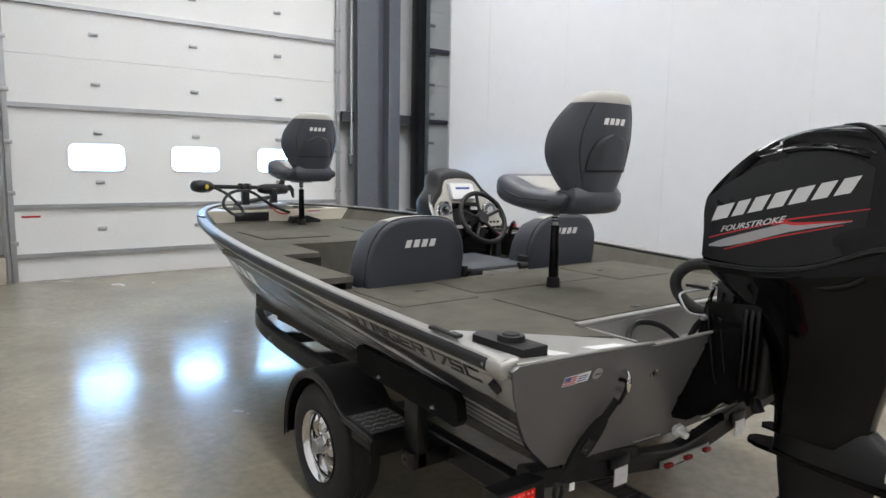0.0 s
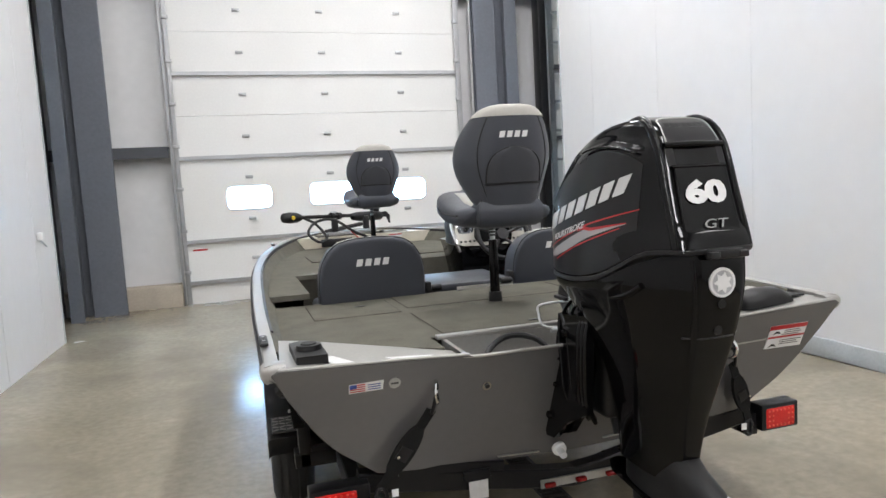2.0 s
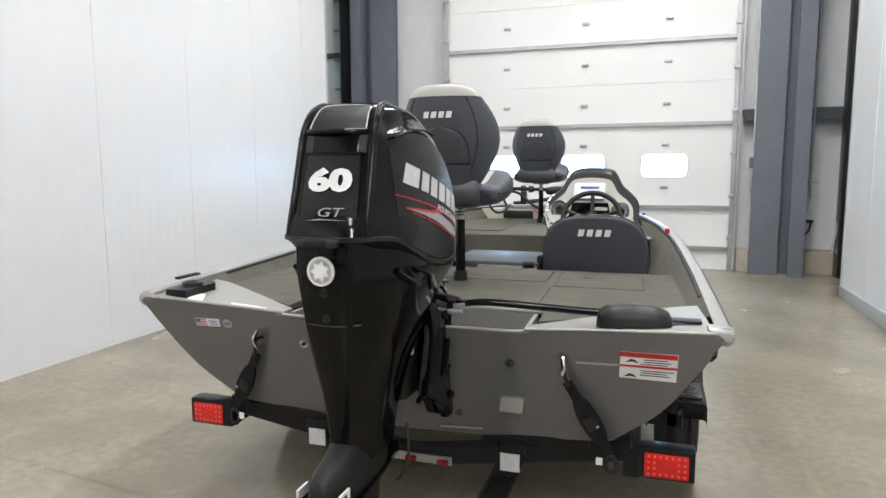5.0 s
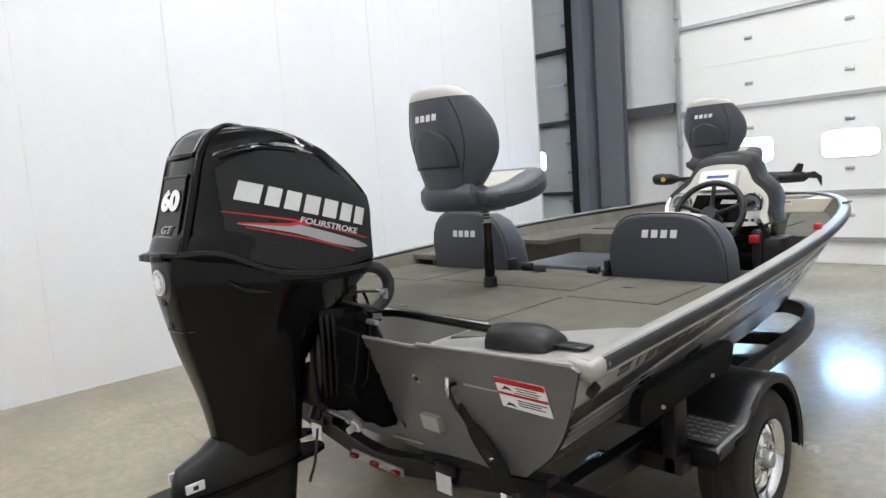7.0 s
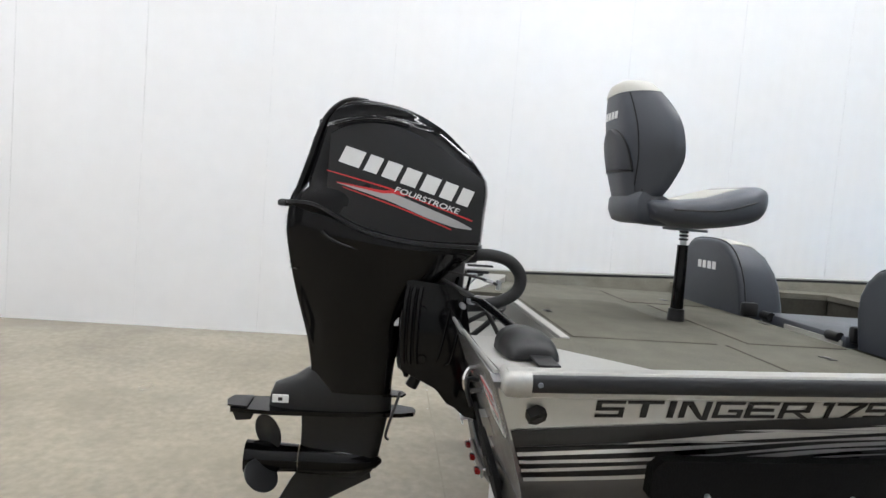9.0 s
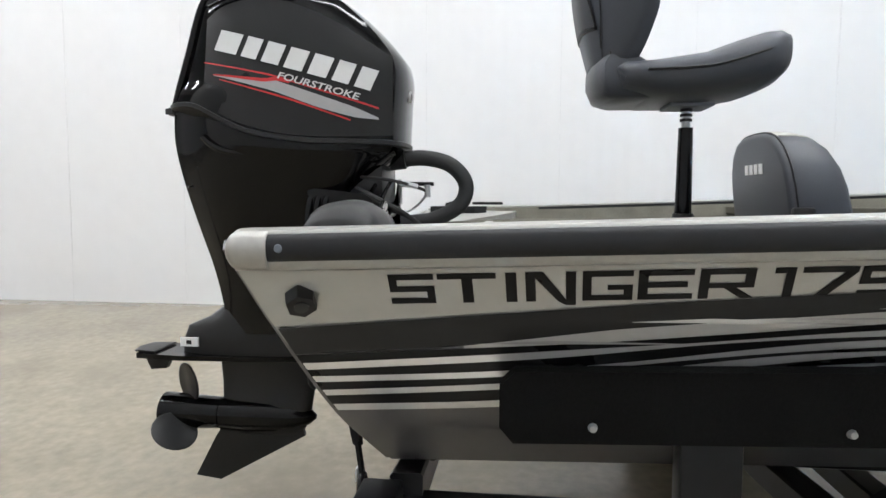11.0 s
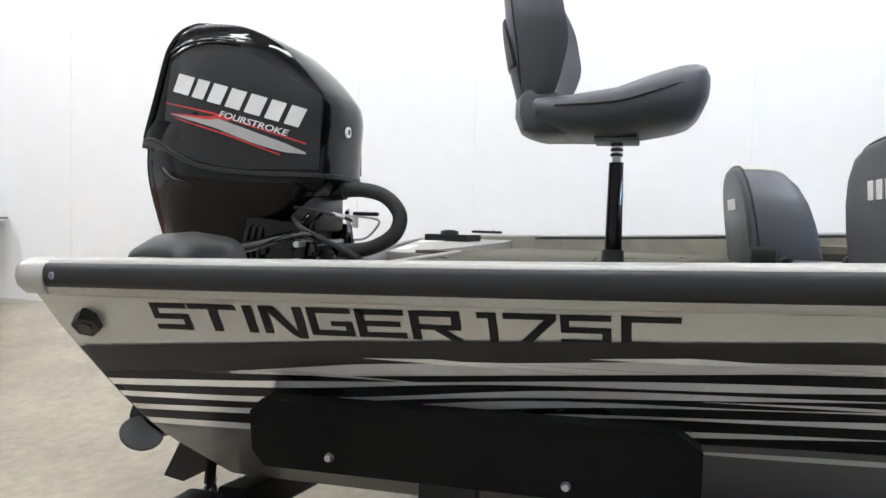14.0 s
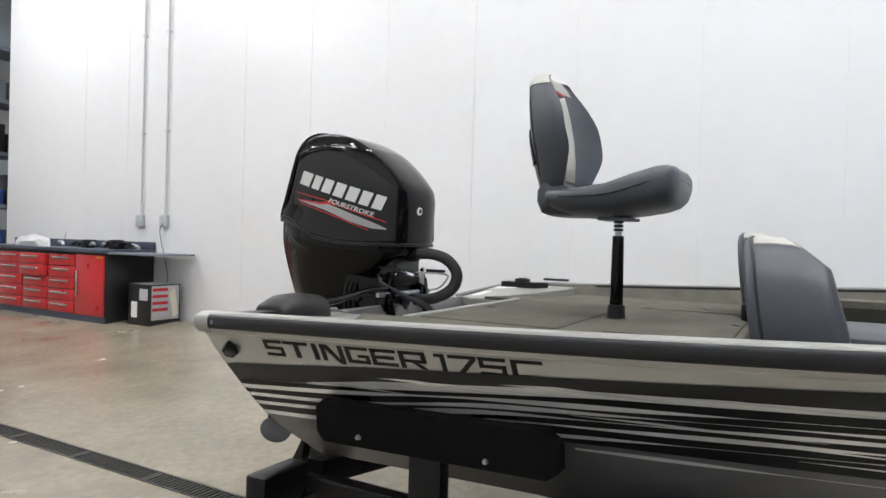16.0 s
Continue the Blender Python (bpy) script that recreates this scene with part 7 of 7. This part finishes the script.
part("mount_arm", cyl(bmesh.new(), (-0.42, 4.10, 1.12), (-0.05, 4.32, 1.16), 0.02, 0.02, 10), M["black"], tm)
for k, (x, y) in enumerate(((-0.33, 4.14), (0.0, 4.36))):
    part("cradle", bx(x - 0.03, x + 0.03, y - 0.03, y + 0.03, 1.105, 1.235, 0.01), M["black"], tm)
part("cable_loop", tube(bmesh.new(), [(-0.62, 4.02, 1.26), (-0.52, 3.98, 1.20), (-0.44, 3.88, 1.08), (-0.52, 3.80, 1.05), (-0.60, 3.86, 1.13), (-0.52, 3.93, 1.22), (-0.36, 3.94, 1.23), (-0.2, 3.88, 1.12), (-0.08, 3.80, 1.06)], 0.012, 8, 5), M["rubber"], tm, "looped black cable")
part("red_lead", tube(bmesh.new(), [(-0.22, 3.93, 1.13), (-0.20, 3.88, 1.10), (-0.16, 3.84, 1.06), (-0.10, 3.80, 1.05)], 0.006, 6, 4), M["redline"], tm, "red lead")
ped = thing("foot_pedal", (0.0, 3.78, 1.04), "black foot pedal lying on the carpeted bow deck", "pedal")
part("pedal", prism(bmesh.new(), [(-0.12, 0.982), (0.13, 0.982), (0.13, 1.005), (0.02, 1.04), (-0.10, 1.03)], lambda u, v, d: Vector((u + 0.02, 3.76 + d, v)), -0.05, 0.05), M["blackmatte"], ped, "", 0)
bl = thing("bow_light", (0.05, 4.40, 1.14), "small black bow light socket", "light socket")
part("socket", cyl(bmesh.new(), (0.10, 4.1, 1.078), (0.10, 4.1, 1.095), 0.025, 0.022, 14), M["blackmatte"], bl)
rf = thing("red_plug", (0.96, 2.2, 1.05), "small red plug on the rail", "plug")
part("plug", bx(0.92, 0.95, 2.18, 2.22, rail_z(2.2) + 0.035, rail_z(2.2) + 0.065, 0.006), M["redline"], rf)

# ---------------------------------------------------------------- workshop
bench = thing("tool_bench", (-2.55, -6.6, 0.15), "red and black steel workbench with drawers and a dark top", "workbench")
FX, B0, B1 = -2.26, -8.6, -5.53
part("carcass", bx(WL + 0.005, FX - 0.02, B0, B1, 0.11, 0.93, 0.004), M["black"], bench, "black steel carcass")
part("worktop", bx(WL + 0.005, FX + 0.02, B0, B1 + 0.02, 0.93, 0.975, 0.006), M["benchtop"], bench, "dark blue grey worktop")
part("upstand", bx(WL + 0.005, WL + 0.04, B0, B1 + 0.02, 0.975, 1.07, 0.004), M["benchtop"], bench)
part("side_shelf", bx(WL + 0.02, FX - 0.02, B1 + 0.02, B1 + 0.75, 0.925, 0.945, 0.004), M["steel_dark"], bench, "thin fold-out shelf")
part("kick", bx(FX - 0.02, FX - 0.004, B0, B1, 0.11, 0.20), M["benchtop"], bench)
dr = part("cupboard_door", bx(FX - 0.02, FX, B1 - 0.57, B1 - 0.03, 0.20, 0.905, 0.004), M["red"], bench, "red cupboard door")
part("pull", bx(FX, FX + 0.025, B1 - 0.535, B1 - 0.505, 0.42, 0.72, 0.006), M["chrome"], dr, "long bright pull")
part("lock", bx(FX, FX + 0.004, B1 - 0.16, B1 - 0.05, 0.875, 0.89), M["yellow"], dr, "")
for c in range(5):
    y1 = B1 - 0.60 - 0.56 * c
    y0 = y1 - 0.53
    for r in range(5):
        z0 = 0.205 + 0.14 * r
        out = 0.05 if (c, r) in ((1, 4), (1, 3)) else 0.0
        d = part("drawer", bx(FX - 0.02, FX + out, y0, y1, z0, z0 + 0.13, 0.004), M["red"], bench, "red drawer front")
        part("pull", bx(FX + out, FX + out + 0.02, y0 + 0.06, y1 - 0.10, z0 + 0.075, z0 + 0.105, 0.008), M["chrome"], d, "bright drawer pull")
bag = thing("plastic_bag", (-2.5, -7.4, 0.975), "crumpled white plastic bag on the workbench", "bag")
bm = bmesh.new()
bmesh.ops.create_icosphere(bm, subdivisions=3, radius=1.0)
for v in bm.verts:
    k = 1 + 0.18 * noise.noise(v.co * 2.2)
    v.co = Vector((-2.45 + v.co.x * 0.16 * k, -7.35 + v.co.y * 0.30 * k, 0.977 + max(0, v.co.z + 0.2) * 0.12 * k))
part("bag", bm, M["tagwhite"], bag)
for nm, lb, y0, y1, x0, x1, h in (("tool_pile", "dark tools and hoses heaped on the workbench", -6.9, -5.9, -2.8, -2.4, 0.09), ("tool_pile", "small dark tools on the bench shelf", -5.75, -5.55, -2.6, -2.35, 0.10)):
    tp = thing(nm, ((x0 + x1) / 2, (y0 + y1) / 2, 0.975), lb, "tools")
    rnd = random.Random(int(-y0 * 10))
    for k in range(9):
        a = Vector((rnd.uniform(x0, x1), rnd.uniform(y0, y1), 0.99 + rnd.uniform(0, h * 0.4)))
        b = a + Vector((rnd.uniform(-0.08, 0.08), rnd.uniform(-0.25, 0.25), rnd.uniform(-0.005, h * 0.4)))
        part("tool", tube(bmesh.new(), [a, a.lerp(b, 0.5) + Vector((0, 0, h * 0.3)), b], rnd.uniform(0.012, 0.025), 8, 3), M["blackmatte"] if k % 3 else M["galv"], tp)
    part("tool_body", bx((x0 + x1) / 2 - 0.06, (x0 + x1) / 2 + 0.06, (y0 + y1) / 2 - 0.08, (y0 + y1) / 2 + 0.08, 0.976, 0.99 + h, 0.02), M["blackmatte"], tp)
ant = thing("metal_rod", (-2.62, -6.98, 0.975), "thin upright metal rod on the bench", "rod")
part("rod", cyl(bmesh.new(), (-2.62, -6.98, 0.977), (-2.64, -6.95, 1.16), 0.006, 0.005, 6), M["steel_dark"], ant)
crate = thing("tool_chest_carton", (-2.55, -5.1, 0.15), "printed carton of a red and grey drawer chest", "carton")
part("box", bx(-2.80, -2.40, -5.30, -4.92, 0.132, 0.60, 0.004), M["black"], crate, "black printed carton")
part("picture", bx(-2.78, -2.42, -4.92, -4.917, 0.20, 0.585), M["galv"], crate, "grey printed front")
for k in range(4):
    part("red_band", bx(-2.63, -2.43, -4.917, -4.914, 0.30 + 0.075 * k, 0.335 + 0.075 * k), M["redline"], crate)
part("pale_print", prism(bmesh.new(), [(-2.77, 0.26), (-2.70, 0.21), (-2.65, 0.5), (-2.72, 0.56)], lambda u, v, d: Vector((u, -4.917 + d, v)), 0, 0.003), M["cream"], crate, "", 0)
part("pale_print", bx(-2.40, -2.397, -5.24, -5.14, 0.22, 0.40), M["white"], crate)
part("pale_print", bx(-2.40, -2.397, -5.10, -4.96, 0.42, 0.55), M["tagwhite"], crate)
part("top_print", bx(-2.78, -2.42, -5.28, -4.94, 0.60, 0.602), M["base"], crate)
for k, y in enumerate((-5.78, -5.33)):
    cd = thing("wall_outlet", (WL, y, 1.33), "grey outlet box on a thin conduit down the white wall", "outlet", "wall outlets")
    part("box", bx(WL + 0.002, WL + 0.055, y - 0.06, y + 0.06, 1.26, 1.40, 0.006), M["base"], cd)
    part("conduit", cyl(bmesh.new(), (WL + 0.022, y + 0.01, 1.40), (WL + 0.022, y + 0.01, 6.45), 0.012, 0.012, 10), M["base"], cd, "grey conduit")
    for z in (2.4, 3.6):
        part("strap", bx(WL + 0.001, WL + 0.036, y - 0.015, y + 0.035, z, z + 0.02), M["base"], cd)
cord = thing("power_cord", (WL + 0.05, -5.3, 0.3), "grey power cord hanging from a wall outlet", "cord")
part("cord", tube(bmesh.new(), [(WL + 0.06, -5.31, 1.30), (WL + 0.07, -5.35, 1.18), (WL + 0.05, -5.25, 0.8), (WL + 0.05, -5.22, 0.6), (WL + 0.06, -5.36, 0.4), (WL + 0.05, -5.3, 0.16)], 0.006, 6, 5), M["steel_dark"], cord)
# shelving past the end of the partition
sh = thing("storage_rack", (-3.6, -9.6, 0.15), "blue steel storage rack with mixed dark stock", "rack")
for x in (-4.4, -2.75):
    part("upright", bx(x - 0.04, x + 0.04, -9.9, -9.82, 0.155, 4.5), M["blue"], sh, "blue rack upright")
for z in (0.6, 1.5, 2.3, 3.1, 3.9):
    part("shelf", bx(-4.44, -2.71, -9.95, -9.3, z, z + 0.06), M["steel_dark"], sh)
rnd = random.Random(5)
for z in (0.66, 1.56, 2.36, 3.16):
    for k in range(4):
        x = -4.3 + 0.4 * k
        part("stock", bx(x, x + rnd.uniform(0.25, 0.36), -9.8, -9.4, z, z + rnd.uniform(0.2, 0.55), 0.01), (M["steel_dark"], M["black"], M["base"], M["blue"])[rnd.randrange(4)], sh)
# thin vertical panel joints and small wall hooks
for wx, s, ys in ((WL, 1, (-7.0, -6.1, -4.05, -3.1, -2.15, -1.2, -0.257, 0.717, 1.65, 2.6, 3.55, 4.5)), (WR, -1, (-3.0, -1.2, 1.05, 2.25, 3.45, 4.65))):
    for y in ys:
        xa, xb = sorted((wx + s * 0.0005, wx + s * 0.003))
        structure("panel_joint", bx(xa, xb, y - 0.004, y + 0.004, 0.16 if s > 0 else 0.262, 6.45), M["joint"], "fine vertical joint strip in the white wall", "trim")
for wx, s, ye in ((WL, 1, 5.07), (WR, -1, 5.39)):
    xa, xb = sorted((wx - s * 0.21, wx + s * 0.012))
    structure("edge_trim", bx(xa, xb, ye, ye + 0.012, 0.1, 6.5), M["base"], "pale metal trim on the partition's end", "trim")
hk = thing("wall_hook", (WL, 4.6, 1.25), "small white plastic hook on the wall", "hook")
part("hook", bx(WL + 0.001, WL + 0.05, 4.56, 4.64, 1.2, 1.27, 0.012), M["white"], hk)
part("stem", cyl(bmesh.new(), (WL + 0.02, 4.6, 1.2), (WL + 0.06, 4.62, 1.14), 0.008, 0.006, 8), M["base"], hk)
# odd bits by the outer wall
cdt = thing("wall_conduit", (2.62, 6.8, 1.2), "thin grey conduit down the insulated outer wall", "conduit")
part("conduit", cyl(bmesh.new(), (2.62, 6.64, 1.15), (2.62, 6.64, 5.8), 0.016, 0.016, 8), M["galv"], cdt)
part("elbow", tube(bmesh.new(), [(2.62, 6.64, 1.15), (2.62, 6.64, 1.10), (2.58, 6.64, 1.07)], 0.016, 8, 3), M["galv"], cdt)
part("handle", bx(2.62, 2.70, 6.62, 6.64, 1.27, 1.29), M["galv"], cdt)
ox = thing("switch_box", (1.98, 6.7, 1.5), "small grey switch box on a conduit beside the door", "switch")
part("box", bx(1.95, 2.03, 6.60, 6.67, 1.45, 1.58, 0.006), M["steel_dark"], ox)
part("conduit", cyl(bmesh.new(), (1.99, 6.64, 1.58), (1.99, 6.64, 4.0), 0.012, 0.012, 8), M["white"], ox)
for k in range(4):
    pk = thing("wood_strip", (3.0 + 0.03 * k, 6.3, 0.1), "pale strip of trim leaning in the corner", "trim strip", "leaning trim strips")
    part("strip", cyl(bmesh.new(), (2.84 + 0.05 * k, 6.45, 0.46), (3.02 + 0.02 * k, 6.62, 1.5 + 0.15 * k), 0.012, 0.012, 6), M["base"], pk)
bk2 = thing("wall_bracket", (2.5, 6.6, 0.8), "small dark bracket with a hanging cable", "bracket")
part("arm", bx(2.45, 2.66, 6.55, 6.64, 0.80, 0.84, 0.01), M["black"], bk2)
part("cable", tube(bmesh.new(), [(2.64, 6.6, 0.80), (2.62, 6.6, 0.70), (2.54, 6.6, 0.62), (2.52, 6.6, 0.47)], 0.012, 8, 4), M["black"], bk2)
# trench grate: frame and bars
gr = thing("trench_grate", (TX0, -3.0, TZ), "dark cast iron slotted trench drain grate in the floor", "drain grate")
for x in (TX0, TX1 - 0.012):
    part("edge_bar", bx(x, x + 0.012, -13.9, TEND - 0.01, TZ - 0.03, TZ + 0.003), M["grate"], gr)
vs, fs = [], []
y, k = -13.9, 0
quads = [(0, 3, 2, 1), (4, 5, 6, 7), (0, 1, 5, 4), (2, 3, 7, 6)]
shared = {}
while y < TEND - 0.06:
    w = 0.013 if k % 20 else 0.05
    shape = [(x - TX0, yy, z) for z in (-0.025, 0.001) for x, yy in ((TX0 + 0.012, 0), (TX1 - 0.012, 0), (TX1 - 0.012, w), (TX0 + 0.012, w))]
    if -7.0 < y < 1.2:
        if w not in shared:
            shared[w] = bpy.data.meshes.new("grate_bar")
            shared[w].from_pydata(shape, [], quads)
            shared[w].materials.append(M["grate"])
        bar = new("grate_bar", shared[w])
        bar.parent, bar.location = gr, (0, y - gr.location.y, 0)
    else:
        b = len(vs)
        vs += [(a, c + y - gr.location.y, d) for a, c, d in shape]
        fs += [tuple(b + i for i in q) for q in quads]
    y += w + 0.015
    k += 1
me = bpy.data.meshes.new("grate_bar_far")
me.from_pydata(vs, [], fs)
me.materials.append(M["grate"])
bars = new("grate_bar_far", me)
bars.parent = gr
tagged(bars, kind="stuff")
# saw cut joints in the slab
for y in (-3.4, 0.1, 3.9):
    bm = bmesh.new()
    for xa, xb in ((-2.88, TX0 - 0.02), (TX1 + 0.02, 2.68)):
        us = np.linspace(xa, xb, 40)
        for x0, x1 in zip(us, us[1:]):
            q = [bm.verts.new((x, yy, floor_z(x, yy) + 0.003)) for x, yy in ((x0, y - 0.004), (x1, y - 0.004), (x1, y + 0.004), (x0, y + 0.004))]
            bm.faces.new(q)
    structure("floor_joint", bm, M["slabjoint"], "pale sealed saw cut joint in the slab", "joint")
